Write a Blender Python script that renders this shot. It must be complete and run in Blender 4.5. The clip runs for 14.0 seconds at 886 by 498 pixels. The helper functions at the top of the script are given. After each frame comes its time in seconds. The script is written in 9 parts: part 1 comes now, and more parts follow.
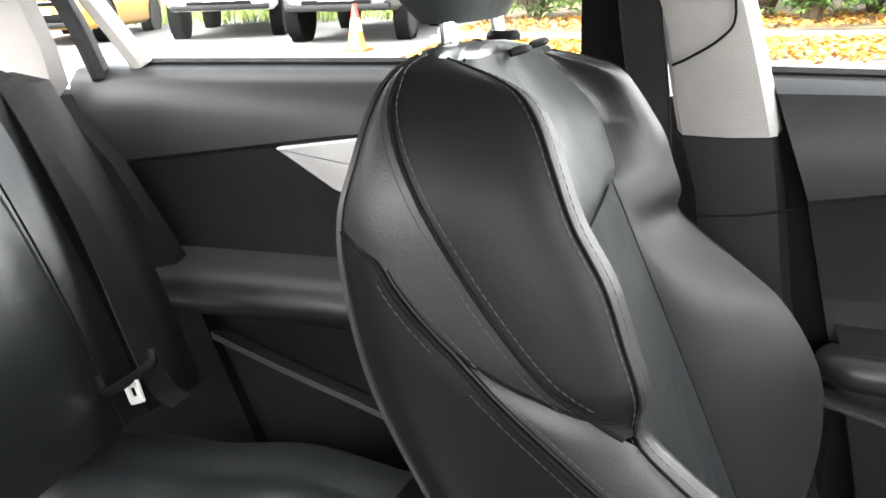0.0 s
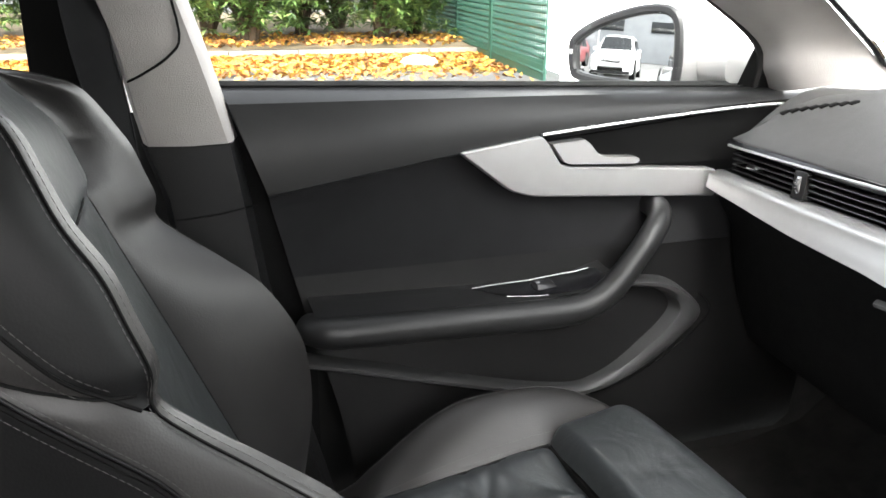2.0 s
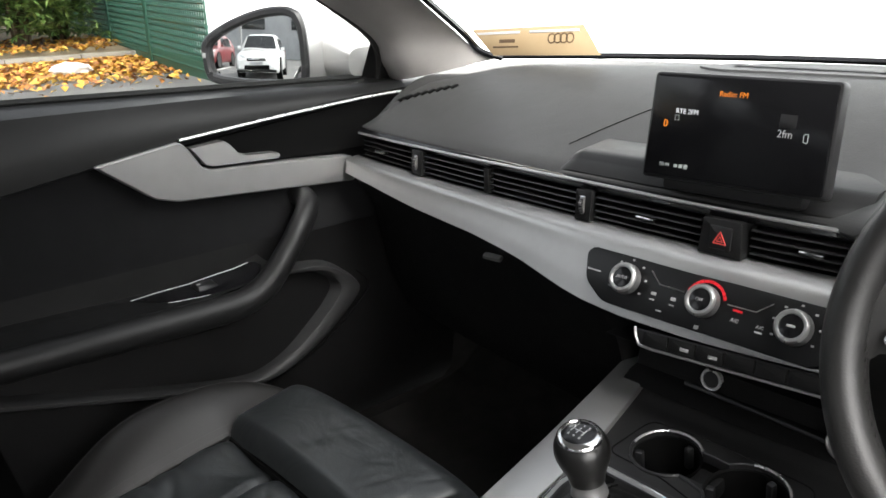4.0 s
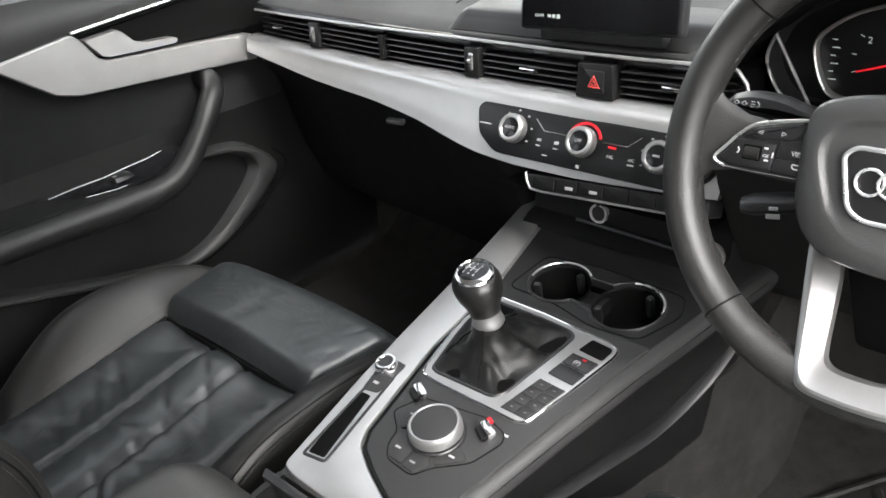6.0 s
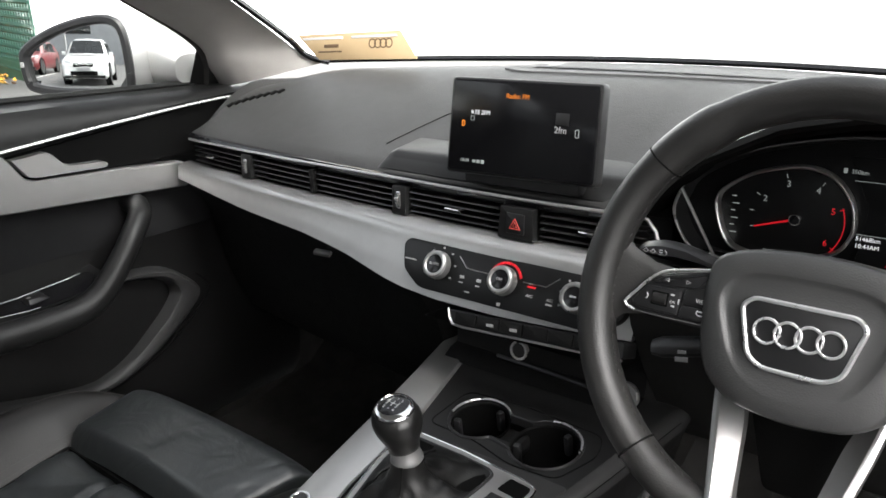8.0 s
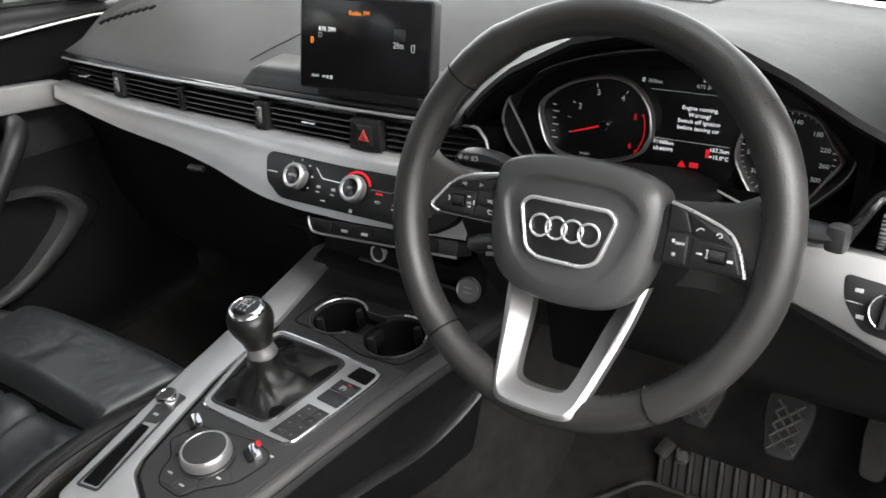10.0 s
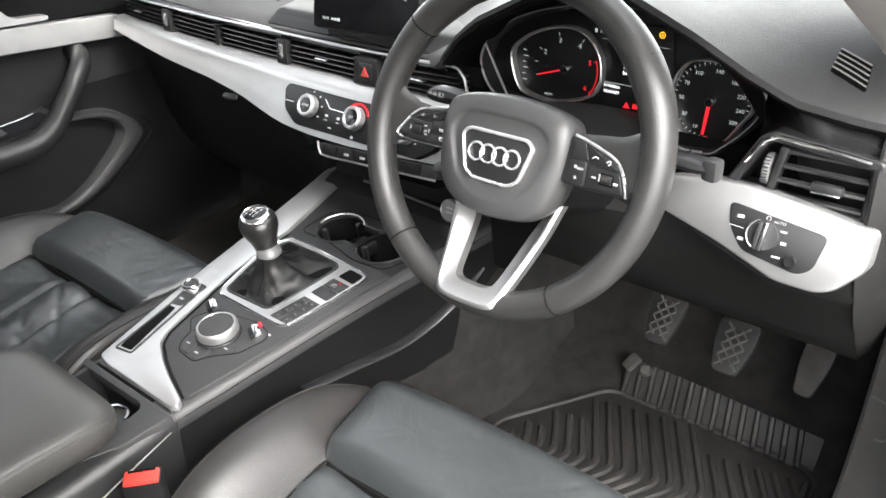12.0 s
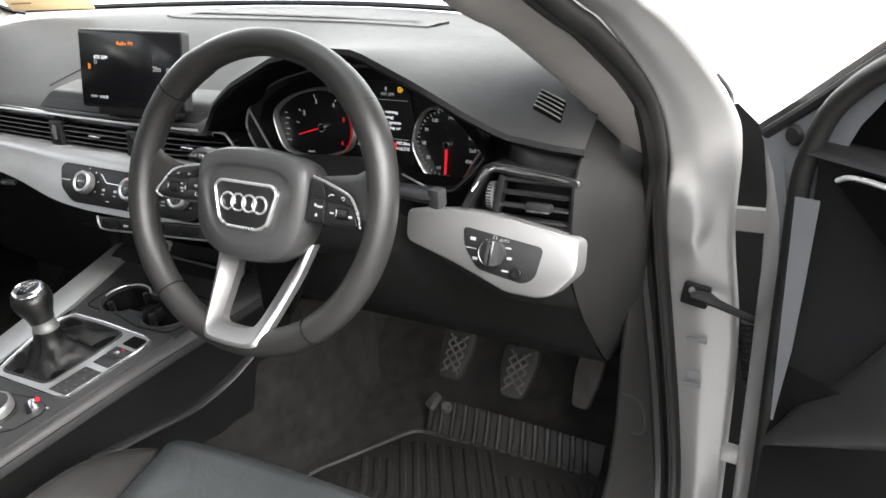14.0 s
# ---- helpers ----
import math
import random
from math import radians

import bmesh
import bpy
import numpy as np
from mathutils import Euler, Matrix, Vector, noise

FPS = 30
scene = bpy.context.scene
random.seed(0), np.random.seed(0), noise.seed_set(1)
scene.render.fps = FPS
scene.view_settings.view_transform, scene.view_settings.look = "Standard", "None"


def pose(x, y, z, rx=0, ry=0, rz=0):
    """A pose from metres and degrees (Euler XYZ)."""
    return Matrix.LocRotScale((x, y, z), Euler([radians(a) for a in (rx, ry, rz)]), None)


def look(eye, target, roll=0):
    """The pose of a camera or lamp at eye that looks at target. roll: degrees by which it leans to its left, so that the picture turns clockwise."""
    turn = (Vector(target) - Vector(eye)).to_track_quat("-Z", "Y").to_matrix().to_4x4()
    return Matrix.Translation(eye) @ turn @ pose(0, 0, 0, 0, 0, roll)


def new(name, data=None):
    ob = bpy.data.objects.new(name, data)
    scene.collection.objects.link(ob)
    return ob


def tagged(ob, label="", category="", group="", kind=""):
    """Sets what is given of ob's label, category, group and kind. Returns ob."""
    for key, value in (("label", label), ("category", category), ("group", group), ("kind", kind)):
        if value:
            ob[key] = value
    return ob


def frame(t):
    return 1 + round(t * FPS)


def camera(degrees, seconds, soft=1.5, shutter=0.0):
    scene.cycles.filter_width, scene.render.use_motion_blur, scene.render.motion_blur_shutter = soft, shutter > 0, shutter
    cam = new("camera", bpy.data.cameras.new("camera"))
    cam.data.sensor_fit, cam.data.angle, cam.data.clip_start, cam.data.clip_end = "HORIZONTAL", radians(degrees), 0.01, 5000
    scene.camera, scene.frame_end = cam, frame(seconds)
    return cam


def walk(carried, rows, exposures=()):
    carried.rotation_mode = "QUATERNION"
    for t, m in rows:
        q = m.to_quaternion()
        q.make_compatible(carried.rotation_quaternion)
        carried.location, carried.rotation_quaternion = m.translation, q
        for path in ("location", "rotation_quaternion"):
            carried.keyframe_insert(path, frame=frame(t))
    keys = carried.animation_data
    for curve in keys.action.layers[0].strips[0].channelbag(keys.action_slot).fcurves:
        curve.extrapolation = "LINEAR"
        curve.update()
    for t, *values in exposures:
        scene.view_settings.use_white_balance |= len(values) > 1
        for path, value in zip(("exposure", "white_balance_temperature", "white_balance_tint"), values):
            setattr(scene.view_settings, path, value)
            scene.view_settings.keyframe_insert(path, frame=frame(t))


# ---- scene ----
cam = camera(57.6, 14.0, soft=1.6)
PATH = [
    (0, (0.24, -0.558, 1.07), (-1.564, -1.15, 0.442), -1.8),
    (0.5, (0.238, -0.549, 1.06), (-1.634, -0.792, 0.398), -1.4),
    (1, (0.26, -0.547, 1.053), (-1.621, -0.497, 0.377), -0.4),
    (1.5, (0.287, -0.551, 1.055), (-1.57, -0.213, 0.394), -0.2),
    (2, (0.318, -0.558, 1.072), (-1.485, 0.067, 0.474), 0.3),
    (2.5, (0.323, -0.542, 1.067), (-1.4, 0.324, 0.535), 0.4),
    (3, (0.327, -0.539, 1.083), (-1.284, 0.503, 0.521), 0.4),
    (3.5, (0.36, -0.53, 1.081), (-1.156, 0.641, 0.505), -0.8),
    (4, (0.41, -0.529, 1.087), (-1.024, 0.72, 0.468), -1.6),
    (6.5, (0.486, -0.541, 1.102), (-0.758, 0.705, 0.153), -6.2),
    (7, (0.486, -0.541, 1.108), (-0.78, 0.809, 0.349), -3.1),
    (7.5, (0.492, -0.542, 1.107), (-0.774, 0.866, 0.466), -2.0),
    (8, (0.495, -0.545, 1.106), (-0.692, 0.933, 0.468), -1.7),
    (8.5, (0.51, -0.542, 1.113), (-0.574, 0.992, 0.426), -2.0),
    (9, (0.548, -0.523, 1.109), (-0.464, 1.026, 0.349), -1.6),
    (11.5, (0.74, -0.59, 1.168), (-0.349, 0.794, 0.219), -1.5),
    (12, (0.795, -0.598, 1.171), (-0.317, 0.747, 0.193), -1.8),
    (12.5, (0.836, -0.588, 1.159), (-0.216, 0.787, 0.156), -1.7),
    (13, (0.876, -0.588, 1.167), (-0.115, 0.856, 0.201), -1.9),
    (13.5, (0.928, -0.593, 1.164), (-0.089, 0.922, 0.345), -2.5),
    (14, (0.926, -0.612, 1.154), (0.074, 1.008, 0.349), -2.3),
]
EXPOSURES = [(0.0, 3.61), (1.0, 3.50), (1.5, 3.27), (2.0, 2.86), (2.5, 2.46), (3.0, 1.95), (4.0, 1.66), (6.5, 2.62), (7.5, 2.00), (9.0, 1.66), (11.5, 2.71), (12.5, 3.03), (13.5, 2.60), (14.0, 2.24)]
walk(cam, [(t, look(eye, target, roll)) for t, eye, target, roll in PATH], EXPOSURES)

# ---- world and sun: a bright overcast morning ----
world = bpy.data.worlds.new("overcast_sky")
scene.world = world
world.use_nodes = True
wn, wl = world.node_tree.nodes, world.node_tree.links
sky = wn.new("ShaderNodeTexSky")
sky.sky_type = "NISHITA"
sky.sun_disc = False
sky.sun_elevation, sky.sun_rotation = radians(48), radians(111)
sky.air_density, sky.dust_density, sky.ozone_density = 1.0, 6.0, 1.0
cloud = wn.new("ShaderNodeHueSaturation")
cloud.inputs["Saturation"].default_value = 0.18
wl.new(sky.outputs["Color"], cloud.inputs["Color"])
wl.new(cloud.outputs["Color"], wn["Background"].inputs["Color"])
wn["Background"].inputs["Strength"].default_value = 0.15
sun_lamp = bpy.data.lights.new("sun", "SUN")
sun_lamp.energy, sun_lamp.angle, sun_lamp.color = 0.85, radians(80), (1.0, 0.98, 0.95)
new("sun", sun_lamp).matrix_world = look((5.4, -2.1, 6.4), (0, 0, 0))


# ---- materials ----
def node_mat(name):
    m = bpy.data.materials.new(name)
    m.use_nodes = True
    n, l = m.node_tree.nodes, m.node_tree.links
    return m, n, l, n["Principled BSDF"]


def noise_tex(n, l, scale, detail=4.0, rough=0.6, kind="ShaderNodeTexNoise"):
    co = n.new("ShaderNodeTexCoord")
    t = n.new(kind)
    t.inputs["Scale"].default_value = scale
    if kind == "ShaderNodeTexNoise":
        t.inputs["Detail"].default_value, t.inputs["Roughness"].default_value = detail, rough
    l.new(co.outputs["Object"], t.inputs["Vector"])
    return t


def ramp(n, l, src, a, b, lo=0.3, hi=0.7):
    r = n.new("ShaderNodeValToRGB")
    r.color_ramp.elements[0].position, r.color_ramp.elements[1].position = lo, hi
    r.color_ramp.elements[0].color, r.color_ramp.elements[1].color = (*a, 1), (*b, 1)
    l.new(src, r.inputs["Fac"])
    return r


def mat(name, a, b=None, rough=0.5, rough2=None, metal=0.0, big=9.0, fine=0.0, bump=0.0, grain="ShaderNodeTexNoise", coat=0.0, spec=0.5, sheen=0.0, wrinkle=0.0):
    """Two-scale colour and gloss variation, with a fine relief."""
    m, n, l, p = node_mat(name)
    b = b or tuple(c * 1.25 for c in a)
    t = noise_tex(n, l, big, 6.0)
    l.new(ramp(n, l, t.outputs["Fac"], a, b).outputs["Color"], p.inputs["Base Color"])
    mr = n.new("ShaderNodeMapRange")
    mr.inputs["To Min"].default_value, mr.inputs["To Max"].default_value = rough, rough2 or rough + 0.1
    t2 = noise_tex(n, l, big * 6, 3.0)
    l.new(t2.outputs["Fac"], mr.inputs["Value"])
    l.new(mr.outputs["Result"], p.inputs["Roughness"])
    p.inputs["Metallic"].default_value = metal
    p.inputs["Specular IOR Level"].default_value = spec
    p.inputs["Coat Weight"].default_value = coat
    p.inputs["Coat Roughness"].default_value = 0.05
    p.inputs["Sheen Weight"].default_value = sheen
    last = None
    if wrinkle:
        w = noise_tex(n, l, 14.0, 3.0, 0.55)
        w.inputs["Distortion"].default_value = 1.2
        bw = n.new("ShaderNodeBump")
        bw.inputs["Strength"].default_value, bw.inputs["Distance"].default_value = wrinkle, 0.012
        l.new(w.outputs["Fac"], bw.inputs["Height"])
        last = bw
    if bump:
        f = noise_tex(n, l, fine, 2.0, 0.5, grain)
        bn = n.new("ShaderNodeBump")
        bn.inputs["Strength"].default_value, bn.inputs["Distance"].default_value = bump, 0.001
        l.new(f.outputs["Distance" if grain == "ShaderNodeTexVoronoi" else "Fac"], bn.inputs["Height"])
        if last:
            l.new(last.outputs["Normal"], bn.inputs["Normal"])
        last = bn
    if last:
        l.new(last.outputs["Normal"], p.inputs["Normal"])
    return m


def glow(name, col, power):
    m, n, l, p = node_mat(name)
    p.inputs["Base Color"].default_value = (*[c * 0.4 for c in col], 1)
    p.inputs["Emission Color"].default_value = (*col, 1)
    p.inputs["Emission Strength"].default_value = power
    return m


VOR = "ShaderNodeTexVoronoi"
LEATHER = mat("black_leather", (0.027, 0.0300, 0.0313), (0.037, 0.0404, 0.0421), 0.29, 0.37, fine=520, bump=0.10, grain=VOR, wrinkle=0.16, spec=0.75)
# Rear bench: seat leather darkened, the dimmer rear cabin put into its colour.
LEATHER_REAR_SHADE = mat("rear_leather_shaded", (0.019, 0.0212, 0.0221), (0.022, 0.0244, 0.0254), 0.31, 0.34, fine=520, bump=0.10, grain=VOR, wrinkle=0.10, spec=0.55)
# Same leather as the centre; the brown tone paints the light on the bolsters.
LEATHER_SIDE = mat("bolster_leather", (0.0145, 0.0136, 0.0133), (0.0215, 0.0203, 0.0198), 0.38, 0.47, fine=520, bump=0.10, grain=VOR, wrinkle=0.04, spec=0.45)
# Same leather blackened: paints the shade on shoulder wings and lower flanks.
LEATHER_SHADED = mat("shaded_leather", (0.0040, 0.0040, 0.0043), (0.0065, 0.0065, 0.007), 0.42, 0.50, fine=520, bump=0.05, grain=VOR, wrinkle=0.03, spec=0.22)
AIRBAG = mat("airbag_cover_plastic", (0.048, 0.048, 0.0485), (0.057, 0.057, 0.0575), 0.36, 0.44, fine=700, bump=0.12, grain=VOR, spec=0.6)
LEATHER_RIM = mat("wheel_leather", (0.017, 0.0166, 0.0162), (0.028, 0.0272, 0.0264), 0.38, 0.48, big=20, fine=600, bump=0.12, grain=VOR, spec=0.65)
THREAD = mat("grey_thread", (0.15, 0.146, 0.14), rough=0.8)
THREAD_RIM = mat("dark_grey_thread", (0.05, 0.049, 0.047), rough=0.8)
SEAM = mat("seam_shadow", (0.0060, 0.0060, 0.0060), rough=0.8, spec=0.1)
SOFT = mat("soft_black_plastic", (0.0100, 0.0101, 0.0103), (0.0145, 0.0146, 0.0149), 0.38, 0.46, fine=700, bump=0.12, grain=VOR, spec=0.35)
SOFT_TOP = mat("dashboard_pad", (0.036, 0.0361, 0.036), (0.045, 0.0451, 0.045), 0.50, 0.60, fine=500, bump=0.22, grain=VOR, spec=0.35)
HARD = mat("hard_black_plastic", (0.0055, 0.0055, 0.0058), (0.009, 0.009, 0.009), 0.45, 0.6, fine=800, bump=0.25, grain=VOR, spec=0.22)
# Black plastic; also the shade colour of the sheets that fill gaps.
DEEP = mat("deep_black_plastic_and_shade", (0.003, 0.003, 0.003), (0.005, 0.005, 0.005), 0.6, spec=0.05)
KNEE = mat("dark_knee_plastic", (0.013, 0.0128, 0.0126), (0.019, 0.0187, 0.0184), 0.5, 0.6, fine=800, bump=0.2, grain=VOR, spec=0.28)
CLOTH = mat("black_door_cloth", (0.0095, 0.0096, 0.0102), (0.0140, 0.0141, 0.0152), 0.85, 0.95, fine=900, bump=0.5, sheen=0.05, spec=0.15)
CONSOLE = mat("console_soft_plastic", (0.021, 0.0212, 0.0216), (0.028, 0.028, 0.0285), 0.48, 0.58, fine=800, bump=0.14, grain=VOR, spec=0.5)
DECK = mat("dark_console_deck", (0.0105, 0.0106, 0.0109), (0.0150, 0.0151, 0.0155), 0.34, 0.44, fine=800, bump=0.08)
KNOB_LEATHER = mat("knob_leather", (0.008, 0.0079, 0.0078), (0.012, 0.0118, 0.0116), 0.30, 0.38, fine=520, bump=0.06, grain=VOR)
ARM_LEATHER = mat("armrest_leather", (0.032, 0.0312, 0.0296), (0.040, 0.0392, 0.0368), 0.40, 0.48, fine=520, bump=0.10, grain=VOR, spec=0.45)
INSTRUMENT = mat("matt_instrument_black", (0.0045, 0.0045, 0.0048), (0.007, 0.007, 0.0075), 0.34, 0.42, spec=0.35)
PIANO = mat("gloss_black", (0.006, 0.006, 0.007), (0.008, 0.008, 0.009), 0.12, 0.2)
GAITER = mat("gaiter_leather", (0.005, 0.005, 0.005), (0.009, 0.009, 0.009), 0.38, 0.48, fine=520, bump=0.12, grain=VOR, wrinkle=0.10, spec=0.28)
SLAT = mat("vent_slat_plastic", (0.016, 0.016, 0.0163), (0.022, 0.022, 0.0223), 0.26, 0.34, spec=0.7)
SATIN = mat("satin_black_panel", (0.014, 0.014, 0.015), (0.020, 0.020, 0.021), 0.32, 0.42)
SILVER = mat("satin_silver_trim", (0.47, 0.47, 0.466), (0.53, 0.53, 0.525), 0.36, 0.44, metal=0.85, big=14, fine=1400, bump=0.06)
SILVER_SAT = mat("satin_spoke_metal", (0.40, 0.40, 0.40), (0.48, 0.48, 0.475), 0.34, 0.42, metal=0.9, big=14, fine=1400, bump=0.05)
SILVER_DK = mat("satin_grey_trim", (0.20, 0.20, 0.20), (0.26, 0.26, 0.26), 0.4, 0.5, metal=0.6)
CHROME = mat("bright_chrome", (0.82, 0.82, 0.83), (0.88, 0.88, 0.88), 0.10, 0.16, metal=1.0)
BRIGHT = mat("satin_bright_metal", (0.74, 0.74, 0.745), (0.82, 0.82, 0.82), 0.24, 0.32, metal=0.8)
PILLAR = mat("warm_grey_pillar_plastic", (0.30, 0.285, 0.27), (0.36, 0.34, 0.325), 0.62, 0.72, fine=700, bump=0.4, grain=VOR)
HEADLINER = mat("grey_headliner_cloth", (0.64, 0.63, 0.61), (0.72, 0.71, 0.69), 0.9, 0.95, fine=900, bump=0.5)
CARPET = mat("black_carpet", (0.013, 0.0125, 0.0121), (0.027, 0.0258, 0.0248), 0.95, 1.0, big=30, fine=700, bump=1.0, sheen=0.05, spec=0.05)
SEAL = mat("dark_seal_rubber", (0.0055, 0.0053, 0.0050), (0.009, 0.0086, 0.0082), 0.5, 0.6, fine=600, bump=0.1)
MAT_RUBBER = mat("dusty_mat_rubber", (0.0062, 0.0058, 0.0056), (0.0165, 0.0148, 0.0136), 0.5, 0.7, big=16, fine=220, bump=0.25)
RUBBER = mat("black_rubber", (0.012, 0.012, 0.012), (0.022, 0.0213, 0.0205), 0.55, 0.70, big=24, fine=300, bump=0.3, spec=0.35)
PEDAL = mat("worn_pedal_rubber", (0.034, 0.032, 0.030), (0.075, 0.070, 0.065), 0.6, 0.7, big=40, fine=300, bump=0.4)
PAINT = mat("silver_car_paint", (0.43, 0.425, 0.418), (0.49, 0.485, 0.477), 0.32, 0.40, metal=0.40, coat=0.6, big=5)
PRIMER = mat("grey_inner_paint", (0.16, 0.166, 0.176), (0.19, 0.197, 0.208), 0.5)
RED_BTN = mat("red_plastic", (0.50, 0.025, 0.018), (0.60, 0.04, 0.028), 0.4)
HAZARD_RED = mat("hazard_triangle_red", (0.70, 0.08, 0.07), (0.78, 0.11, 0.095), 0.4)
WHITE_PLASTIC = mat("white_buckle_plastic", (0.74, 0.74, 0.73), (0.80, 0.80, 0.79), 0.4)
KEY_MARK = mat("white_key_print", (0.55, 0.55, 0.55), (0.62, 0.62, 0.62), 0.5)
MARK = mat("pale_print", (0.34, 0.34, 0.34), (0.42, 0.42, 0.42), 0.5)
WEBBING = mat("black_belt_webbing", (0.014, 0.014, 0.015), (0.026, 0.026, 0.027), 0.7, 0.8, fine=1200, bump=0.6, spec=0.12)
CARD = mat("tan_card", (0.46, 0.33, 0.18), (0.54, 0.40, 0.23), 0.6, 0.7)
CARD_INK = mat("brown_ink", (0.10, 0.06, 0.03), rough=0.6)
GLOW_RED = glow("red_lamp", (1.0, 0.02, 0.035), 0.11)
GLOW_ORANGE = glow("orange_display", (1.0, 0.28, 0.02), 0.20)
GLOW_WHITE = glow("white_display", (0.9, 0.92, 0.95), 0.247)
GLOW_DIM = glow("dim_display", (0.55, 0.6, 0.58), 0.092)
GLOW_AMBER = glow("amber_lamp", (1.0, 0.55, 0.03), 0.297)

MIRROR, _n, _l, _p = node_mat("mirror_glass")
_p.inputs["Metallic"].default_value, _p.inputs["Roughness"].default_value = 1.0, 0.01
_p.inputs["Base Color"].default_value = (0.86, 0.88, 0.88, 1)

GLASS, _n, _l, _p = node_mat("window_glass")
_tr, _gl, _mx = (_n.new(k) for k in ("ShaderNodeBsdfTransparent", "ShaderNodeBsdfGlossy", "ShaderNodeMixShader"))
_tr.inputs["Color"].default_value = (0.93, 0.95, 0.94, 1)
_gl.inputs["Roughness"].default_value = 0.02
_mx.inputs["Fac"].default_value = 0.05
_l.new(_tr.outputs["BSDF"], _mx.inputs[1])
_l.new(_gl.outputs["BSDF"], _mx.inputs[2])
_l.new(_mx.outputs["Shader"], _n["Material Output"].inputs["Surface"])


# ---- mesh helpers ----
def obj(name, bm, material, parent=None, label="", sharp=38.0):
    """Links a bmesh as one mesh object, smooth with its sharp edges kept."""
    bmesh.ops.remove_doubles(bm, verts=bm.verts, dist=1e-6)
    bmesh.ops.recalc_face_normals(bm, faces=bm.faces)
    for f in bm.faces:
        f.smooth = True
    me = bpy.data.meshes.new(name)
    bm.to_mesh(me)
    bm.free()
    me.set_sharp_from_angle(angle=radians(sharp))
    me.materials.append(material)
    ob = new(name, me)
    if parent:
        ob.parent = parent
    if label:
        ob["label"] = label
    return ob


def part(name, bm, material, parent, label="", sharp=38.0):
    return obj(name, bm, material, parent, label, sharp)


def thing(name, label, category, kind="", group="", at=None):
    return tagged(new(name), label, category, group, kind)


def grid(rows, close_u=False, close_v=False, cap=False):
    """A skin over rows of points."""
    bm = bmesh.new()
    vs = [[bm.verts.new(p) for p in row] for row in rows]
    nr, nc = len(vs), len(vs[0])
    for i in range(nr if close_v else nr - 1):
        for j in range(nc if close_u else nc - 1):
            q = [vs[i][j], vs[i][(j + 1) % nc], vs[(i + 1) % nr][(j + 1) % nc], vs[(i + 1) % nr][j]]
            if len({v.co.to_tuple(6) for v in q}) >= 3:
                try:
                    bm.faces.new(q)
                except ValueError:
                    pass
    if cap and close_u:
        bm.faces.new(vs[0])
        bm.faces.new(vs[-1])
    return bm


def spline(pts, n=6, closed=False):
    """A smooth line through points (Catmull-Rom)."""
    p = [Vector(q) for q in pts]
    m, out = len(p), []
    for i in range(m if closed else m - 1):
        a, b, c, d = ((p[(i + k) % m] if closed else p[min(max(i + k, 0), m - 1)]) for k in (-1, 0, 1, 2))
        for k in range(n):
            t = k / n
            out.append(0.5 * (2 * b + (c - a) * t + (2 * a - 5 * b + 4 * c - d) * t * t + (3 * b - a - 3 * c + d) * t ** 3))
    if not closed:
        out.append(p[-1])
    return out


def tube(path, r, n=8, closed=False, flat=1.0, up=(0, 0, 1)):
    """A round or flattened bar along a path; r is one radius or one for each point."""
    path = [Vector(p) for p in path]
    m = len(path)
    rs = r if isinstance(r, (list, tuple)) else [r] * m
    rows, side = [], None
    for i, p in enumerate(path):
        a = path[(i - 1) % m] if closed or i else path[0]
        b = path[(i + 1) % m] if closed or i < m - 1 else path[-1]
        d = (b - a).normalized()
        if side is None:
            side = d.cross(Vector(up))
            if side.length < 1e-4:
                side = d.cross(Vector((1, 0, 0)))
        side = (side - d * side.dot(d)).normalized()
        w = side.cross(d)
        rows.append([p + rs[i] * (math.cos(k * math.tau / n) * side + flat * math.sin(k * math.tau / n) * w) for k in range(n)])
    return grid(rows, close_u=True, close_v=closed, cap=not closed)


def stitches(path, length=0.0042, gap=0.0012, r=0.00042):
    """A row of short thread stitches along a line, as one mesh."""
    path = [Vector(p) for p in path]
    at = [0.0]
    for a, b in zip(path, path[1:]):
        at.append(at[-1] + (b - a).length)

    def place(d):
        i = max(min(int(np.searchsorted(at, d)) - 1, len(path) - 2), 0)
        return path[i].lerp(path[i + 1], (d - at[i]) / max(at[i + 1] - at[i], 1e-9))

    out = bmesh.new()
    d = 0.0
    while d + length < at[-1]:
        p, q = place(d), place(d + length)
        u = (q - p).normalized()
        side = u.cross(Vector((0.3, 0.5, 0.81))).normalized() * r
        w = u.cross(side)
        for k in range(2):
            a = [out.verts.new(c + s * side * e + t * w * e) for c, e in ((p, 0.5), (p.lerp(q, 0.5), 1.0), (q, 0.5)) for s, t in ((1, 0), (0, 1), (-1, 0), (0, -1))]
            for i in range(2):
                for j in range(4):
                    out.faces.new((a[4 * i + j], a[4 * i + (j + 1) % 4], a[4 * i + 4 + (j + 1) % 4], a[4 * i + 4 + j]))
            break
        d += length + gap
    return out


def lathe(profile, m, n=28, cap=True):
    """Turns a profile of (radius, height) round the pose's z axis."""
    rows = [[m @ Vector((max(r, 1e-5) * math.cos(k * math.tau / n), max(r, 1e-5) * math.sin(k * math.tau / n), z)) for k in range(n)] for r, z in profile]
    return grid(rows, close_u=True, cap=cap)


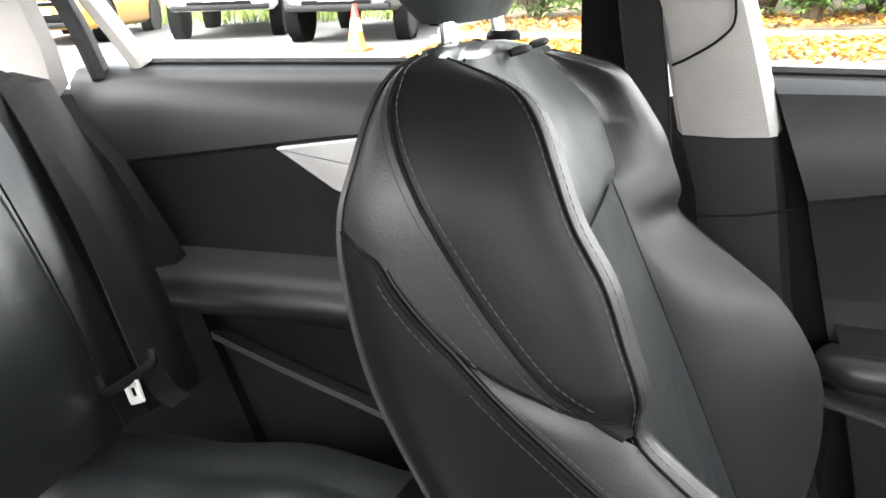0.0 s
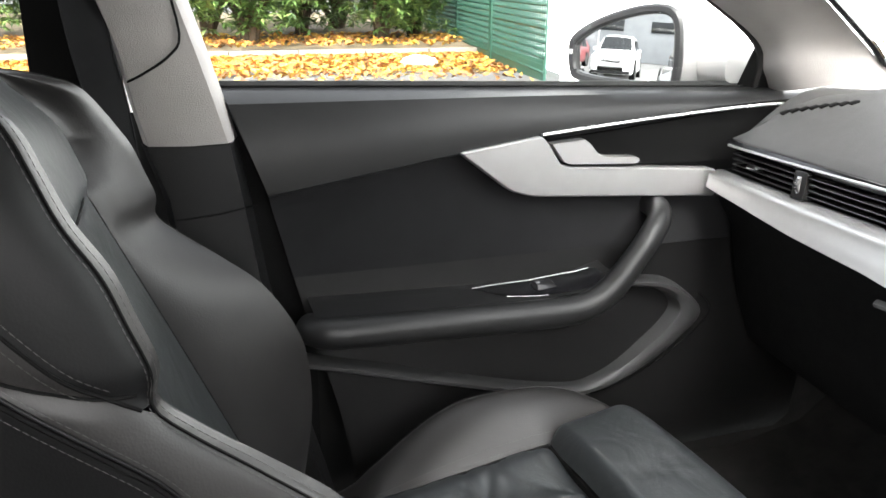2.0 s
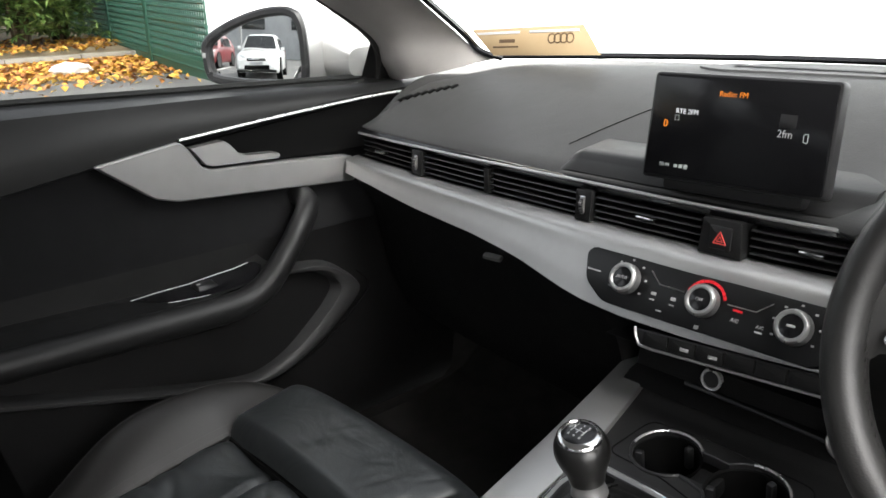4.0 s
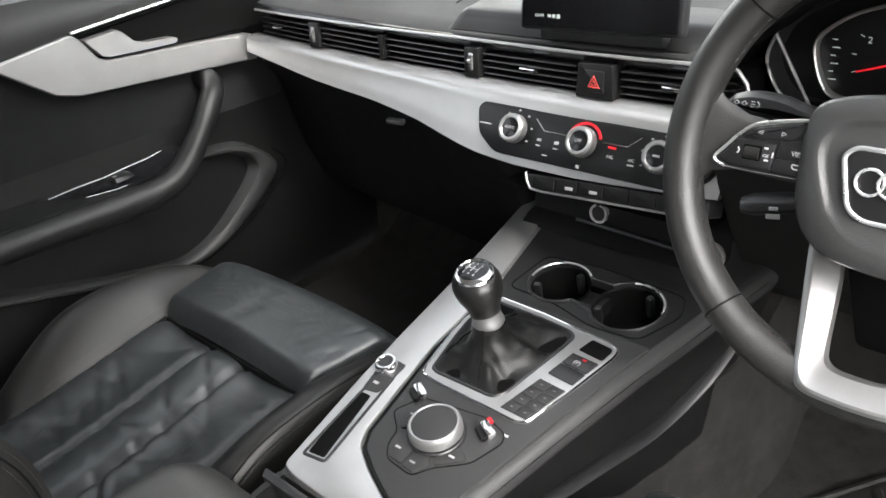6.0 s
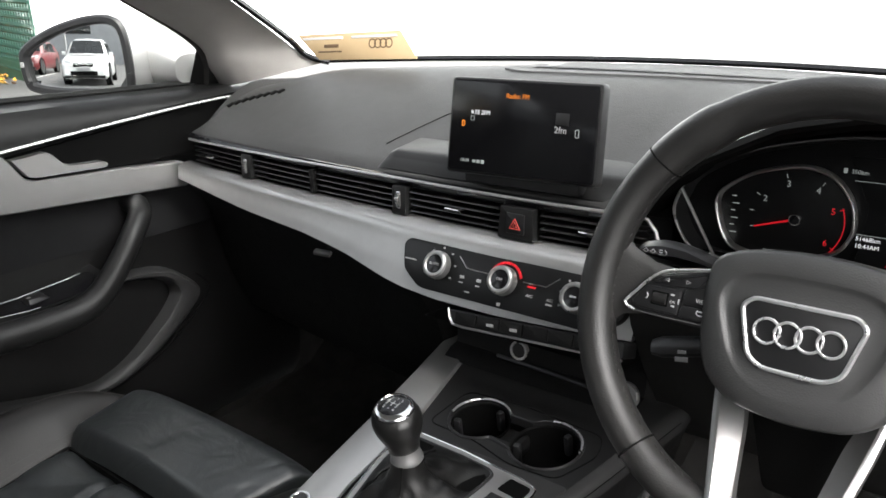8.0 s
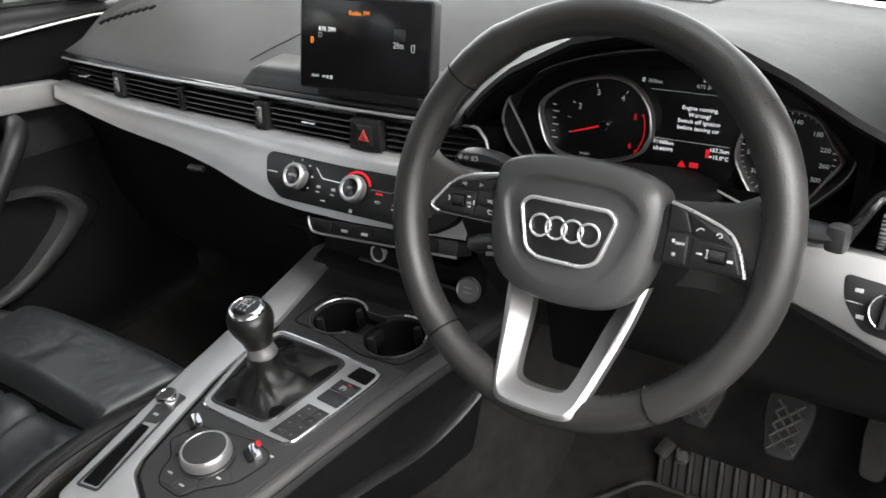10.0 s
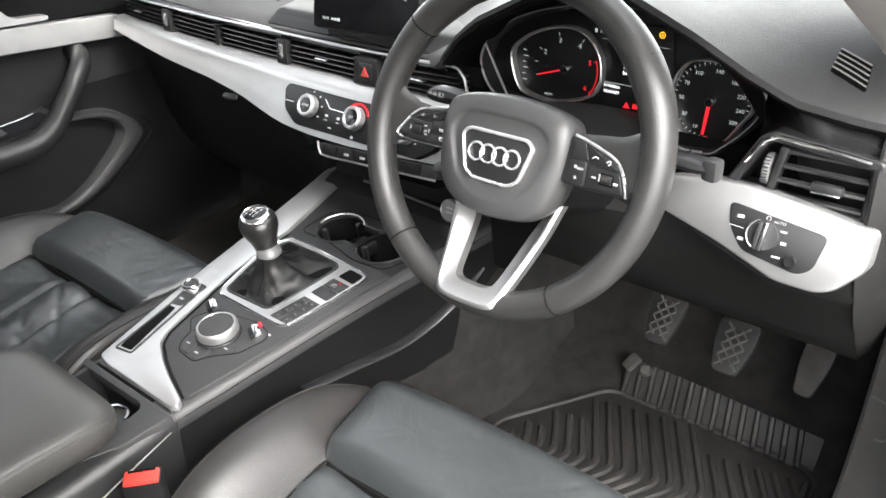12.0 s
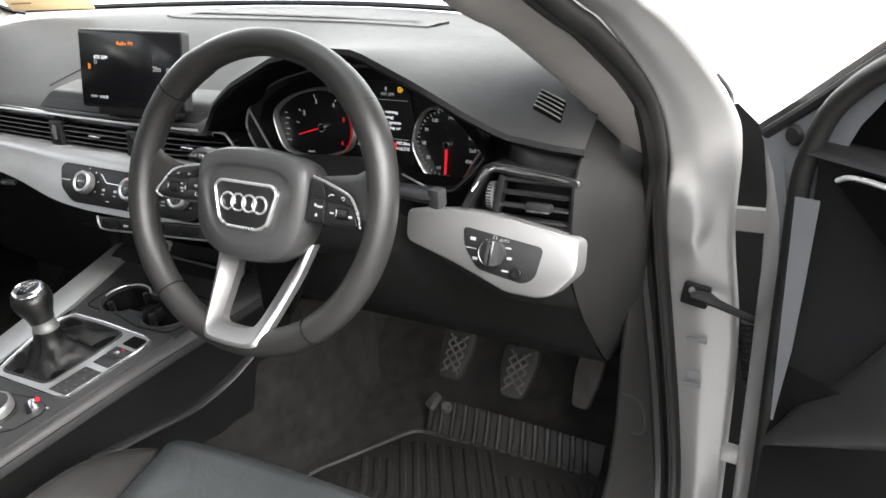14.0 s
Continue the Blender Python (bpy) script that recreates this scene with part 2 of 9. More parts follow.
def rounded(pts, r=0.005, n=4):
    """A polygon with its corners rounded."""
    p = [Vector((*q, 0)) for q in pts]
    out = []
    for i, b in enumerate(p):
        a, c = p[i - 1], p[(i + 1) % len(p)]
        u, v = a - b, c - b
        k = min(r, 0.45 * u.length, 0.45 * v.length)
        s, e = b + u.normalized() * k, b + v.normalized() * k
        for j in range(n + 1):
            t = j / n
            q = s * (1 - t) ** 2 + b * 2 * t * (1 - t) + e * t * t
            out.append((q.x, q.y))
    return out


def inset(pts, d):
    """The polygon drawn in by d."""
    p = [Vector(q) for q in pts]
    area = sum(p[i - 1].x * p[i].y - p[i].x * p[i - 1].y for i in range(len(p)))
    s = 1 if area > 0 else -1
    out = []
    for i, b in enumerate(p):
        u, v = (b - p[i - 1]), (p[(i + 1) % len(p)] - b)
        if u.length < 1e-7 or v.length < 1e-7:
            w = u if u.length > v.length else v
            nrm = Vector((-w.y, w.x)).normalized()
        else:
            u, v = u.normalized(), v.normalized()
            nrm = Vector((-u.y, u.x)) + Vector((-v.y, v.x))
            nrm = nrm.normalized() if nrm.length > 1e-6 else Vector((-u.y, u.x))
        out.append((b.x + s * d * nrm.x, b.y + s * d * nrm.y))
    return out


def plate(pts, m, lo, hi, bevel=0.0015):
    """A flat panel with rounded rim: the outline in the pose's x, y, from height lo to hi."""
    rows = [pts, pts, inset(pts, bevel * 0.35), inset(pts, bevel)]
    hs = [lo, hi - bevel, hi - bevel * 0.3, hi]
    return grid([[m @ Vector((x, y, z)) for x, y in row] for row, z in zip(rows, hs)], close_u=True, cap=True)


def ring(pts, m, lo, hi, width, bevel=0.0008):
    """A flat frame that follows an outline."""
    a, b = pts, inset(pts, width)
    rows = [(a, lo), (a, hi - bevel), (inset(a, bevel), hi), (inset(b, -bevel), hi), (b, hi - bevel), (b, lo)]
    return grid([[m @ Vector((x, y, z)) for x, y in r] for r, z in rows], close_u=True, close_v=True)


def box(m, sx, sy, sz, bevel=0.003, seg=2):
    """A block with rounded edges, centred on the pose."""
    bm = bmesh.new()
    bmesh.ops.create_cube(bm, size=1.0, matrix=Matrix.Diagonal((sx, sy, sz, 1)))
    if bevel:
        bmesh.ops.bevel(bm, geom=bm.edges[:], offset=min(bevel, 0.45 * min(sx, sy, sz)), segments=seg, affect="EDGES", profile=0.6)
    bmesh.ops.transform(bm, matrix=m, verts=bm.verts)
    return bm


def circle(r, n=28, x=0.0, y=0.0):
    return [(x + r * math.cos(k * math.tau / n), y + r * math.sin(k * math.tau / n)) for k in range(n)]


def axes(o, u, v):
    """The pose at o whose x runs along u and whose y lies towards v."""
    u = Vector(u).normalized()
    w = u.cross(Vector(v)).normalized()
    v = w.cross(u)
    return Matrix((( u.x, v.x, w.x, o[0]), (u.y, v.y, w.y, o[1]), (u.z, v.z, w.z, o[2]), (0, 0, 0, 1)))


def lerp(x, pts):
    """Linear table look-up."""
    return float(np.interp(x, [p[0] for p in pts], [p[1] for p in pts]))


def smooth_table(x, pts):
    """Look-up along a smooth curve through the places."""
    n = len(pts)
    x = min(max(x, pts[0][0]), pts[-1][0])
    for i in range(n - 1):
        (a, va), (b, vb) = pts[i], pts[i + 1]
        if x <= b:
            p, q = pts[max(i - 1, 0)], pts[min(i + 2, n - 1)]
            h = b - a
            ma, mb = (vb - p[1]) / (b - p[0]) * h, (q[1] - va) / (q[0] - a) * h
            t = (x - a) / h
            return va * (1 + 2 * t) * (1 - t) ** 2 + ma * t * (1 - t) ** 2 + vb * t * t * (3 - 2 * t) - mb * t * t * (1 - t)
    return pts[-1][1]


def words(text, m, size, material, parent, name="lettering", align="CENTER", depth=0.0002):
    """Raised print in the built-in font, as a mesh."""
    c = bpy.data.curves.new(name, "FONT")
    c.body, c.size, c.align_x, c.align_y, c.extrude, c.resolution_u = text, size, align, "CENTER", depth, 2
    o = bpy.data.objects.new(name, c)
    scene.collection.objects.link(o)
    me = bpy.data.meshes.new_from_object(o.evaluated_get(bpy.context.evaluated_depsgraph_get()))
    bpy.data.objects.remove(o)
    bpy.data.curves.remove(c)
    me.transform(m)
    me.materials.clear()
    me.materials.append(material)
    ob = new(name, me)
    ob.parent = parent
    return ob


def bar(m, x, y, w, h, material, parent, name="print_bar", z=0.0003):
    """A plain printed bar where writing is too small to read."""
    return part(name, plate([(x - w / 2, y - h / 2), (x + w / 2, y - h / 2), (x + w / 2, y + h / 2), (x - w / 2, y + h / 2)], m, 0, z, 0.0001), material, parent)


# ---- cabin shell ----
def slope(x):
    """Height of the ground, which rises gently on the passenger side."""
    return -0.024 * min(max(x, -25.0), 25.0)


floor = []
for y, z in ((-1.30, 0.33), (-0.86, 0.30), (-0.60, 0.29), (0.0, 0.285), (0.36, 0.285), (0.50, 0.31), (0.62, 0.40), (0.70, 0.52), (0.74, 0.66), (0.76, 0.80)):
    floor.append([(x, y, z + dz) for x, dz in ((-0.72, 0.02), (-0.66, 0.0), (-0.40, 0.0), (-0.16, 0.0), (-0.13, 0.10), (0.13, 0.10), (0.16, 0.0), (0.40, 0.0), (0.66, 0.0), (0.70, 0.02), (0.715, 0.06), (0.742, 0.10))])
tagged(obj("floor", grid(floor), CARPET), "black carpeted car floor with footwells", "car floor", kind="structure")

# roof lining
rows = []
for y, z, w in ((-0.02, 1.315, 0.50), (-0.10, 1.335, 0.53), (-0.40, 1.358, 0.555), (-0.80, 1.362, 0.565), (-1.20, 1.345, 0.55), (-1.50, 1.30, 0.52), (-1.62, 1.27, 0.50)):
    rows.append([(w * s, y, z - 0.05 * abs(s) ** 5) for s in (-1.12, -1.0, -0.8, -0.5, 0.0, 0.5, 0.8, 1.0, 1.12)])
tagged(obj("ceiling", grid(rows), HEADLINER), "pale grey cloth roof lining", "roof lining", kind="structure")
outer = [[(x * 1.06, y, z + 0.045) for x, y, z in r] for r in rows]
tagged(obj("roof", grid(outer), PAINT), "silver painted car roof", "car roof", kind="structure")

# windscreen, bonnet and scuttle
ws = []
for k in range(13):
    t = k / 12
    x0 = -0.66 + 1.32 * t
    ws.append([(x0, 0.785 - 0.50 * x0 * x0, 0.958), (x0 * 0.94, 0.62 - 0.42 * x0 * x0, 1.06), (x0 * 0.86, 0.32 - 0.3 * x0 * x0, 1.20), (x0 * 0.80, 0.02 - 0.12 * x0 * x0, 1.325)])
screen_glass = tagged(obj("window_1", grid(ws), GLASS), "clear laminated windscreen", "windscreen", kind="structure")
screen_glass.visible_shadow = False
tagged(obj("windscreen_border", tube([(x, 0.790 - 0.50 * x * x, 0.962) for x in [-0.67 + 1.34 * k / 30 for k in range(31)]], 0.010, 6, flat=0.6), PIANO), "black band along the windscreen foot", "windscreen trim", kind="structure")
rows = []
for y, z in ((0.80, 0.945), (0.95, 0.940), (1.3, 0.905), (1.65, 0.845), (1.85, 0.77), (1.92, 0.62)):
    rows.append([(x, y - 0.38 * x * x, z - 0.10 * (x / 0.78) ** 4) for x in [-0.80 + 1.6 * k / 16 for k in range(17)]])
tagged(obj("bonnet", grid(rows), PAINT), "silver painted bonnet beyond the windscreen", "car bonnet", kind="structure")
rear_rows = [[(x, -1.62 - 0.42 * t, 1.30 - 0.31 * t) for t in (0, 0.5, 1)] for x in (-0.52, 0.0, 0.52)]
rear_glass = tagged(obj("window_2", grid(rear_rows), GLASS), "clear rear window", "rear window", kind="structure")
rear_glass.visible_shadow = False
tagged(obj("parcel_shelf", box(pose(0, -1.74, 1.0), 1.16, 0.62, 0.03, 0.008), CARPET), "black carpeted parcel shelf", "parcel shelf", kind="structure")

# front pillars
left_p = [[(-0.790, 0.40, 0.925), (-0.715, 0.40, 0.935), (-0.648, 0.53, 0.960)], [(-0.771, 0.366, 0.962), (-0.706, 0.370, 0.972), (-0.660, 0.497, 0.975)], [(-0.752, 0.327, 1.01), (-0.695, 0.335, 1.02), (-0.655, 0.44, 1.013)], [(-0.715, 0.156, 1.102), (-0.655, 0.18, 1.112), (-0.598, 0.264, 1.102)], [(-0.672, -0.02, 1.195), (-0.615, 0.0, 1.205), (-0.562, 0.08, 1.19)], [(-0.62, -0.20, 1.29), (-0.57, -0.16, 1.30), (-0.52, -0.08, 1.28)]]
right_p = [[(0.645, 0.50, 0.960), (0.668, 0.33, 0.915), (0.672, 0.29, 0.895), (0.722, 0.275, 0.875)], [(0.630, 0.45, 1.01), (0.650, 0.27, 0.958), (0.660, 0.225, 0.945), (0.722, 0.215, 0.945)], [(0.61, 0.34, 1.07), (0.616, 0.15, 1.035), (0.630, 0.102, 1.029), (0.692, 0.102, 1.035)], [(0.585, 0.22, 1.13), (0.596, 0.05, 1.08), (0.612, 0.010, 1.073), (0.676, 0.04, 1.071)], [(0.52, -0.10, 1.29), (0.525, -0.22, 1.25), (0.545, -0.27, 1.24), (0.605, -0.24, 1.24)]]


def pillar(name, sections, label):
    cols = list(zip(*sections))
    fine = [spline(c, 5) for c in cols]
    rows = [spline([c[i] for c in fine], 4) for i in range(len(fine[0]))]
    return tagged(obj(name, grid(rows), PILLAR), label, "pillar trim", kind="structure")


pillar("pillar_trim_1", left_p, "warm grey plastic front pillar trim, passenger side")
pillar("pillar_trim_2", right_p, "warm grey plastic front pillar trim, driver's side")
tagged(obj("pillar_seal", tube(spline([(-0.79, 0.368, 0.93), (-0.757, 0.335, 1.005), (-0.722, 0.166, 1.100), (-0.675, -0.02, 1.195), (-0.625, -0.20, 1.29)], 5), 0.006, 6), RUBBER), "thin black rubber seal on the front pillar", "seal", kind="structure")
tagged(obj("screen_edge_seal", tube(spline([(-0.640, 0.540, 0.961), (-0.657, 0.500, 0.977), (-0.651, 0.447, 1.016), (-0.595, 0.270, 1.104), (-0.557, 0.086, 1.192), (-0.515, -0.075, 1.283)], 5), 0.006, 6), PIANO), "black edge strip beside the windscreen", "windscreen trim", kind="structure")

# middle pillar, passenger side: grey upper cover and dark lower cover
bp = []
for z, y0, y1, x in ((0.896, -0.579, -0.481, -0.716), (0.95, -0.590, -0.495, -0.712), (1.01, -0.600, -0.512, -0.702), (1.10, -0.625, -0.54, -0.672), (1.20, -0.655, -0.585, -0.632), (1.29, -0.685, -0.62, -0.592)):
    bp.append([(x - 0.030, y0 - 0.006, z), (x, y0, z), (x + 0.012, (y0 + y1) / 2, z), (x + 0.004, y1 - 0.004, z), (x - 0.006, y1 + 0.003, z), (x - 0.05, y1 + 0.012, z)])
pb = tagged(obj("pillar_trim_3", grid(bp), PILLAR), "warm grey middle pillar cover, passenger side", "pillar trim", kind="structure")
part("cover_seam", tube(spline([(-0.706, -0.594, 0.975), (-0.694, -0.575, 0.985), (-0.689, -0.545, 1.005), (-0.685, -0.532, 1.03), (-0.672, -0.545, 1.10)], 4), 0.0016, 5), SEAM, pb)
rows = []
for z, y0, y1, x in ((0.894, -0.580, -0.480, -0.715), (0.83, -0.56, -0.470, -0.706), (0.70, -0.545, -0.452, -0.705), (0.55, -0.52, -0.425, -0.70), (0.40, -0.50, -0.385, -0.70), (0.30, -0.49, -0.36, -0.70)):
    rows.append([(x - 0.04, y0 - 0.008, z), (x, y0, z), (x + 0.006, (y0 + y1) / 2, z), (x, y1 - 0.003, z), (x - 0.045, y1 + 0.01, z)])
pl = tagged(obj("pillar_trim_4", grid(rows), HARD), "dark plastic lower cover of the middle pillar", "pillar trim", kind="structure")
part("cover_seam", tube([(-0.700, -0.555, 0.805), (-0.698, -0.50, 0.810), (-0.700, -0.455, 0.818)], 0.0014, 5), SEAM, pl)
belt_b = thing("front_seat_belt", "black front seat belt hanging on the middle pillar", "seat belt")
rows = []
for p in spline([(-0.69, -0.64, 1.22), (-0.70, -0.632, 1.05), (-0.705, -0.615, 0.92), (-0.68, -0.60, 0.70), (-0.66, -0.58, 0.40)], 5):
    rows.append([p + Vector((0.004, d * 0.022, 0)) for d in (-1, 1)] + [p + Vector((0, d * 0.022, 0)) for d in (1, -1)])
part("webbing", grid(rows, close_u=True, cap=True), WEBBING, belt_b)
for j in (0, 1):
    part("selvedge", tube([r[j] for r in rows], 0.0013, 5), WEBBING, belt_b)
# black sheet: the gap's shade as a surface
tagged(obj("pillar_gap", grid([[(-0.735, -0.70, z), (-0.735, -0.60, z)] for z in (0.30, 0.9, 1.3)]), DEEP), "black sheet for the shaded gap behind the middle pillar", "door gap", kind="structure")
# rear quarter pillar
rows = []
for z, y0, y1, x in ((0.92, -1.60, -1.475, -0.70), (0.945, -1.62, -1.455, -0.71), (1.0, -1.62, -1.455, -0.70), (1.065, -1.63, -1.460, -0.68), (1.2, -1.62, -1.43, -0.63), (1.30, -1.60, -1.38, -0.57)):
    rows.append([(x - 0.02, y1 + 0.012, z), (x, y1, z), (x + 0.010, (y0 + y1) / 2, z), (x + 0.03, y0, z), (x + 0.10, y0 - 0.16, z)])
tagged(obj("pillar_trim_5", grid(rows), PILLAR), "warm grey rear quarter pillar trim", "pillar trim", kind="structure")
rows = [[(-0.74, e + 0.01, z), (-0.72, e, z), (-0.70, e - 0.06, z), (-0.66, -1.50, z), (-0.60, -1.56, z)] for z, e in ((0.30, -1.16), (0.434, -1.204), (0.663, -1.282), (0.833, -1.382), (0.906, -1.448), (0.93, -1.46))]
tagged(obj("wall_rear_quarter", grid(rows), HARD), "dark plastic panel beside the rear bench", "side panel", kind="structure")
# far side of the cabin, behind the driver
rows = [[(0.70, -0.95, z), (0.70, -1.45, z), (0.60, -1.60, z)] for z in (0.30, 0.6, 0.94)]
tagged(obj("wall_right_rear", grid(rows), HARD), "dark rear door lining, driver's side", "side panel", kind="structure")
rows = []
for z, y0, y1, x in ((0.30, -0.86, -0.70, 0.70), (0.90, -0.86, -0.70, 0.71), (1.1, -0.86, -0.72, 0.66), (1.29, -0.87, -0.74, 0.59)):
    rows.append([(x + 0.06, y1, z), (x, y1, z), (x - 0.01, (y0 + y1) / 2, z), (x, y0, z), (x + 0.06, y0, z)])
tagged(obj("pillar_trim_6", grid(rows), PILLAR), "warm grey middle pillar, driver's side", "pillar trim", kind="structure")

# driver's door opening: rubber seal, painted jamb, sill, kick panel
seal = [(0.775, -0.64, 0.345), (0.775, 0.0, 0.335), (0.779, 0.25, 0.338), (0.781, 0.318, 0.370), (0.765, 0.350, 0.48), (0.747, 0.352, 0.61), (0.732, 0.343, 0.73), (0.731, 0.303, 0.835), (0.736, 0.265, 0.89), (0.728, 0.215, 0.962), (0.706, 0.105, 1.037), (0.688, 0.04, 1.073), (0.612, -0.24, 1.237), (0.585, -0.42, 1.29), (0.58, -0.66, 1.30)]
tagged(obj("door_seal", tube(spline([(x + 0.003, y, z) for x, y, z in seal], 6), 0.0105, 10), SEAL), "black rubber door seal round the opening", "door seal", kind="structure")
tagged(obj("door_seal_lip", tube(spline([(x - 0.004 - 0.015 * min(max((0.84 - z) / 0.1, 0), 1), y - 0.004, z) for x, y, z in seal], 6), 0.0100, 8), SEAL), "inner lip of the rubber door seal", "door seal", kind="structure")
tagged(obj("door_seal_rib", tube(spline([(x + 0.0005, y - 0.0115, z + 0.002) for x, y, z in seal], 6), 0.0022, 6), RUBBER), "thin rib between the seal lips", "door seal", kind="structure")
jin = [(0.795, 0.345, 0.30), (0.773, 0.358, 0.45), (0.754, 0.362, 0.60), (0.740, 0.355, 0.76), (0.745, 0.310, 0.865), (0.740, 0.23, 0.955), (0.717, 0.12, 1.04), (0.696, 0.05, 1.080), (0.62, -0.24, 1.245), (0.59, -0.45, 1.30)]
jout = [(0.842, 0.345, 0.30), (0.841, 0.348, 0.45), (0.837, 0.350, 0.62), (0.818, 0.350, 0.76), (0.815, 0.350, 0.865), (0.806, 0.31, 0.925), (0.772, 0.17, 1.025), (0.740, 0.06, 1.085), (0.665, -0.24, 1.255), (0.625, -0.45, 1.315)]
a, b = spline(jin, 10), spline(jout, 10)
rows = []
for p, q in zip(a, b):
    d = (q - p)
    nrm = Vector((0, -1, 0.15)).normalized()
    rows.append([p + Vector((-0.03, 0.035, -0.012)), p + Vector((-0.006, 0.015, 0)), p, p + d * 0.15 + nrm * 0.004, p + d * 0.42 + nrm * 0.010, p + d * 0.62 + nrm * 0.008, p + d * 0.86 + nrm * 0.004, q, q + Vector((0.003, 0.015, 0.0)), q + Vector((-0.012, 0.07, -0.012))])
rows = [spline(r, 3) for r in rows]
for r in rows:
    for p in r:
        # a shallow D-shaped pressing above the check strap
        d = math.hypot(max(p.x - 0.752, 0) / 0.040, (p.z - 0.784 + 0.18 * (p.x - 0.752)) / 0.047)
        f = min(max((1.12 - d) / 0.30, 0), 1)
        p.y -= 0.0085 * f * f * (3 - 2 * f)
jamb = tagged(obj("door_jamb", grid(rows), PAINT, sharp=75), "silver painted door jamb with pressed swages", "door jamb", kind="structure")
for z, w, h in ((0.612, 0.026, 0.006), (0.560, 0.016, 0.012), (0.545, 0.022, 0.006)):
    part("jamb_label", box(pose(0.792, 0.3395, z), w, 0.0012, h, 0.0), PRIMER, jamb, "faded sticker")
tagged(obj("wing", grid([[(0.835, y, 0.30), (0.835, y, 0.60), (0.82, y, 0.80), (0.80, y, 0.86), (0.77, y, 0.90), (0.70, y, 0.92)] for y in (0.52, 0.8, 1.2, 1.6)]), PAINT), "silver painted front wing", "car wing", kind="structure")
# black panel paints the shadowed void between jamb and door end
inner_wing = tagged(obj("inner_wing", grid([[(0.78, 0.405, z), (0.80, 0.425, z), (0.845, 0.44, z - 0.045 * (z > 0.8)), (0.93, 0.46, z - 0.10 * (z > 0.8))] for z in (0.25, 0.6, 0.80, 0.905)]), DEEP), "black panel for the shaded inner wing behind the hinges", "inner wing", kind="structure")
part("seal_end", tube(spline([(0.769, 0.44, 0.936), (0.782, 0.44, 0.922), (0.790, 0.44, 0.908), (0.792, 0.43, 0.893)], 4), 0.0028, 6), RUBBER, inner_wing)
rows = [[(0.688, y, 0.19), (0.69, y, 0.285), (0.700, y, 0.352), (0.712, y, 0.366), (0.765, y, 0.358), (0.775, y, 0.34)] for y in (-0.72, -0.3, 0.1, 0.34)]
tagged(obj("sill_trim", grid(rows), KNEE), "black plastic sill trim inside the door opening", "sill trim", kind="structure")
rows = [[(0.768, y, 0.352), (0.80, y, 0.345), (0.85, y, 0.335), (0.872, y, 0.31), (0.872, y, 0.20)] for y in (-0.72, -0.3, 0.1, 0.33)]
tagged(obj("door_sill", grid(rows), PAINT), "silver painted door sill", "door sill", kind="structure")
KICK = [(0.24, 0.05), (0.345, 0.06), (0.36, 0.13), (0.38, 0.20), (0.42, 0.255), (0.50, 0.282), (0.60, 0.288), (0.70, 0.315), (0.86, 0.315)]
KSX = [(0.24, 0.776), (0.345, 0.772), (0.40, 0.762), (0.48, 0.745), (0.61, 0.726), (0.73, 0.713), (0.86, 0.716)]
KSY = [(0.24, 0.30), (0.345, 0.30), (0.40, 0.335), (0.48, 0.347), (0.61, 0.350), (0.73, 0.342), (0.86, 0.330)]
rows = []
for k in range(26):
    z = 0.24 + 0.60 * k / 25
    ye, sx, sy = lerp(z, KICK), lerp(z, KSX), lerp(z, KSY)
    rows.append([(0.716, max(ye + 0.26, 0.50), z), (0.709, ye + 0.05, z), (0.705, ye + 0.010, z), (0.7062, ye + 0.002, z), (0.710, ye, z), ((0.710 + sx) / 2 + 0.003, (ye + sy) / 2 + 0.006, z), (sx, sy, z), (sx + 0.02, sy + 0.012, z)])
kick = tagged(obj("kick_panel", grid(rows), KNEE), "dark plastic kick panel by the sill", "kick panel", kind="structure")
part("bonnet_release", tube(spline([(0.7127, 0.2892, 0.5405), (0.7290, 0.3211, 0.5093), (0.7369, 0.3250, 0.4736), (0.7338, 0.3144, 0.4646), (0.7238, 0.2988, 0.4737)], 5), 0.0016, 6), CONSOLE, kick, "curved edge of the bonnet release flap")
tagged(obj("wall_lower_left", grid([[(x, y, z) for x, z in ((-0.835, 0.20), (-0.835, 0.40), (-0.84, 0.55), (-0.86, 0.60), (-0.86, 0.92))] for y in (-1.6, -0.5, 0.45)]), HARD), "dark inner side of the sill", "body side", kind="structure")

for s in (-1, 1):
    y0 = 0.20 if s < 0 else 0.42
    tagged(obj("wall_footwell", grid([[(s * ((0.735 if s > 0 else 0.772) - 0.02 * max(0, y - 0.4)), y, z) for z in (0.20, 0.45, 0.70, 0.84)] for y in (y0, 0.46, 0.62, 0.80)]), CARPET), "dark carpeted footwell side", "footwell wall", kind="structure")
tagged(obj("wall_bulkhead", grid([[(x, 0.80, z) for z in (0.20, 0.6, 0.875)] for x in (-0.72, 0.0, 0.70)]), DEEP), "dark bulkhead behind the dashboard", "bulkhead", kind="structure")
# black sheet gives the door's rear gap its shade
tagged(obj("door_gap", grid([[(-0.752, -0.50 + d, 0.30), (-0.752, -0.50 + d, 0.60), (-0.758, -0.52 + d, 0.82), (-0.790, -0.525 + d, 0.95)] for d in (0.0, 0.12)]), DEEP), "black sheet for the shaded gap behind the front passenger door", "door gap", kind="structure")

# plain outer body behind the doors and over the left front wheel
FLANK = [(0.80, 0.22), (0.855, 0.30), (0.885, 0.45), (0.888, 0.62), (0.875, 0.78), (0.845, 0.89)]
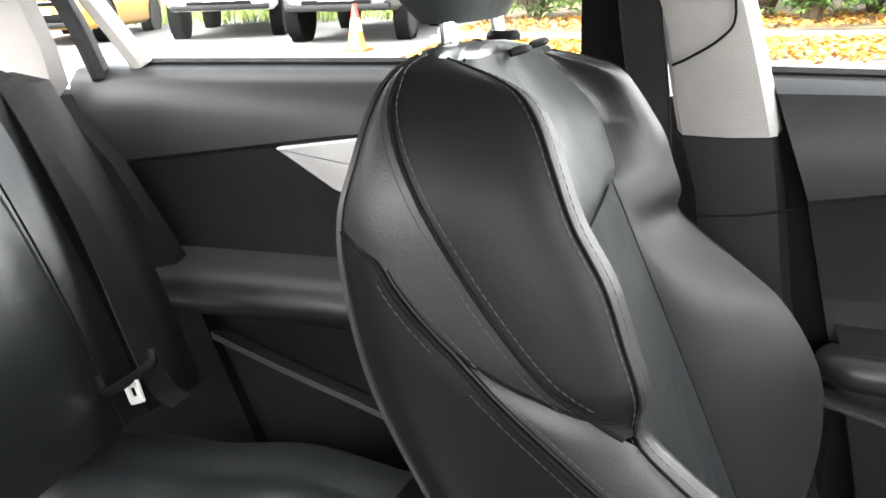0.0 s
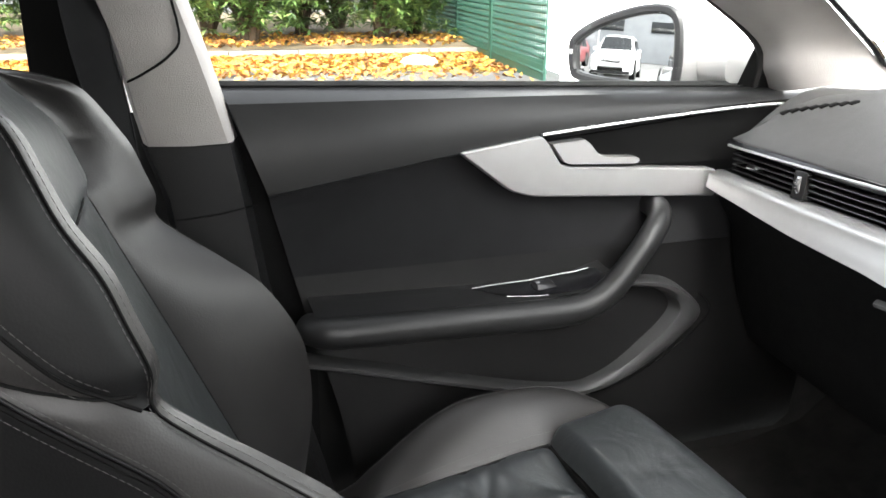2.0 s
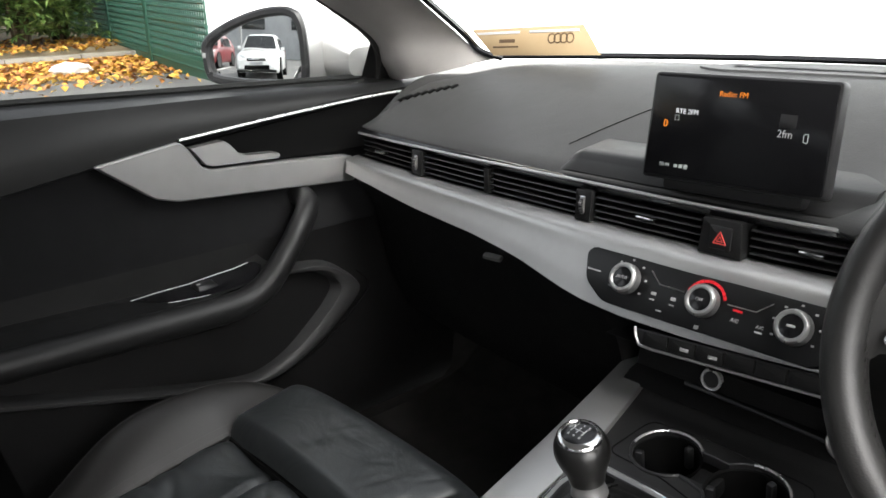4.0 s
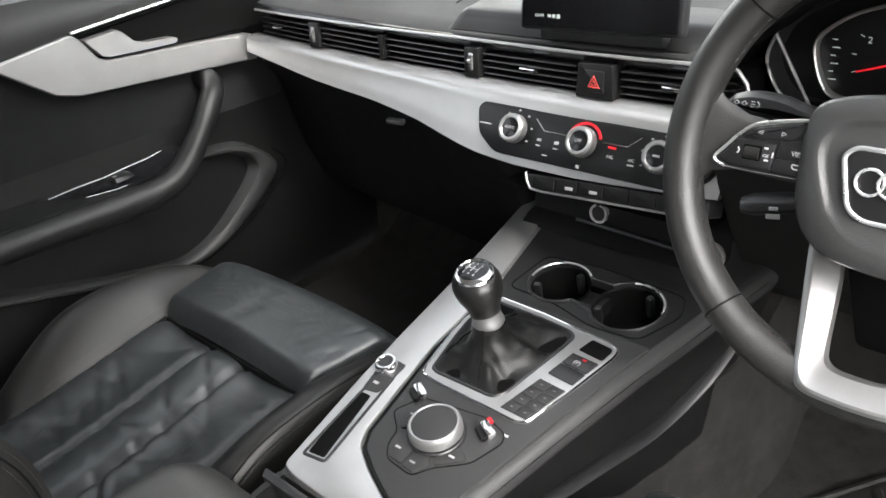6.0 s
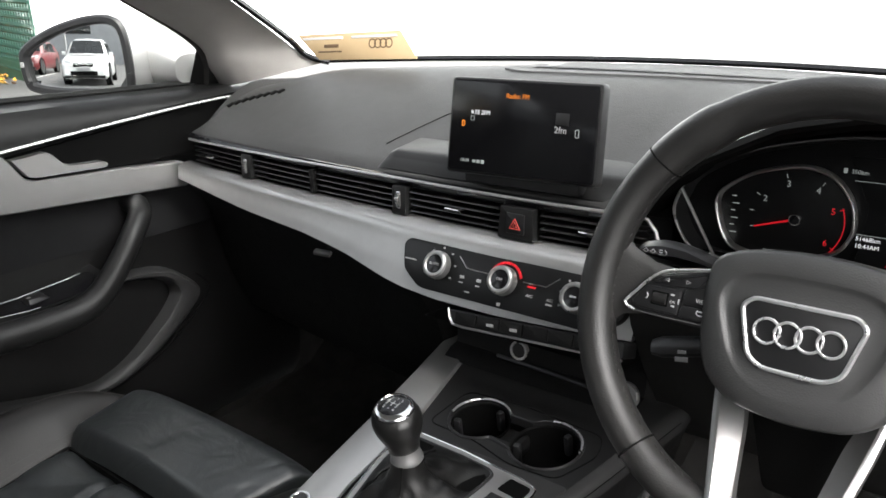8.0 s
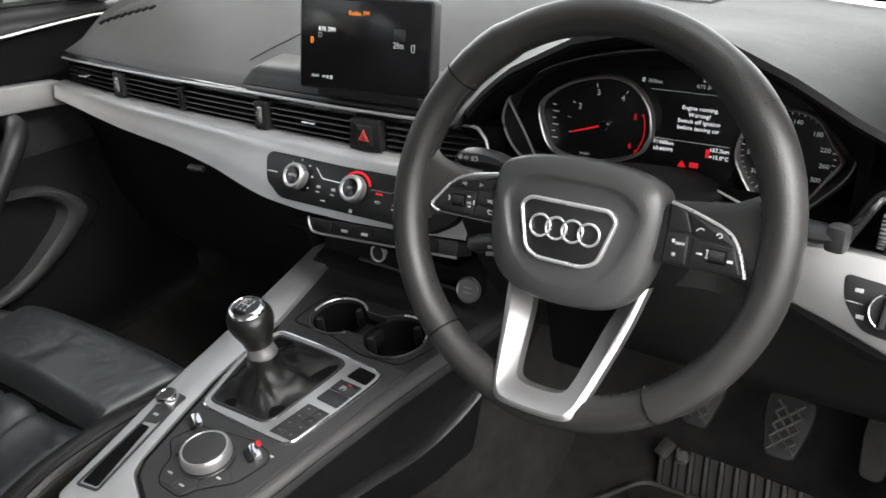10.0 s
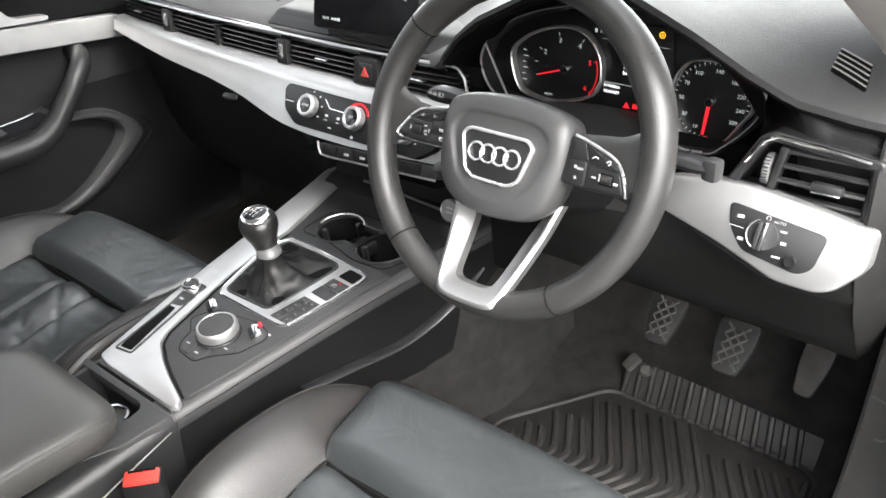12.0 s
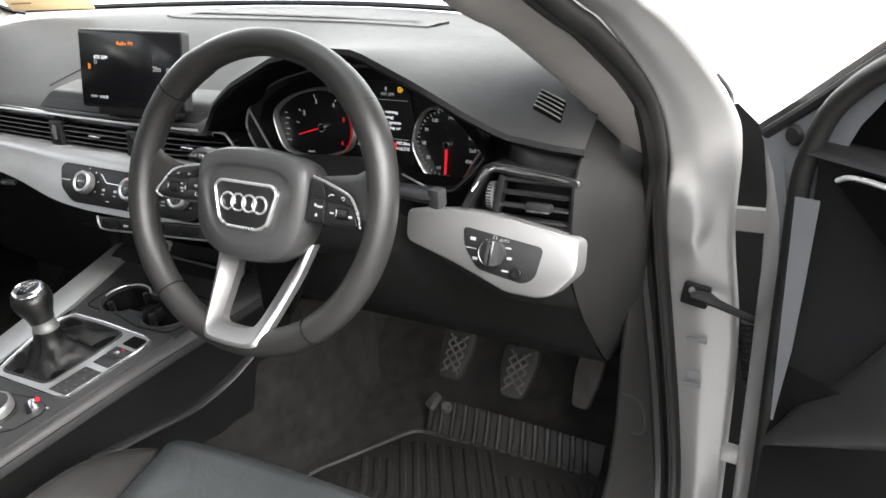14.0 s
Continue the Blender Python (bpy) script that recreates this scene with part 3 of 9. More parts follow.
for s, y0, name in ((-1, -1.30, "quarter_panel"), (1, -0.95, "quarter_panel")):
    rows = []
    for k in range(9):
        y = y0 - (2.30 + y0) * k / 8
        pull = 0.10 * max(0, (-1.9 - y) / 0.4) ** 2
        rows.append([(s * (x - pull), y, z) for x, z in FLANK])
    tagged(obj(name, grid(rows), PAINT), "silver painted rear quarter panel", "body panel", kind="structure")
tagged(obj("wing", grid([[(-0.835, y, 0.30), (-0.835, y, 0.60), (-0.82, y, 0.80), (-0.80, y, 0.83), (-0.77, y, 0.845), (-0.70, y, 0.85)] for y in (0.52, 0.8, 1.2, 1.6)]), PAINT), "silver painted front wing", "car wing", kind="structure")
rows = []
for k in range(9):
    x = -0.745 + 1.49 * k / 8
    b = 0.06 * (x / 0.745) ** 2
    rows.append([(x * 1.13, -1.66 + 0.4 * b, 0.895), (x * 1.05, -1.70, 0.925 - 0.3 * b), (x, -2.25 + b, 0.915 - 0.4 * b), (x, -2.33 + b, 0.89 - 0.4 * b), (x, -2.36 + b, 0.70), (x, -2.38 + b, 0.45), (x, -2.33 + b, 0.24)])
tagged(obj("boot_lid", grid(rows), PAINT), "silver painted boot and tail", "body panel", kind="structure")


# ---- dashboard ----
def arc(x):
    return 0.05 * (x / 0.7) ** 2 if x < 0 else 0.012 * (x / 0.17) ** 2 if x < 0.17 else 0.012


PAD_Z = [(-0.70, 0.866), (0.10, 0.868), (0.14, 0.872), (0.175, 0.900), (0.23, 0.947), (0.30, 0.983), (0.366, 0.998), (0.42, 0.998), (0.50, 0.964), (0.545, 0.935), (0.59, 0.910), (0.64, 0.900), (0.70, 0.893)]
PAD_Y = [(-0.70, 0.0), (0.10, 0.0), (0.20, -0.065), (0.50, -0.065), (0.60, -0.035), (0.70, -0.015)]


def pad_edge(x):
    return 0.212 + (arc(x) if x < 0.12 else 0.006) + lerp(x, PAD_Y), lerp(x, PAD_Z)


def pad_back(x):
    return 0.775 - 0.50 * x * x


def pad_top(x, y):
    """Height of the padded top."""
    ye, ze = pad_edge(x)
    yb = pad_back(x)
    s = min(max((y - ye) / (yb - ye), 0), 1)
    crest = 0.966 - 0.012 * (x / 0.7) ** 2
    reach = 0.62 - 0.18 * min(max((x - 0.48) / 0.10, 0), 1)
    rise = ze + (crest - ze) * math.sin(min(s / reach, 1) * math.pi / 2) ** 1.05
    back = min(max((y - pad_ridge(x)) / 0.02, 0), 1) * min(max((-0.22 - x) / 0.15, 0), 1)
    return rise - 0.010 * max(s - 0.62, 0) / 0.38 - 0.016 * back * back * (3 - 2 * back)


def pad_ridge(x):
    """Line along which the pad ends towards the passenger's pillar and the windscreen."""
    return lerp(x, [(-0.70, 0.258), (-0.685, 0.276), (-0.662, 0.318), (-0.642, 0.358), (-0.600, 0.384), (-0.569, 0.418), (-0.538, 0.455), (-0.50, 0.498), (-0.40, 0.570), (-0.25, 0.660)])


dashboard = thing("dashboard", "black moulded car dashboard with silver trim and air vents", "dashboard")
xs = [-0.70 + 1.376 * i / 84 for i in range(85)]
rows, lips = [], []
for x in xs:
    ye, ze = pad_edge(x)
    row = [(x, ye + 0.016, ze - 0.012), (x, ye + 0.004, ze - 0.010), (x, ye - 0.001, ze - 0.005), (x, ye + 0.002, ze + 0.001)]
    yb = pad_back(x)
    for k in range(1, 25):
        y = ye + 0.002 + (yb - ye - 0.002) * k / 24
        row.append((x, y, pad_top(x, y) + 0.0015))
    row.append((x, yb + 0.01, 0.93))
    if x > 0.155:
        lips.append(row[:4])
        row = [row[3]] * 4 + row[4:]
    rows.append(row)
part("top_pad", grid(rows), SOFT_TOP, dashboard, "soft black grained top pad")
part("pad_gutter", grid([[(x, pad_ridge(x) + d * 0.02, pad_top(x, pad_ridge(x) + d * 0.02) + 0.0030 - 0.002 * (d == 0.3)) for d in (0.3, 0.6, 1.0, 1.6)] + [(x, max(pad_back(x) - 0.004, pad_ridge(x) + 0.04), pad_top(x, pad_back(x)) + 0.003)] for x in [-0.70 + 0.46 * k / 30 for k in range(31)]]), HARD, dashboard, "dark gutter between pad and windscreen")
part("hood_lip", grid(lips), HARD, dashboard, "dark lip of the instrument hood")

# the seam across the pad and the windscreen vent strip
part("pad_seam", tube([(x, y, pad_top(x, y) + 0.0018) for x, y in [(-0.2535 + 0.0615 * k / 9, 0.2685 + 0.0985 * k / 9) for k in range(10)]], 0.0009, 5), SEAM, dashboard)
part("windscreen_vent", grid([[(x, y0 + d, pad_top(x, y0 + d) + h) for d, h in ((0, 0.0005), (0.002, 0.0042), (0.075, 0.0045), (0.078, 0.001))] for x, y0 in [(-0.232 + 0.55 * k / 26, lerp(-0.232 + 0.55 * k / 26, [(-0.235, 0.530), (-0.20, 0.512), (-0.10, 0.518), (0.06, 0.527), (0.35, 0.520)])) for k in range(27)]]), SOFT_TOP, dashboard, "raised windscreen vent panel")
part("vent_slot", grid([[(x, y, pad_top(x, y) + 0.0052) for y in (0.556, 0.578)] for x in [-0.20 + 0.48 * k / 12 for k in range(13)]]), HARD, dashboard)
for k in range(8):
    x = -0.656 + 0.0118 * k
    y = 0.318 + 0.0062 * k
    part("demister_slot", box(pose(x, y, pad_top(x, y) + 0.001, 22, 0, -20), 0.0125, 0.013, 0.004, 0.0015), DEEP, dashboard)

# fascia carcass behind vents and trim, passenger side to the middle
T_EDGE = [(-0.71, 0.816), (-0.50, 0.8165), (-0.18, 0.818), (0.17, 0.8165)]
B_EDGE = [(-0.71, 0.790), (-0.62, 0.785), (-0.495, 0.7765), (-0.35, 0.7705), (-0.29, 0.765), (-0.247, 0.760), (-0.204, 0.752), (-0.165, 0.745), (-0.1345, 0.741), (-0.08, 0.738), (0.0, 0.738), (0.12, 0.742), (0.17, 0.743)]


def trim_y(x, z):
    return 0.195 + arc(x) - (lerp(x, T_EDGE) - z) * 0.56


xl = [-0.71 + 0.88 * i / 60 for i in range(61)]
rows = []
for x in xl:
    a = arc(x)
    bz = lerp(x, B_EDGE)
    yb = trim_y(x, bz)
    f = min(max((x + 0.118) / 0.014, 0), 1)
    rows.append([(x, 0.228 + a, 0.858), (x, 0.245 + a, 0.853), (x, 0.245 + a, 0.822), (x, 0.205 + a, 0.812), (x, yb + 0.016, bz + 0.002), (x, yb + 0.020, bz - 0.012), (x, yb + 0.055 + 0.07 * f, bz - 0.06 + 0.02 * f), (x, yb + 0.085 + 0.05 * f, 0.60), (x, yb + 0.12 + 0.05 * f, 0.52), (x, yb + 0.30, 0.46)])
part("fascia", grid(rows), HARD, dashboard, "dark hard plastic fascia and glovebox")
part("glovebox_catch", box(pose(-0.33, 0.205, 0.735, 25, 0, 8), 0.030, 0.010, 0.007, 0.003), SILVER_DK, dashboard)

# silver trim board, rolled over at its upper edge
BULGE = [(0.0, 0.0), (0.05, 0.0052), (0.10, 0.0078), (0.15, 0.0088), (0.20, 0.0086), (0.33, 0.0066), (0.5, 0.0048), (0.75, 0.0030), (1.0, 0.0)]
rows = []
for x in xl:
    tz, bz = lerp(x, T_EDGE), lerp(x, B_EDGE)
    row = [(x, trim_y(x, tz) + 0.014, tz + 0.001), (x, trim_y(x, tz) + 0.003, tz + 0.001), (x, trim_y(x, tz), tz - 0.001)]
    for k in (0.4, 0.8, 1.2, 1.6, 2, 2.6, 3.2, 4, 5, 6, 7):
        z = tz + (bz - tz) * k / 8
        row.append((x, trim_y(x, z) - lerp(k / 8, BULGE), z))
    row += [(x, trim_y(x, bz), bz + 0.001), (x, trim_y(x, bz) + 0.003, bz - 0.001), (x, trim_y(x, bz) + 0.016, bz)]
    rows.append(row)
part("silver_trim", grid(rows), SILVER, dashboard, "satin silver trim board across the dash")

# chrome line above the vents
part("chrome_line", tube([(x, 0.2015 + arc(x), 0.8648 - 0.006 * min(max((-x - 0.2) / 0.46, 0), 1)) for x in [-0.69 + 0.01 * i for i in range(85)]] + [(0.160, 0.213, 0.862), (0.170, 0.213, 0.850), (0.176, 0.211, 0.832)], 0.0021, 6), SILVER, dashboard)
part("vent_brow", grid([[(x, 0.236 + arc(x), 0.868), (x, 0.206 + arc(x), 0.866), (x, 0.202 + arc(x), 0.862), (x, 0.206 + arc(x), 0.8545), (x, 0.236 + arc(x), 0.852)] for x in [-0.70 + 0.02 * i for i in range(43)]]), PIANO, dashboard)


def slats(x0, x1, n=4):
    for k in range(n):
        z = 0.8250 + 0.0080 * k
        pts = [x0 + (x1 - x0) * i / 14 for i in range(15)]
        rows = [[(x, 0.2050 + arc(x), z + 0.0013), (x, 0.2022 + arc(x), z + 0.0006), (x, 0.2018 + arc(x), z - 0.0003), (x, 0.2026 + arc(x), z - 0.0010), (x, 0.228 + arc(x), z - 0.0036), (x, 0.228 + arc(x), z - 0.0020)] for x in pts]
        part("vent_slat", grid(rows, close_u=True, cap=True), SLAT, dashboard)


for x0, x1 in ((-0.675, -0.522), (-0.496, -0.187), (-0.159, -0.020), (0.036, 0.160)):
    slats(x0, x1)
    for k in range(int((x1 - x0) / 0.022)):
        x = x0 + 0.011 + 0.022 * k
        part("vent_vane", box(pose(x, 0.232 + arc(x), 0.838), 0.0012, 0.014, 0.030, 0.0), DEEP, dashboard)
for x in (-0.508, -0.173):
    m = pose(x, 0.199 + arc(x), 0.8375, 90 - 4, 0, 0)
    part("vent_divider", plate(rounded([(-0.0115, -0.019), (0.0115, -0.019), (0.0115, 0.0185), (-0.0115, 0.0185)], 0.002), m, -0.03, 0.003, 0.001), SOFT, dashboard)
    wheel = part("vent_thumbwheel", lathe([(0.004, -0.003), (0.0125, -0.003), (0.0135, -0.0015), (0.0135, 0.0015), (0.0125, 0.003), (0.004, 0.003)], pose(x, 0.204 + arc(x), 0.838, 0, 90, 0), 30), SILVER_DK, dashboard)
    for k in range(9):
        a = math.radians(-70 + 17 * k)
        part("wheel_rib", box(Matrix.Translation((x, 0.204 + arc(x) - 0.0136 * math.cos(a), 0.838 + 0.0136 * math.sin(a))) @ Euler((a * -1, 0, 0)).to_matrix().to_4x4(), 0.005, 0.0012, 0.0016, 0.0), CHROME if k % 2 else SATIN, wheel)
for x in (-0.615, -0.085, 0.098):
    part("vent_tab", box(pose(x, 0.200 + arc(x), 0.838, -8, 0, 0), 0.024, 0.010, 0.0045, 0.0018), CHROME, dashboard)
part("louvre_link", box(pose(-0.345, 0.214, 0.838), 0.008, 0.012, 0.034, 0.001), HARD, dashboard)

# hazard switch
hm = pose(0.008, 0.196, 0.8365, 86, 0, 0)
part("hazard_block", plate(rounded([(-0.0245, -0.0185), (0.0245, -0.0185), (0.0215, 0.0195), (-0.0215, 0.0195)], 0.002), hm, -0.03, 0.0012, 0.001), SOFT, dashboard)
hz = part("hazard_button", plate(rounded([(-0.0125, -0.0115), (0.0125, -0.0115), (0.0125, 0.0125), (-0.0125, 0.0125)], 0.002), hm, 0.0, 0.0026, 0.0010), SATIN, dashboard, "hazard warning button with a red triangle")
part("warning_triangle", ring([(-0.0078, -0.006), (0.0078, -0.006), (0.0, 0.0075)], hm, 0.0024, 0.0032, 0.0020, 0.0002), HAZARD_RED, hz)
part("inner_triangle", ring([(-0.0036, -0.0036), (0.0036, -0.0036), (0.0, 0.0026)], hm, 0.0024, 0.0032, 0.0012, 0.0002), HAZARD_RED, hz)

# climate panel on the slanted trim
CM = axes((0.0135, trim_y(0.0, 0.776) - 0.0062, 0.776), (1, 0, 0), (0, 0.49, 0.87))
climate = part("climate_panel", plate(rounded([(-0.157, 0.019), (-0.147, -0.012), (-0.118, -0.0305), (0.118, -0.0305), (0.147, -0.012), (0.157, 0.019), (0.150, 0.027), (-0.150, 0.027)], 0.008), CM, -0.010, 0.0018, 0.0012), INSTRUMENT, dashboard, "black climate control panel")
part("climate_lip", tube([CM @ Vector(p) for p in [(-0.068, 0.017, 0.0022), (-0.054, 0.005, 0.0022), (-0.024, 0.0045, 0.0022)]], 0.0009, 5), CHROME, climate)
part("climate_lip", tube([CM @ Vector(p) for p in [(0.024, 0.0045, 0.0022), (0.054, 0.005, 0.0022), (0.068, 0.017, 0.0022)]], 0.0009, 5), CHROME, climate)
for k, (x, txt) in enumerate(((-0.094, "AUTO"), (0.0, "OFF"), (0.094, ""))):
    dm = CM @ pose(x, 0.0005, 0.0018)
    dial = part("rotary_dial", lathe([(0.0160, 0.0), (0.0172, 0.0015), (0.0172, 0.0085), (0.0166, 0.0105)], dm, 40, False), SILVER_DK, climate, "ribbed climate dial")
    part("dial_edge", lathe([(0.0166, 0.0102), (0.0162, 0.0122), (0.0146, 0.0136), (0.0124, 0.0134), (0.0114, 0.0120)], dm, 40, False), SILVER, dial, "bright dial edge")
    part("dial_face", lathe([(0.0, 0.0124), (0.0100, 0.0122), (0.0116, 0.0118)], dm, 28), PIANO, dial)
    if txt:
        words(txt, dm @ pose(0, 0, 0.0126), 0.0050, MARK, dial, "dial_lettering")
    else:
        bar(dm, 0, 0, 0.008, 0.0024, MARK, dial, "dial_symbol", 0.0128)
    if k == 1:
        for j in range(11):
            a = radians(25 + 13 * j)
            part("heat_mark", box(dm @ pose(0.0215 * math.cos(a), 0.0215 * math.sin(a), 0.0008, 0, 0, math.degrees(a)), 0.0030, 0.0042, 0.0012, 0.0003), GLOW_RED, dial)
    else:
        for j in range(7):
            a = radians(-30 + 40 * j)
            part("scale_mark", box(dm @ pose(0.0225 * math.cos(a), 0.0225 * math.sin(a), 0.0004), 0.0028, 0.0020, 0.0005, 0.0), MARK, dial)
    part("pointer", box(dm @ pose(0.0, -0.0150, 0.0130), 0.0012, 0.0030, 0.0010, 0.0002), SATIN, dial)
for x, y, w, h in ((-0.140, 0.001, 0.018, 0.0016), (-0.058, -0.006, 0.006, 0.0032), (-0.058, -0.0125, 0.006, 0.0014), (-0.034, -0.006, 0.006, 0.0036), (-0.034, -0.0125, 0.006, 0.0014), (0.0, -0.0265, 0.005, 0.004), (0.062, -0.0135, 0.008, 0.0018), (-0.046, -0.022, 0.007, 0.0014)):
    bar(CM @ pose(0, 0, 0.0018), x, y, w, h, MARK, climate, "climate_symbol")
words("A/C", CM @ pose(0.036, -0.009, 0.0022), 0.0052, MARK, climate)
words("A/C", CM @ pose(0.062, -0.0085, 0.0022), 0.0046, MARK, climate)
part("ac_lamp", box(CM @ pose(0.036, 0.001, 0.002), 0.010, 0.0022, 0.001, 0.0003), GLOW_RED, climate)

# switch row under the trim
SM = axes((0.035, 0.151, 0.7285), (1, 0, 0.07), (0, 0.35, 0.93))
switches = part("switch_strip", plate(rounded([(-0.093, 0.009), (-0.084, -0.0085), (0.135, -0.0085), (0.135, 0.009)], 0.004), SM, -0.03, 0.002, 0.001), SATIN, dashboard, "row of dark rocker switches")
part("switch_chrome", tube([SM @ Vector(p) for p in [(-0.094, 0.010, 0.002), (-0.091, 0.0, 0.002), (-0.085, -0.008, 0.002), (-0.07, -0.0095, 0.002), (0.0, -0.0095, 0.002), (0.135, -0.0095, 0.002)]], 0.0016, 6), SILVER, switches)
for k in range(6):
    rk = part("rocker_switch", plate(rounded([(-0.015, -0.0068), (0.015, -0.0068), (0.015, 0.0078), (-0.015, 0.0078)], 0.0015), SM @ pose(-0.066 + 0.032 * k, 0, 0.001), 0, 0.0035, 0.001), HARD, switches)
    if k in (1, 2):
        bar(SM @ pose(-0.066 + 0.032 * k, 0, 0.0045), 0.004, -0.001, 0.010, 0.0035, MARK, rk, "switch_symbol")

# open bin, socket and start button
rows = [[(x, y, z) for y, z in ((0.155, 0.712), (0.185, 0.709), (0.220, 0.703), (0.226, 0.690), (0.219, 0.652), (0.205, 0.649), (0.19, 0.640))] for x in (-0.10, 0.0, 0.09, 0.165)]
part("stowage_bin", grid(rows), HARD, dashboard)
part("bin_ledge", tube([(-0.030, 0.212, 0.6535), (0.05, 0.209, 0.6530), (0.15, 0.204, 0.6515)], 0.0025, 6), SATIN, dashboard)
km = axes((0.0, 0.2195, 0.6665), (1, 0, 0), (0, 0.15, 0.98))
sock = part("socket_ring", lathe([(0.0090, 0.0), (0.0122, 0.0), (0.0126, 0.004), (0.0120, 0.0065), (0.0096, 0.0065), (0.0090, 0.004)], km, 28), BRIGHT, dashboard)
part("socket_cap", lathe([(0.0, 0.003), (0.0092, 0.003), (0.0092, 0.005), (0.0, 0.0052)], km, 24), SATIN, sock)
bm_start = axes((0.150, 0.205, 0.657), (1, 0, 0), (0, 0.30, 0.95))
start = part("start_button", lathe([(0.0, 0.0), (0.0160, 0.0), (0.0165, 0.006), (0.0150, 0.008), (0.0135, 0.0065), (0.0, 0.0068)], bm_start, 28), SILVER_DK, dashboard, "round engine start button")
for k in range(2):
    bar(bm_start @ pose(0, 0, 0.0067), 0, 0.003 - 0.006 * k, 0.012, 0.0024, MARK, start)

# screen shelf
rows = []
for x, e in ((-0.238, 0.0), (-0.229, 0.45), (-0.219, 0.82), (-0.207, 1.0), (-0.10, 1.0), (0.08, 1.0), (0.135, 1.0), (0.15, 0.0)):
    ye, ze = pad_edge(min(x, 0.10))
    rows.append([(x, ye + 0.006, ze - 0.006), (x, ye + 0.0045, ze + 0.004 * e), (x, ye + 0.009, ze + 0.010 * e), (x, ye + 0.015, ze + 0.016 * e), (x, ye + 0.017, ze + 0.018 * e), (x, ye + 0.021, ze + 0.0235 * e), (x, ye + 0.025, ze + 0.0262 * e), (x, ye + 0.031, ze + 0.0280 * e), (x, ye + 0.060, ze + 0.032 * e), (x, ye + 0.120, ze + 0.036 * e)])
part("screen_shelf", grid(rows), SOFT, dashboard)

# ---- instrument binnacle ----
CLU = [(0.155, 0.858), (0.170, 0.886), (0.190, 0.911), (0.235, 0.939), (0.29, 0.955), (0.347, 0.965), (0.40, 0.966), (0.45, 0.954), (0.495, 0.931), (0.530, 0.899), (0.546, 0.880), (0.560, 0.862)]
rows = []
for i in range(46):
    x = 0.155 + 0.405 * i / 45
    ye, ze = pad_edge(x)
    zt = min(lerp(x, CLU), ze - 0.016)
    rows.append([(x, ye + 0.004, ze - 0.010), (x, ye + 0.02, ze - 0.014 - 0.2 * (ze - 0.014 - zt)), (x, 0.20, zt + 0.010), (x, 0.248, zt + 0.002), (x, 0.285, zt), (x, 0.285, 0.79)])
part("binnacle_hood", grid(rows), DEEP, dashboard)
KM = axes((0.3675, 0.246, 0.874), (1, 0, 0), (0, 0.06, 1.0))
out = [(-0.190, -0.010), (-0.186, 0.014), (-0.172, 0.035), (-0.130, 0.060), (-0.077, 0.0765), (-0.02, 0.086), (0.03, 0.086), (0.085, 0.074), (0.13, 0.050), (0.166, 0.018), (0.175, 0.002), (0.167, -0.020), (0.140, -0.050), (0.120, -0.061), (0.06, -0.062), (-0.05, -0.057), (-0.142, -0.051), (-0.172, -0.040)]
smooth_out = [(p.x, p.y) for p in spline([(*q, 0) for q in out], 5, closed=True)]
cluster = thing("instrument_cluster", "black instrument cluster with white dials and red needles", "instrument cluster")
part("cluster_face", plate(smooth_out, KM, -0.030, -0.0165, 0.001), INSTRUMENT, cluster)
part("cluster_bezel", grid([[KM @ Vector((x, y, z)) for x, y in inset(smooth_out, d)] for d, z in ((-0.004, -0.004), (-0.003, 0.003), (-0.001, 0.0055), (0.0014, 0.0052), (0.004, -0.004), (0.006, -0.018))], close_u=True), SATIN, cluster, "black frame round the dials")
lip = [p for p in smooth_out]
part("bezel_line", tube([KM @ Vector((x, y, 0.0056)) for x, y in lip], 0.0011, 6, closed=True), SILVER_DK, cluster, "thin silver line on the frame")
part("bezel_chrome", tube([KM @ Vector((x, y, 0.0060)) for x, y in smooth_out if x < -0.135 and y < 0.022], 0.0017, 6), SILVER, cluster, "bright lip at the frame's end")
for pts in ([(0.0573, -0.0463), (0.0712, -0.0515), (0.0840, -0.0562), (0.0989, -0.0609), (0.1195, -0.0594)], [(-0.1492, -0.0449), (-0.1388, -0.0482), (-0.1278, -0.0507)]):
    part("bezel_chrome", tube(spline([KM @ Vector((x, y, 0.0065)) for x, y in pts], 4), 0.0014, 6), BRIGHT, cluster, "bright lip below the dials")


def gauge(shape, name):
    """A dial: black face sunk under a faceted silver ring."""
    pts = [(p.x, p.y) for p in spline([(*q, 0) for q in shape], 5, closed=True)]
    g = part(name, plate(inset(pts, 0.001), KM, -0.0172, -0.0150, 0.0004), INSTRUMENT, cluster, "black dial with white figures and a red needle")
    part("dial_ring", grid([[KM @ Vector((x, y, z)) for x, y in inset(pts, d)] for d, z in ((-0.0012, -0.016), (-0.0010, -0.006), (0.0004, -0.0046), (0.0018, -0.006), (0.0024, -0.015))], close_u=True), SILVER, g, "silver dial ring")
    return g


tach = gauge([(-0.0760, 0.0515), (-0.0480, 0.0470), (-0.0275, 0.0270), (-0.0212, 0.0030), (-0.0245, -0.0130), (-0.0380, -0.0300), (-0.085, -0.0440), (-0.1260, -0.0400), (-0.1410, -0.0280), (-0.1500, -0.0050), (-0.1515, 0.0110), (-0.1430, 0.0240), (-0.117, 0.0408)], "rev_counter")
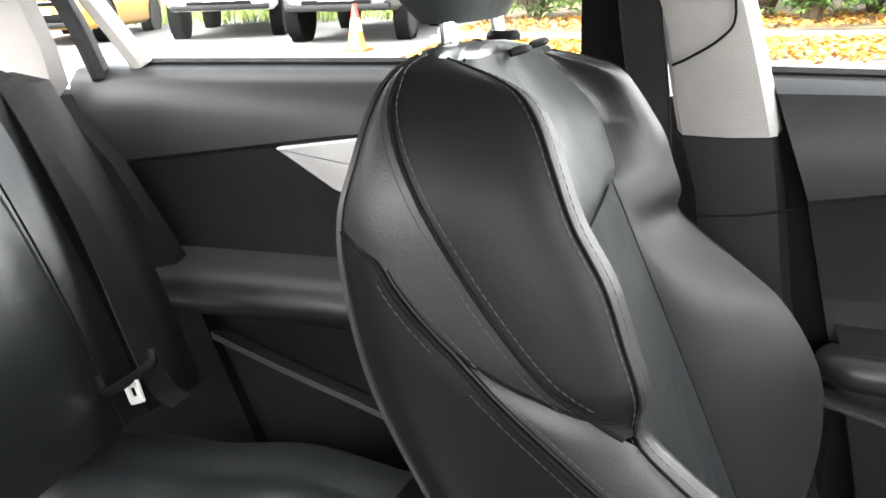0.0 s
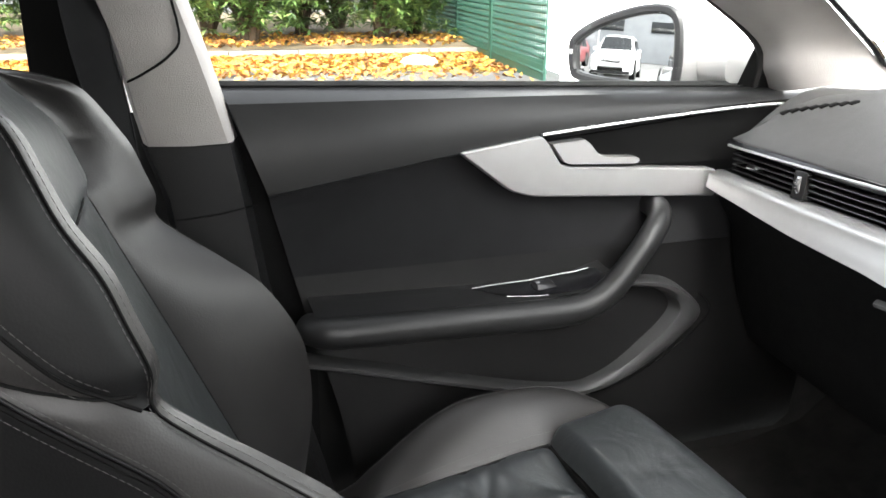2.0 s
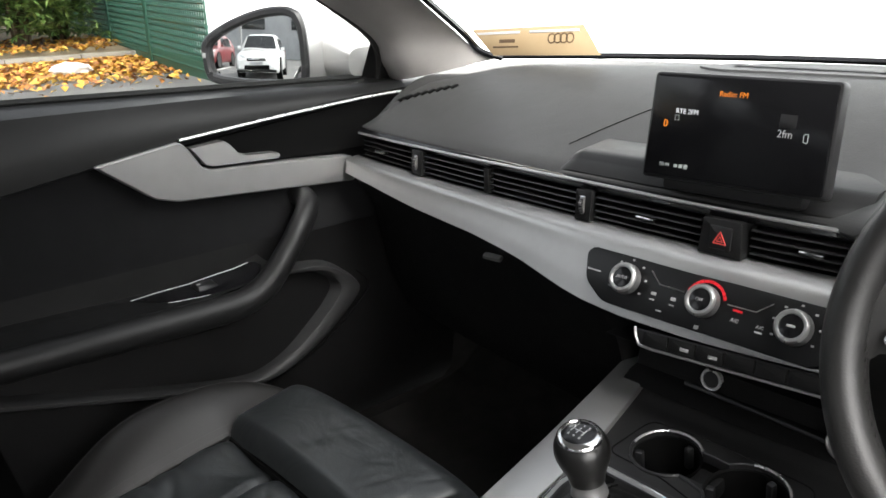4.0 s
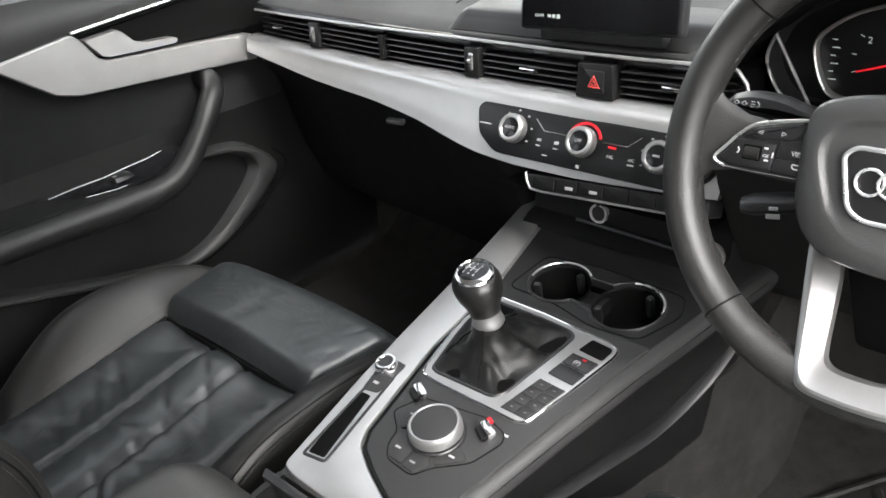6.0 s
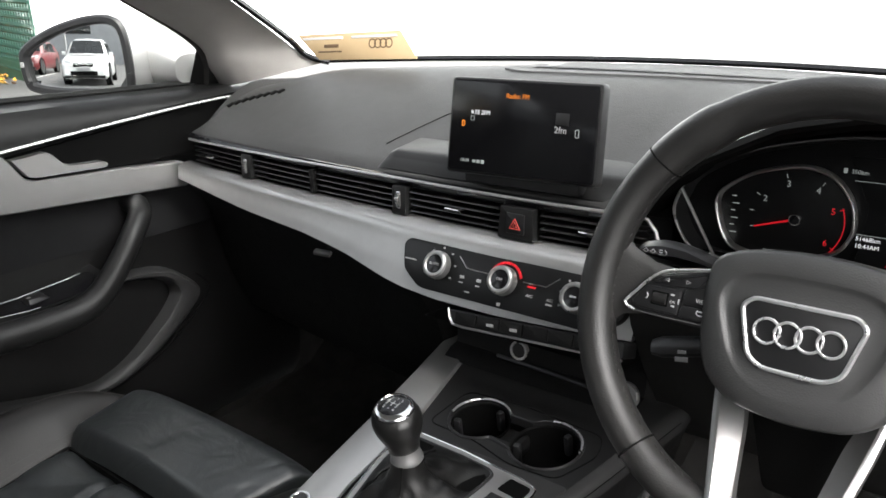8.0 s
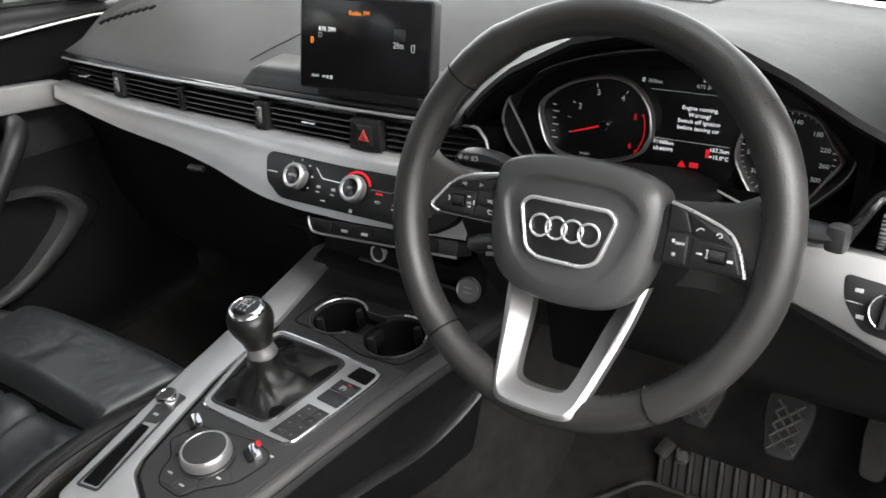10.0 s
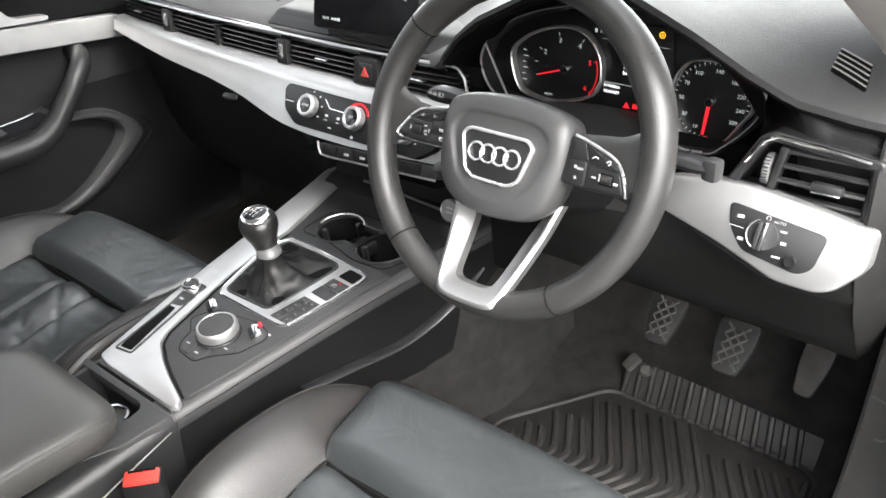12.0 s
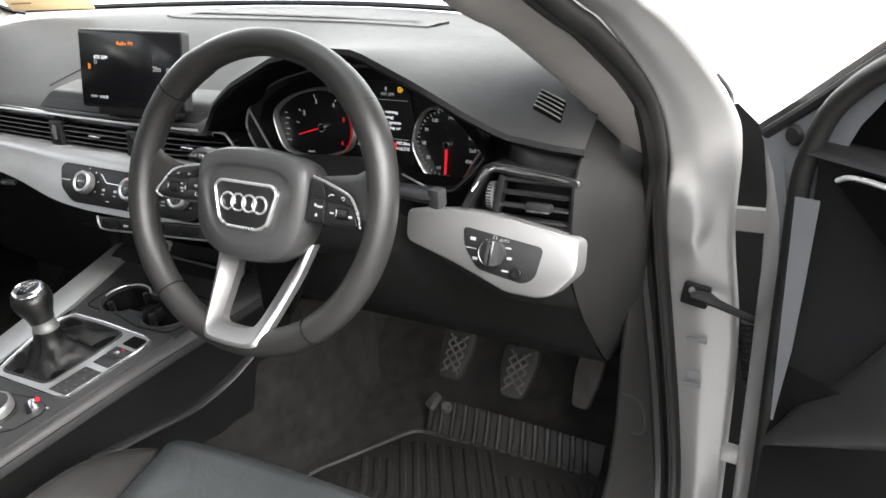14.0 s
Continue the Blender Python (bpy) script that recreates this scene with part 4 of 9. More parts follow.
speedo = gauge([(0.1150, 0.0400), (0.1370, 0.0330), (0.1500, 0.0150), (0.1630, -0.0040), (0.1520, -0.0250), (0.1340, -0.0520), (0.1120, -0.0600), (0.0900, -0.0520), (0.0715, -0.0260), (0.0665, -0.0060), (0.0730, 0.0190), (0.0870, 0.0360)], "speedometer")
GM = KM @ pose(-0.0750, -0.001, -0.0146)
for k, a in enumerate((198, 176, 152, 107, 60, 20, -34, -52)):
    r = radians(a)
    if 2 <= k <= 6:
        words(str(k), GM @ pose(0.035 * math.cos(r), 0.035 * math.sin(r), 0), 0.0088, GLOW_RED if k > 4 else GLOW_DIM, tach, "figure")
    part("scale_mark", box(GM @ pose(0.043 * math.cos(r), 0.043 * math.sin(r), 0, 0, 0, a), 0.004, 0.0007, 0.0004, 0.0), GLOW_RED if k > 4 else GLOW_DIM, tach)
for a in range(-52, 24, 4):
    r = radians(a)
    part("red_band", box(GM @ pose(0.044 * math.cos(r), 0.044 * math.sin(r), 0, 0, 0, a), 0.0010, 0.0030, 0.0004, 0.0), GLOW_RED, tach)
for k in range(6):
    bar(KM @ pose(0, 0, -0.0148), -0.1365 + (0.002 if k % 2 else 0.0), 0.014 - 0.0075 * k, 0.007 if k % 2 else 0.0045, 0.0010, GLOW_DIM, tach)
r = radians(198)
part("needle", tube([GM @ Vector((0.005 * math.cos(r), 0.005 * math.sin(r), 0.004)), GM @ Vector((0.040 * math.cos(r), 0.040 * math.sin(r), 0.004))], [0.0012, 0.0008], 6), GLOW_RED, tach, "red needle")
part("needle_hub", lathe([(0.0, 0.006), (0.0055, 0.006), (0.006, 0.004), (0.006, 0.0)], GM, 20), CHROME, tach)
part("needle_hub_cap", lathe([(0.0, 0.0068), (0.0047, 0.0066), (0.0047, 0.006)], GM, 20), PIANO, tach)
words("READY", GM @ pose(-0.022, -0.036, 0), 0.0038, GLOW_DIM, tach)
VM = KM @ pose(0.1130, -0.0070, -0.0146)
for txt, a in (("10", 246), ("30", 214), ("50", 182), ("70", 152), ("100", 122), ("140", 82), ("180", 46), ("220", 18), ("260", -8), ("300", -34)):
    r = radians(a)
    words(txt, VM @ pose(0.0345 * math.cos(r), 0.0345 * math.sin(r), 0), 0.0064, GLOW_DIM, speedo, "figure")
for k in range(40):
    a = 268 - 8 * k
    r = radians(a)
    part("scale_mark", box(VM @ pose(0.0425 * math.cos(r), 0.0425 * math.sin(r), 0, 0, 0, a), 0.0025 if k % 2 else 0.004, 0.0007, 0.0004, 0.0), GLOW_DIM, speedo)
r = radians(266)
part("needle", tube([VM @ Vector((0.004 * math.cos(r), 0.004 * math.sin(r), 0.004)), VM @ Vector((0.038 * math.cos(r), 0.038 * math.sin(r), 0.004))], [0.0022, 0.0016], 6), GLOW_RED, speedo, "red needle")
part("needle_hub", lathe([(0.0, 0.006), (0.0050, 0.006), (0.0056, 0.004), (0.0056, 0.0)], VM, 20), CHROME, speedo)
part("needle_hub_cap", lathe([(0.0, 0.0068), (0.0042, 0.0066), (0.0042, 0.006)], VM, 20), PIANO, speedo)
words("0", VM @ pose(0.001, -0.0425, 0.0), 0.0065, GLOW_RED, speedo, "figure")
IM = KM @ pose(-0.0025, -0.0028, -0.0116)
info = part("driver_display", plate(rounded([(-0.020, -0.040), (0.062, -0.040), (0.070, 0.0), (0.060, 0.066), (-0.034, 0.066), (-0.012, 0.02), (-0.015, -0.02)], 0.004), KM, -0.016, -0.0120, 0.0002), INSTRUMENT, cluster, "black driver display with white warning text")
for k, txt in enumerate(("Engine running.", "Warning!", "Switch off ignition", "before leaving car")):
    words(txt, IM @ pose(0.0280, 0.0312 - 0.0068 * k, 0), 0.0060, GLOW_WHITE, info)
for txt, x, y, al in (("51468km", -0.017, -0.0075, "LEFT"), ("10:44AM", -0.017, -0.0145, "LEFT"), ("157.3km", 0.062, -0.0085, "RIGHT"), ("+15.0\u00b0C", 0.062, -0.0158, "RIGHT")):
    words(txt, IM @ pose(x, y, 0), 0.0058, GLOW_WHITE, info, align=al)
words("350km", IM @ pose(-0.0210, 0.0545, 0), 0.0056, GLOW_DIM, info)
words("RTE 2FM", IM @ pose(0.0315, 0.0535, 0), 0.0052, GLOW_DIM, info)
part("divider_line", box(IM @ pose(0.022, -0.0035, 0), 0.078, 0.0005, 0.0004, 0.0), GLOW_DIM, info)
part("divider_line", box(IM @ pose(0.018, 0.0465, 0), 0.085, 0.0004, 0.0004, 0.0), GLOW_DIM, info)
part("fuel_pump_icon", box(IM @ pose(0.0405, -0.0125, 0), 0.0042, 0.009, 0.0006, 0.001), GLOW_RED, info)
part("fuel_icon", box(IM @ pose(-0.0335, 0.0550, 0), 0.0034, 0.0046, 0.0005, 0.0006), GLOW_DIM, info)
part("tyre_mark", box(IM @ pose(0.0500, 0.0602, 0), 0.0008, 0.0032, 0.0005, 0.0), GLOW_AMBER, info)
part("tyre_warning", ring(circle(0.0036, 16, 0.0500, 0.0605), IM, 0, 0.0005, 0.0007, 0.0001), GLOW_AMBER, info)
part("door_icon", box(IM @ pose(0.0290, 0.0605, 0), 0.0026, 0.0045, 0.0005, 0.0006), GLOW_DIM, info)
part("warning_lamp", plate([(-0.0045, -0.003), (0.0045, -0.003), (0.0, 0.0045)], IM @ pose(0.0155, -0.0275, 0), 0, 0.0005, 0.0001), GLOW_RED, info)
part("warning_lamp", box(IM @ pose(0.0280, -0.0270, 0), 0.009, 0.0056, 0.0006, 0.0022), GLOW_RED, info)

# ---- driver's outer end of the dash ----
DM = axes((0.595, 0.130, 0.79), (1, 0.02, 0), (0, 0.30, 0.95))
trimR = part("silver_trim", plate(rounded([(-0.107, 0.037), (-0.105, 0.001), (-0.038, -0.0185), (0.0225, -0.0405), (0.061, -0.0410), (0.077, -0.0345), (0.100, -0.0076), (0.0985, 0.0303), (0.03, 0.0400), (-0.01, 0.0440), (-0.05, 0.0445)], 0.009), DM, -0.03, 0.004, 0.0045), SILVER, dashboard, "satin silver trim beside the wheel")
LM = DM @ pose(0.012, -0.002, 0.004)
lights = part("light_switch_panel", plate(rounded([(-0.0460, 0.0284), (0.0496, 0.0168), (0.0428, -0.0177), (0.0300, -0.0259), (-0.0253, -0.0167), (-0.0422, 0.0052)], 0.007), LM, -0.002, 0.0012, 0.001), SATIN, trimR, "black headlight switch panel")
dialm = LM @ pose(-0.0075, 0.0035, 0.001)
part("switch_knob", lathe([(0.0155, 0.0), (0.0155, 0.003), (0.0145, 0.0045), (0.0, 0.0045)], dialm, 34), CONSOLE, lights, "round rotary light switch")
part("switch_arc", tube([dialm @ Vector((0.0152 * math.cos(radians(a)), 0.0152 * math.sin(radians(a)), 0.0046)) for a in range(110, 262, 8)], 0.0008, 5), CHROME, lights)
part("switch_grip", box(dialm @ pose(-0.0028, 0.0, 0.0085, 0, 0, -4), 0.0052, 0.0265, 0.009, 0.0018), CONSOLE, lights)
part("switch_grip", box(dialm @ pose(0.0022, 0.0, 0.0090, 0, 0, -4), 0.0038, 0.0280, 0.010, 0.0015), CHROME, lights, "chrome grip")
part("push_button", lathe([(0.0, 0.0), (0.0062, 0.0), (0.0062, 0.004), (0.0050, 0.005), (0.0, 0.0045)], LM @ pose(0.0225, -0.0145, 0.001), 20), HARD, lights)
for x, y, w, h in ((-0.0325, 0.0160, 0.0065, 0.0034), (-0.0280, -0.0055, 0.0060, 0.0034), (0.0098, 0.0110, 0.0065, 0.0018), (0.0120, 0.0000, 0.0055, 0.0030), (0.0085, -0.0145, 0.0080, 0.0020)):
    bar(LM @ pose(0, 0, 0.0012), x, y, w, h, MARK, lights, "switch_symbol")
part("switch_symbol", ring(circle(0.0024, 16, -0.0065, 0.0205), LM, 0.001, 0.0016, 0.0007, 0.0001), MARK, lights)
words("AUTO", LM @ pose(0.0045, 0.0185, 0.0014), 0.0040, MARK, lights)
part("panel_groove", box(LM @ pose(-0.0345, 0.0055, 0.0012, 0, 0, -4), 0.014, 0.0007, 0.0006, 0.0), MARK, lights)
# outer vent
VMX = axes((0.633, 0.166, 0.842), (1, 0.03, 0), (0, 0.18, 0.98))
part("vent_well", plate(rounded([(-0.050, -0.030), (0.048, -0.030), (0.049, 0.026), (-0.040, 0.030)], 0.003), VMX, -0.06, -0.028, 0.002), DEEP, dashboard)
part("vent_surround", ring(rounded([(-0.095, -0.030), (0.049, -0.034), (0.049, 0.030), (-0.052, 0.040), (-0.064, 0.034)], 0.006), VMX, -0.05, 0.004, 0.010, 0.002), SATIN, dashboard)
part("vent_chrome", tube([VMX @ Vector(p) for p in [(-0.074, 0.006, 0.006), (-0.058, 0.031, 0.006), (-0.047, 0.036, 0.006), (0.0, 0.032, 0.006), (0.038, 0.028, 0.006)]], 0.0022, 6), CHROME, dashboard)
for k in range(4):
    rows = [[VMX @ Vector((x, -0.021 + 0.0145 * k + dy, dz)) for dy, dz in ((0.0035, -0.002), (0.0015, 0.002), (-0.0015, 0.001), (-0.0065, -0.024), (-0.0045, -0.026))] for x in (-0.044, 0.0, 0.046)]
    part("vent_slat", grid(rows, close_u=True, cap=True), SLAT, dashboard)
part("vent_tab", box(VMX @ pose(0.006, -0.004, 0.004), 0.030, 0.010, 0.012, 0.004), SATIN, dashboard, "dark tab with chrome lip")
part("tab_lip", box(VMX @ pose(0.006, -0.0085, 0.009), 0.026, 0.0022, 0.003, 0.001), CHROME, dashboard)
part("vent_cheek", box(VMX @ pose(-0.043, 0.0, -0.004, 0, 0, -8), 0.008, 0.054, 0.014, 0.002), SOFT, dashboard)
vw = part("vent_thumbwheel", lathe([(0.004, -0.003), (0.015, -0.003), (0.016, 0.0), (0.015, 0.003), (0.004, 0.003)], VMX @ pose(-0.052, 0.002, -0.006, 0, 90, 0), 30), SILVER_DK, dashboard)
for k in range(9):
    a = math.radians(-50 + 12.5 * k)
    part("wheel_rib", box(VMX @ pose(-0.052, 0.002 + 0.0162 * math.sin(a), -0.006 + 0.0162 * math.cos(a)), 0.006, 0.0016, 0.0012, 0.0), CHROME, vw)
# right body of the dash: between pad and trim, and the round end cheek
rows = []
for i in range(15):
    x = 0.545 + 0.133 * i / 14
    ye, ze = pad_edge(x)
    back = 0.055 * min(max((0.61 - x) / 0.06, 0), 1) ** 1.5
    rows.append([(x, ye + 0.006, ze - 0.008), (x, ye + 0.012 + 0.2 * back, ze - 0.014), (x, 0.192 + 0.6 * back, ze - 0.020), (x, 0.190 + back, ze - 0.030), (x, 0.190 + back, 0.80)])
part("outer_panel", grid(rows), SOFT, dashboard)
CHEEK = [(0.914, 0.262), (0.912, 0.250), (0.905, 0.230), (0.893, 0.208), (0.880, 0.184), (0.86, 0.160), (0.83, 0.147), (0.79, 0.142), (0.76, 0.150), (0.72, 0.176), (0.68, 0.207), (0.62, 0.262), (0.57, 0.312), (0.545, 0.37)]
rows = []
for z, y in CHEEK:
    top = min(max((z - 0.80) / 0.11, 0), 1)
    x0 = 0.683 - 0.014 * top ** 2
    row = [(x0 - 0.005, y + 0.012, z), (x0 - 0.003, y + 0.002, z)]
    for k in range(11):
        a = math.pi / 2 * k / 10
        u, v = 0.7 * k / 10 + 0.3 * math.sin(a), 0.7 * k / 10 + 0.3 * (1 - math.cos(a))
        row.append((x0 + (0.036 + 0.008 * top) * u, y + 0.118 * v, z - 0.05 * top * v))
    row += [(x0 + 0.038 + 0.008 * top, y + 0.15, z - 0.06 * top), (x0 + 0.038 + 0.008 * top, max(y + 0.17, 0.345), z - 0.07 * top)]
    rows.append(row)
part("end_cheek", grid(rows), KNEE, dashboard, "rounded plastic end of the dashboard")
rows = []
for i in range(25):
    x = 0.17 + 0.514 * i / 24
    low = 0.03 * math.sin(min(max((x - 0.24) / 0.26, 0), 1) * math.pi)
    t = min(max((x - 0.45) / 0.15, 0), 1)
    ztop = 0.79 - 0.045 * t
    e = 0.030 * min(max((x - 0.62) / 0.08, 0), 1)
    rows.append([(x, 0.165 - 0.02 * t + e, ztop + 0.02 + e), (x, 0.155 - 0.02 * t + e, ztop - 0.002 + e), (x, 0.162 - low + 0.6 * e, ztop - 0.025), (x, 0.20 - low, 0.70), (x, 0.255, 0.62), (x, 0.30, 0.575), (x, 0.42, 0.56)])
part("knee_panel", grid(rows), KNEE, dashboard, "dark knee panel below the steering column")
part("column_gap", grid([[(x, 0.245, z) for z in (0.83, 0.78)] for x in (0.15, 0.58)]), DEEP, dashboard)
# side demister on the pad
SVQ = [Vector((0.600, 0.269, 0)), Vector((0.637, 0.255, 0)), Vector((0.643, 0.219, 0)), Vector((0.602, 0.231, 0))]


def on_pad(u, v, lift):
    p = SVQ[3].lerp(SVQ[2], u).lerp(SVQ[0].lerp(SVQ[1], u), v)
    return Vector((p.x, p.y, pad_top(p.x, p.y) + 0.0015 + lift))


sv = part("side_demister", grid([[on_pad(i / 10, j / 10, 0.0030 if 0 < i < 10 and 0 < j < 10 else -0.002) for j in range(11)] for i in range(11)]), DEEP, dashboard, "slotted side demister vent")
for k in range(5):
    v = 0.13 + 0.185 * k
    # bars paler than the pad: the light they catch is painted in
    part("demister_bar", tube([on_pad(0.06 + 0.88 * i / 8, v, 0.0034) for i in range(9)], 0.0008, 6), PILLAR, sv)

part("pillar_clip", box(pose(0.668, 0.262, 0.927, 0, 6, 0), 0.006, 0.008, 0.030, 0.002), MARK, dashboard, "pale clip at the pillar foot")

# ---- central display ----
SC = axes((0.006, 0.2075, 0.9430), (1, 0.05, 0), (0, 0.17, 1.0))
screen = thing("infotainment_screen", "thin black tablet screen showing a radio page", "screen")
part("screen_case", plate(rounded([(-0.097, -0.0565), (0.098, -0.0545), (0.096, 0.0550), (-0.096, 0.0550)], 0.006, 5), SC, -0.014, 0.0, 0.003), SATIN, screen)
glassp = part("screen_glass", plate(rounded([(-0.0935, -0.0530), (0.0945, -0.0510), (0.0925, 0.0520), (-0.0925, 0.0520)], 0.004, 5), SC, 0.0, 0.0012, 0.0006), PIANO, screen, "black glass with radio text")
part("screen_foot", box(SC @ pose(0.0, -0.055, -0.022), 0.15, 0.024, 0.030, 0.006), SATIN, screen)
TM = SC @ pose(0, 0, 0.0013) @ Matrix.Diagonal((0.95, 0.98, 1, 1))
words("Radio: FM", TM @ pose(-0.006, 0.0365, 0), 0.0078, GLOW_ORANGE, glassp)
words("RTE 2FM", TM @ pose(-0.069, 0.0155, 0), 0.0072, GLOW_WHITE, glassp, align="LEFT")
part("preset_box", ring([(-0.069, 0.006), (-0.064, 0.006), (-0.064, 0.0115), (-0.069, 0.0115)], TM, 0, 0.0003, 0.0007, 0.0001), GLOW_DIM, glassp)
words("10:44", TM @ pose(-0.0805, -0.0415, 0), 0.0058, GLOW_DIM, glassp, align="LEFT")
for k in range(3):
    bar(TM, -0.060 + 0.006 * k, -0.0415, 0.0045, 0.003 + 0.0008 * k, GLOW_DIM, glassp)
words("2fm", TM @ pose(0.053, 0.003, 0), 0.0105, MARK, glassp)
part("menu_tab", ring(rounded([(-0.0815, -0.002), (-0.0770, -0.001), (-0.0770, 0.005), (-0.0815, 0.006)], 0.0012), TM, 0, 0.0003, 0.0012, 0.0001), GLOW_ORANGE, glassp)
part("menu_tab", ring(rounded([(0.0715, -0.003), (0.0765, -0.004), (0.0765, 0.006), (0.0715, 0.005)], 0.0015), TM, 0, 0.0003, 0.0008, 0.0001), GLOW_DIM, glassp)
part("station_tile", plate([(0.046, 0.009), (0.063, 0.009), (0.063, 0.022), (0.046, 0.022)], TM, 0, 0.0002, 0.0001), SATIN, glassp)


# ---- steering wheel ----
WM = axes((0.3685, 0.018, 0.868), (1, 0, 0), (0, 0.334, 0.9426))   # x right, y up the wheel, z towards the driver
steering = thing("steering_wheel", "black leather steering wheel with silver lower spoke", "steering wheel")


def wp(x, y, z=0.0):
    return WM @ Vector((x, y, z))


rows = []
for k in range(96):
    a = math.tau * k / 96
    d = math.degrees(a) % 360
    thick = 0.0165 + 0.0016 * max(math.cos(math.radians((d - 35) * 4)), 0) * (1 if d < 57 or 123 < d < 180 else 0)
    c, s = math.cos(a), math.sin(a)
    rows.append([wp((0.1605 + thick * 0.92 * math.cos(b)) * c, (0.1605 + thick * 0.92 * math.cos(b)) * s, thick * 1.08 * math.sin(b)) for b in [math.tau * j / 16 for j in range(16)]])
part("rim", grid(rows, close_u=True, close_v=True), LEATHER_RIM, steering, "stitched black leather rim")
for a in (39, 141, 230, 305):
    r = radians(a)
    ringpts = [wp((0.1605 + 0.0158 * math.cos(b)) * math.cos(r), (0.1605 + 0.0158 * math.cos(b)) * math.sin(r), 0.0185 * math.sin(b)) for b in [math.tau * j / 18 for j in range(18)]]
    part("rim_joint", tube(ringpts, 0.0008, 5, closed=True), SEAM, steering)
for k in range(130):
    a = radians(50 + 360 * k / 130)
    if not (radians(50) < a < radians(130)):
        b = radians(172)
        p = wp((0.1605 + 0.0155 * math.cos(b)) * math.cos(a), (0.1605 + 0.0155 * math.cos(b)) * math.sin(a), 0.0178 * math.sin(b) + 0.001)
        q = wp((0.1605 + 0.0157 * math.cos(b)) * math.cos(a + 0.022), (0.1605 + 0.0157 * math.cos(b)) * math.sin(a + 0.022), 0.006)
        part("stitch", tube([p, q], 0.00045, 4), THREAD_RIM, steering)

# airbag hub
hub_o = [(-0.073, 0.030), (-0.056, 0.043), (-0.02, 0.049), (0.02, 0.049), (0.056, 0.043), (0.073, 0.030), (0.074, -0.010), (0.066, -0.046), (0.046, -0.066), (0.015, -0.073), (-0.015, -0.073), (-0.046, -0.066), (-0.066, -0.046), (-0.074, -0.010)]
hub_s = [(p.x, p.y) for p in spline([(*q, 0) for q in hub_o], 5, closed=True)]
CREASE = [(0.0, 0.0300), (-0.030, 0.0290), (-0.046, 0.0245), (-0.0555, 0.0150), (-0.0575, 0.003), (-0.051, -0.018), (-0.041, -0.038), (-0.024, -0.052), (0.0, -0.056), (0.024, -0.052), (0.041, -0.038), (0.051, -0.018), (0.0575, 0.003), (0.0555, 0.0150), (0.046, 0.0245), (0.030, 0.0290)]


def polar(poly, a):
    """How far from the hub's middle the outline lies along one direction."""
    d = Vector((math.cos(a), math.sin(a)))
    best = 0.0
    for i, p in enumerate(poly):
        p, q = Vector(p) - Vector((0, -0.010)), Vector(poly[(i + 1) % len(poly)]) - Vector((0, -0.010))
        e = q - p
        den = d.x * e.y - d.y * e.x
        if abs(den) > 1e-12:
            t, u = (p.x * e.y - p.y * e.x) / den, (p.x * d.y - p.y * d.x) / den
            if t > 0 and -1e-6 <= u <= 1 + 1e-6:
                best = max(best, t)
    return best


crease_s = [(p.x, p.y) for p in spline([(*q, 0) for q in CREASE], 4, closed=True)]
dirs = [math.tau * k / 96 for k in range(96)]
ro, rc = [polar(hub_s, a) for a in dirs], [polar(crease_s, a) for a in dirs]
rows = []
for u, h in ((0.86, -0.045), (0.96, -0.030), (1.0, -0.012), (0.992, -0.002), (0.970, 0.005), (0.935, 0.0095), (-1.10, 0.0125), (-1.03, 0.0132), (-1.0, 0.0126), (-0.965, 0.0105), (-0.90, 0.0098), (-0.6, 0.0118), (-0.3, 0.0130), (-0.02, 0.0132)):
    row = []
    for a, o, c in zip(dirs, ro, rc):
        q = o * u if u > 0 else c * -u
        x, y = q * math.cos(a), -0.010 + q * math.sin(a)
        fade = min(max((-0.020 - y) / 0.03, 0), 1)
        hh = h if u > 0 or u < -1.02 else h + (0.0135 - h) * fade * (1 if u < -0.7 else 0.4)
        row.append(wp(x, y, hh))
    rows.append(row)
part("airbag_hub", grid(rows, close_u=True, cap=True), AIRBAG, steering, "black airbag cover", 60)
emb = [(-0.0405, 0.016), (-0.033, 0.0235), (0.033, 0.0235), (0.0405, 0.016), (0.031, -0.018), (0.020, -0.0245), (-0.020, -0.0245), (-0.031, -0.018)]
em = WM @ pose(0, -0.0118, 0.0132)
part("badge_plate", plate(rounded(emb, 0.008), em, -0.004, 0.0012, 0.001), SATIN, steering)
part("badge_surround", ring(rounded([(x * 1.06, y * 1.06) for x, y in emb], 0.009), em, -0.004, 0.003, 0.0032, 0.001), BRIGHT, steering)
for k in range(4):
    part("badge_ring", ring(circle(0.0098, 30, -0.0213 + 0.0142 * k, 0.002), em, 0.0, 0.0035 + 0.0003 * (k % 2), 0.0020, 0.0006), BRIGHT, steering)

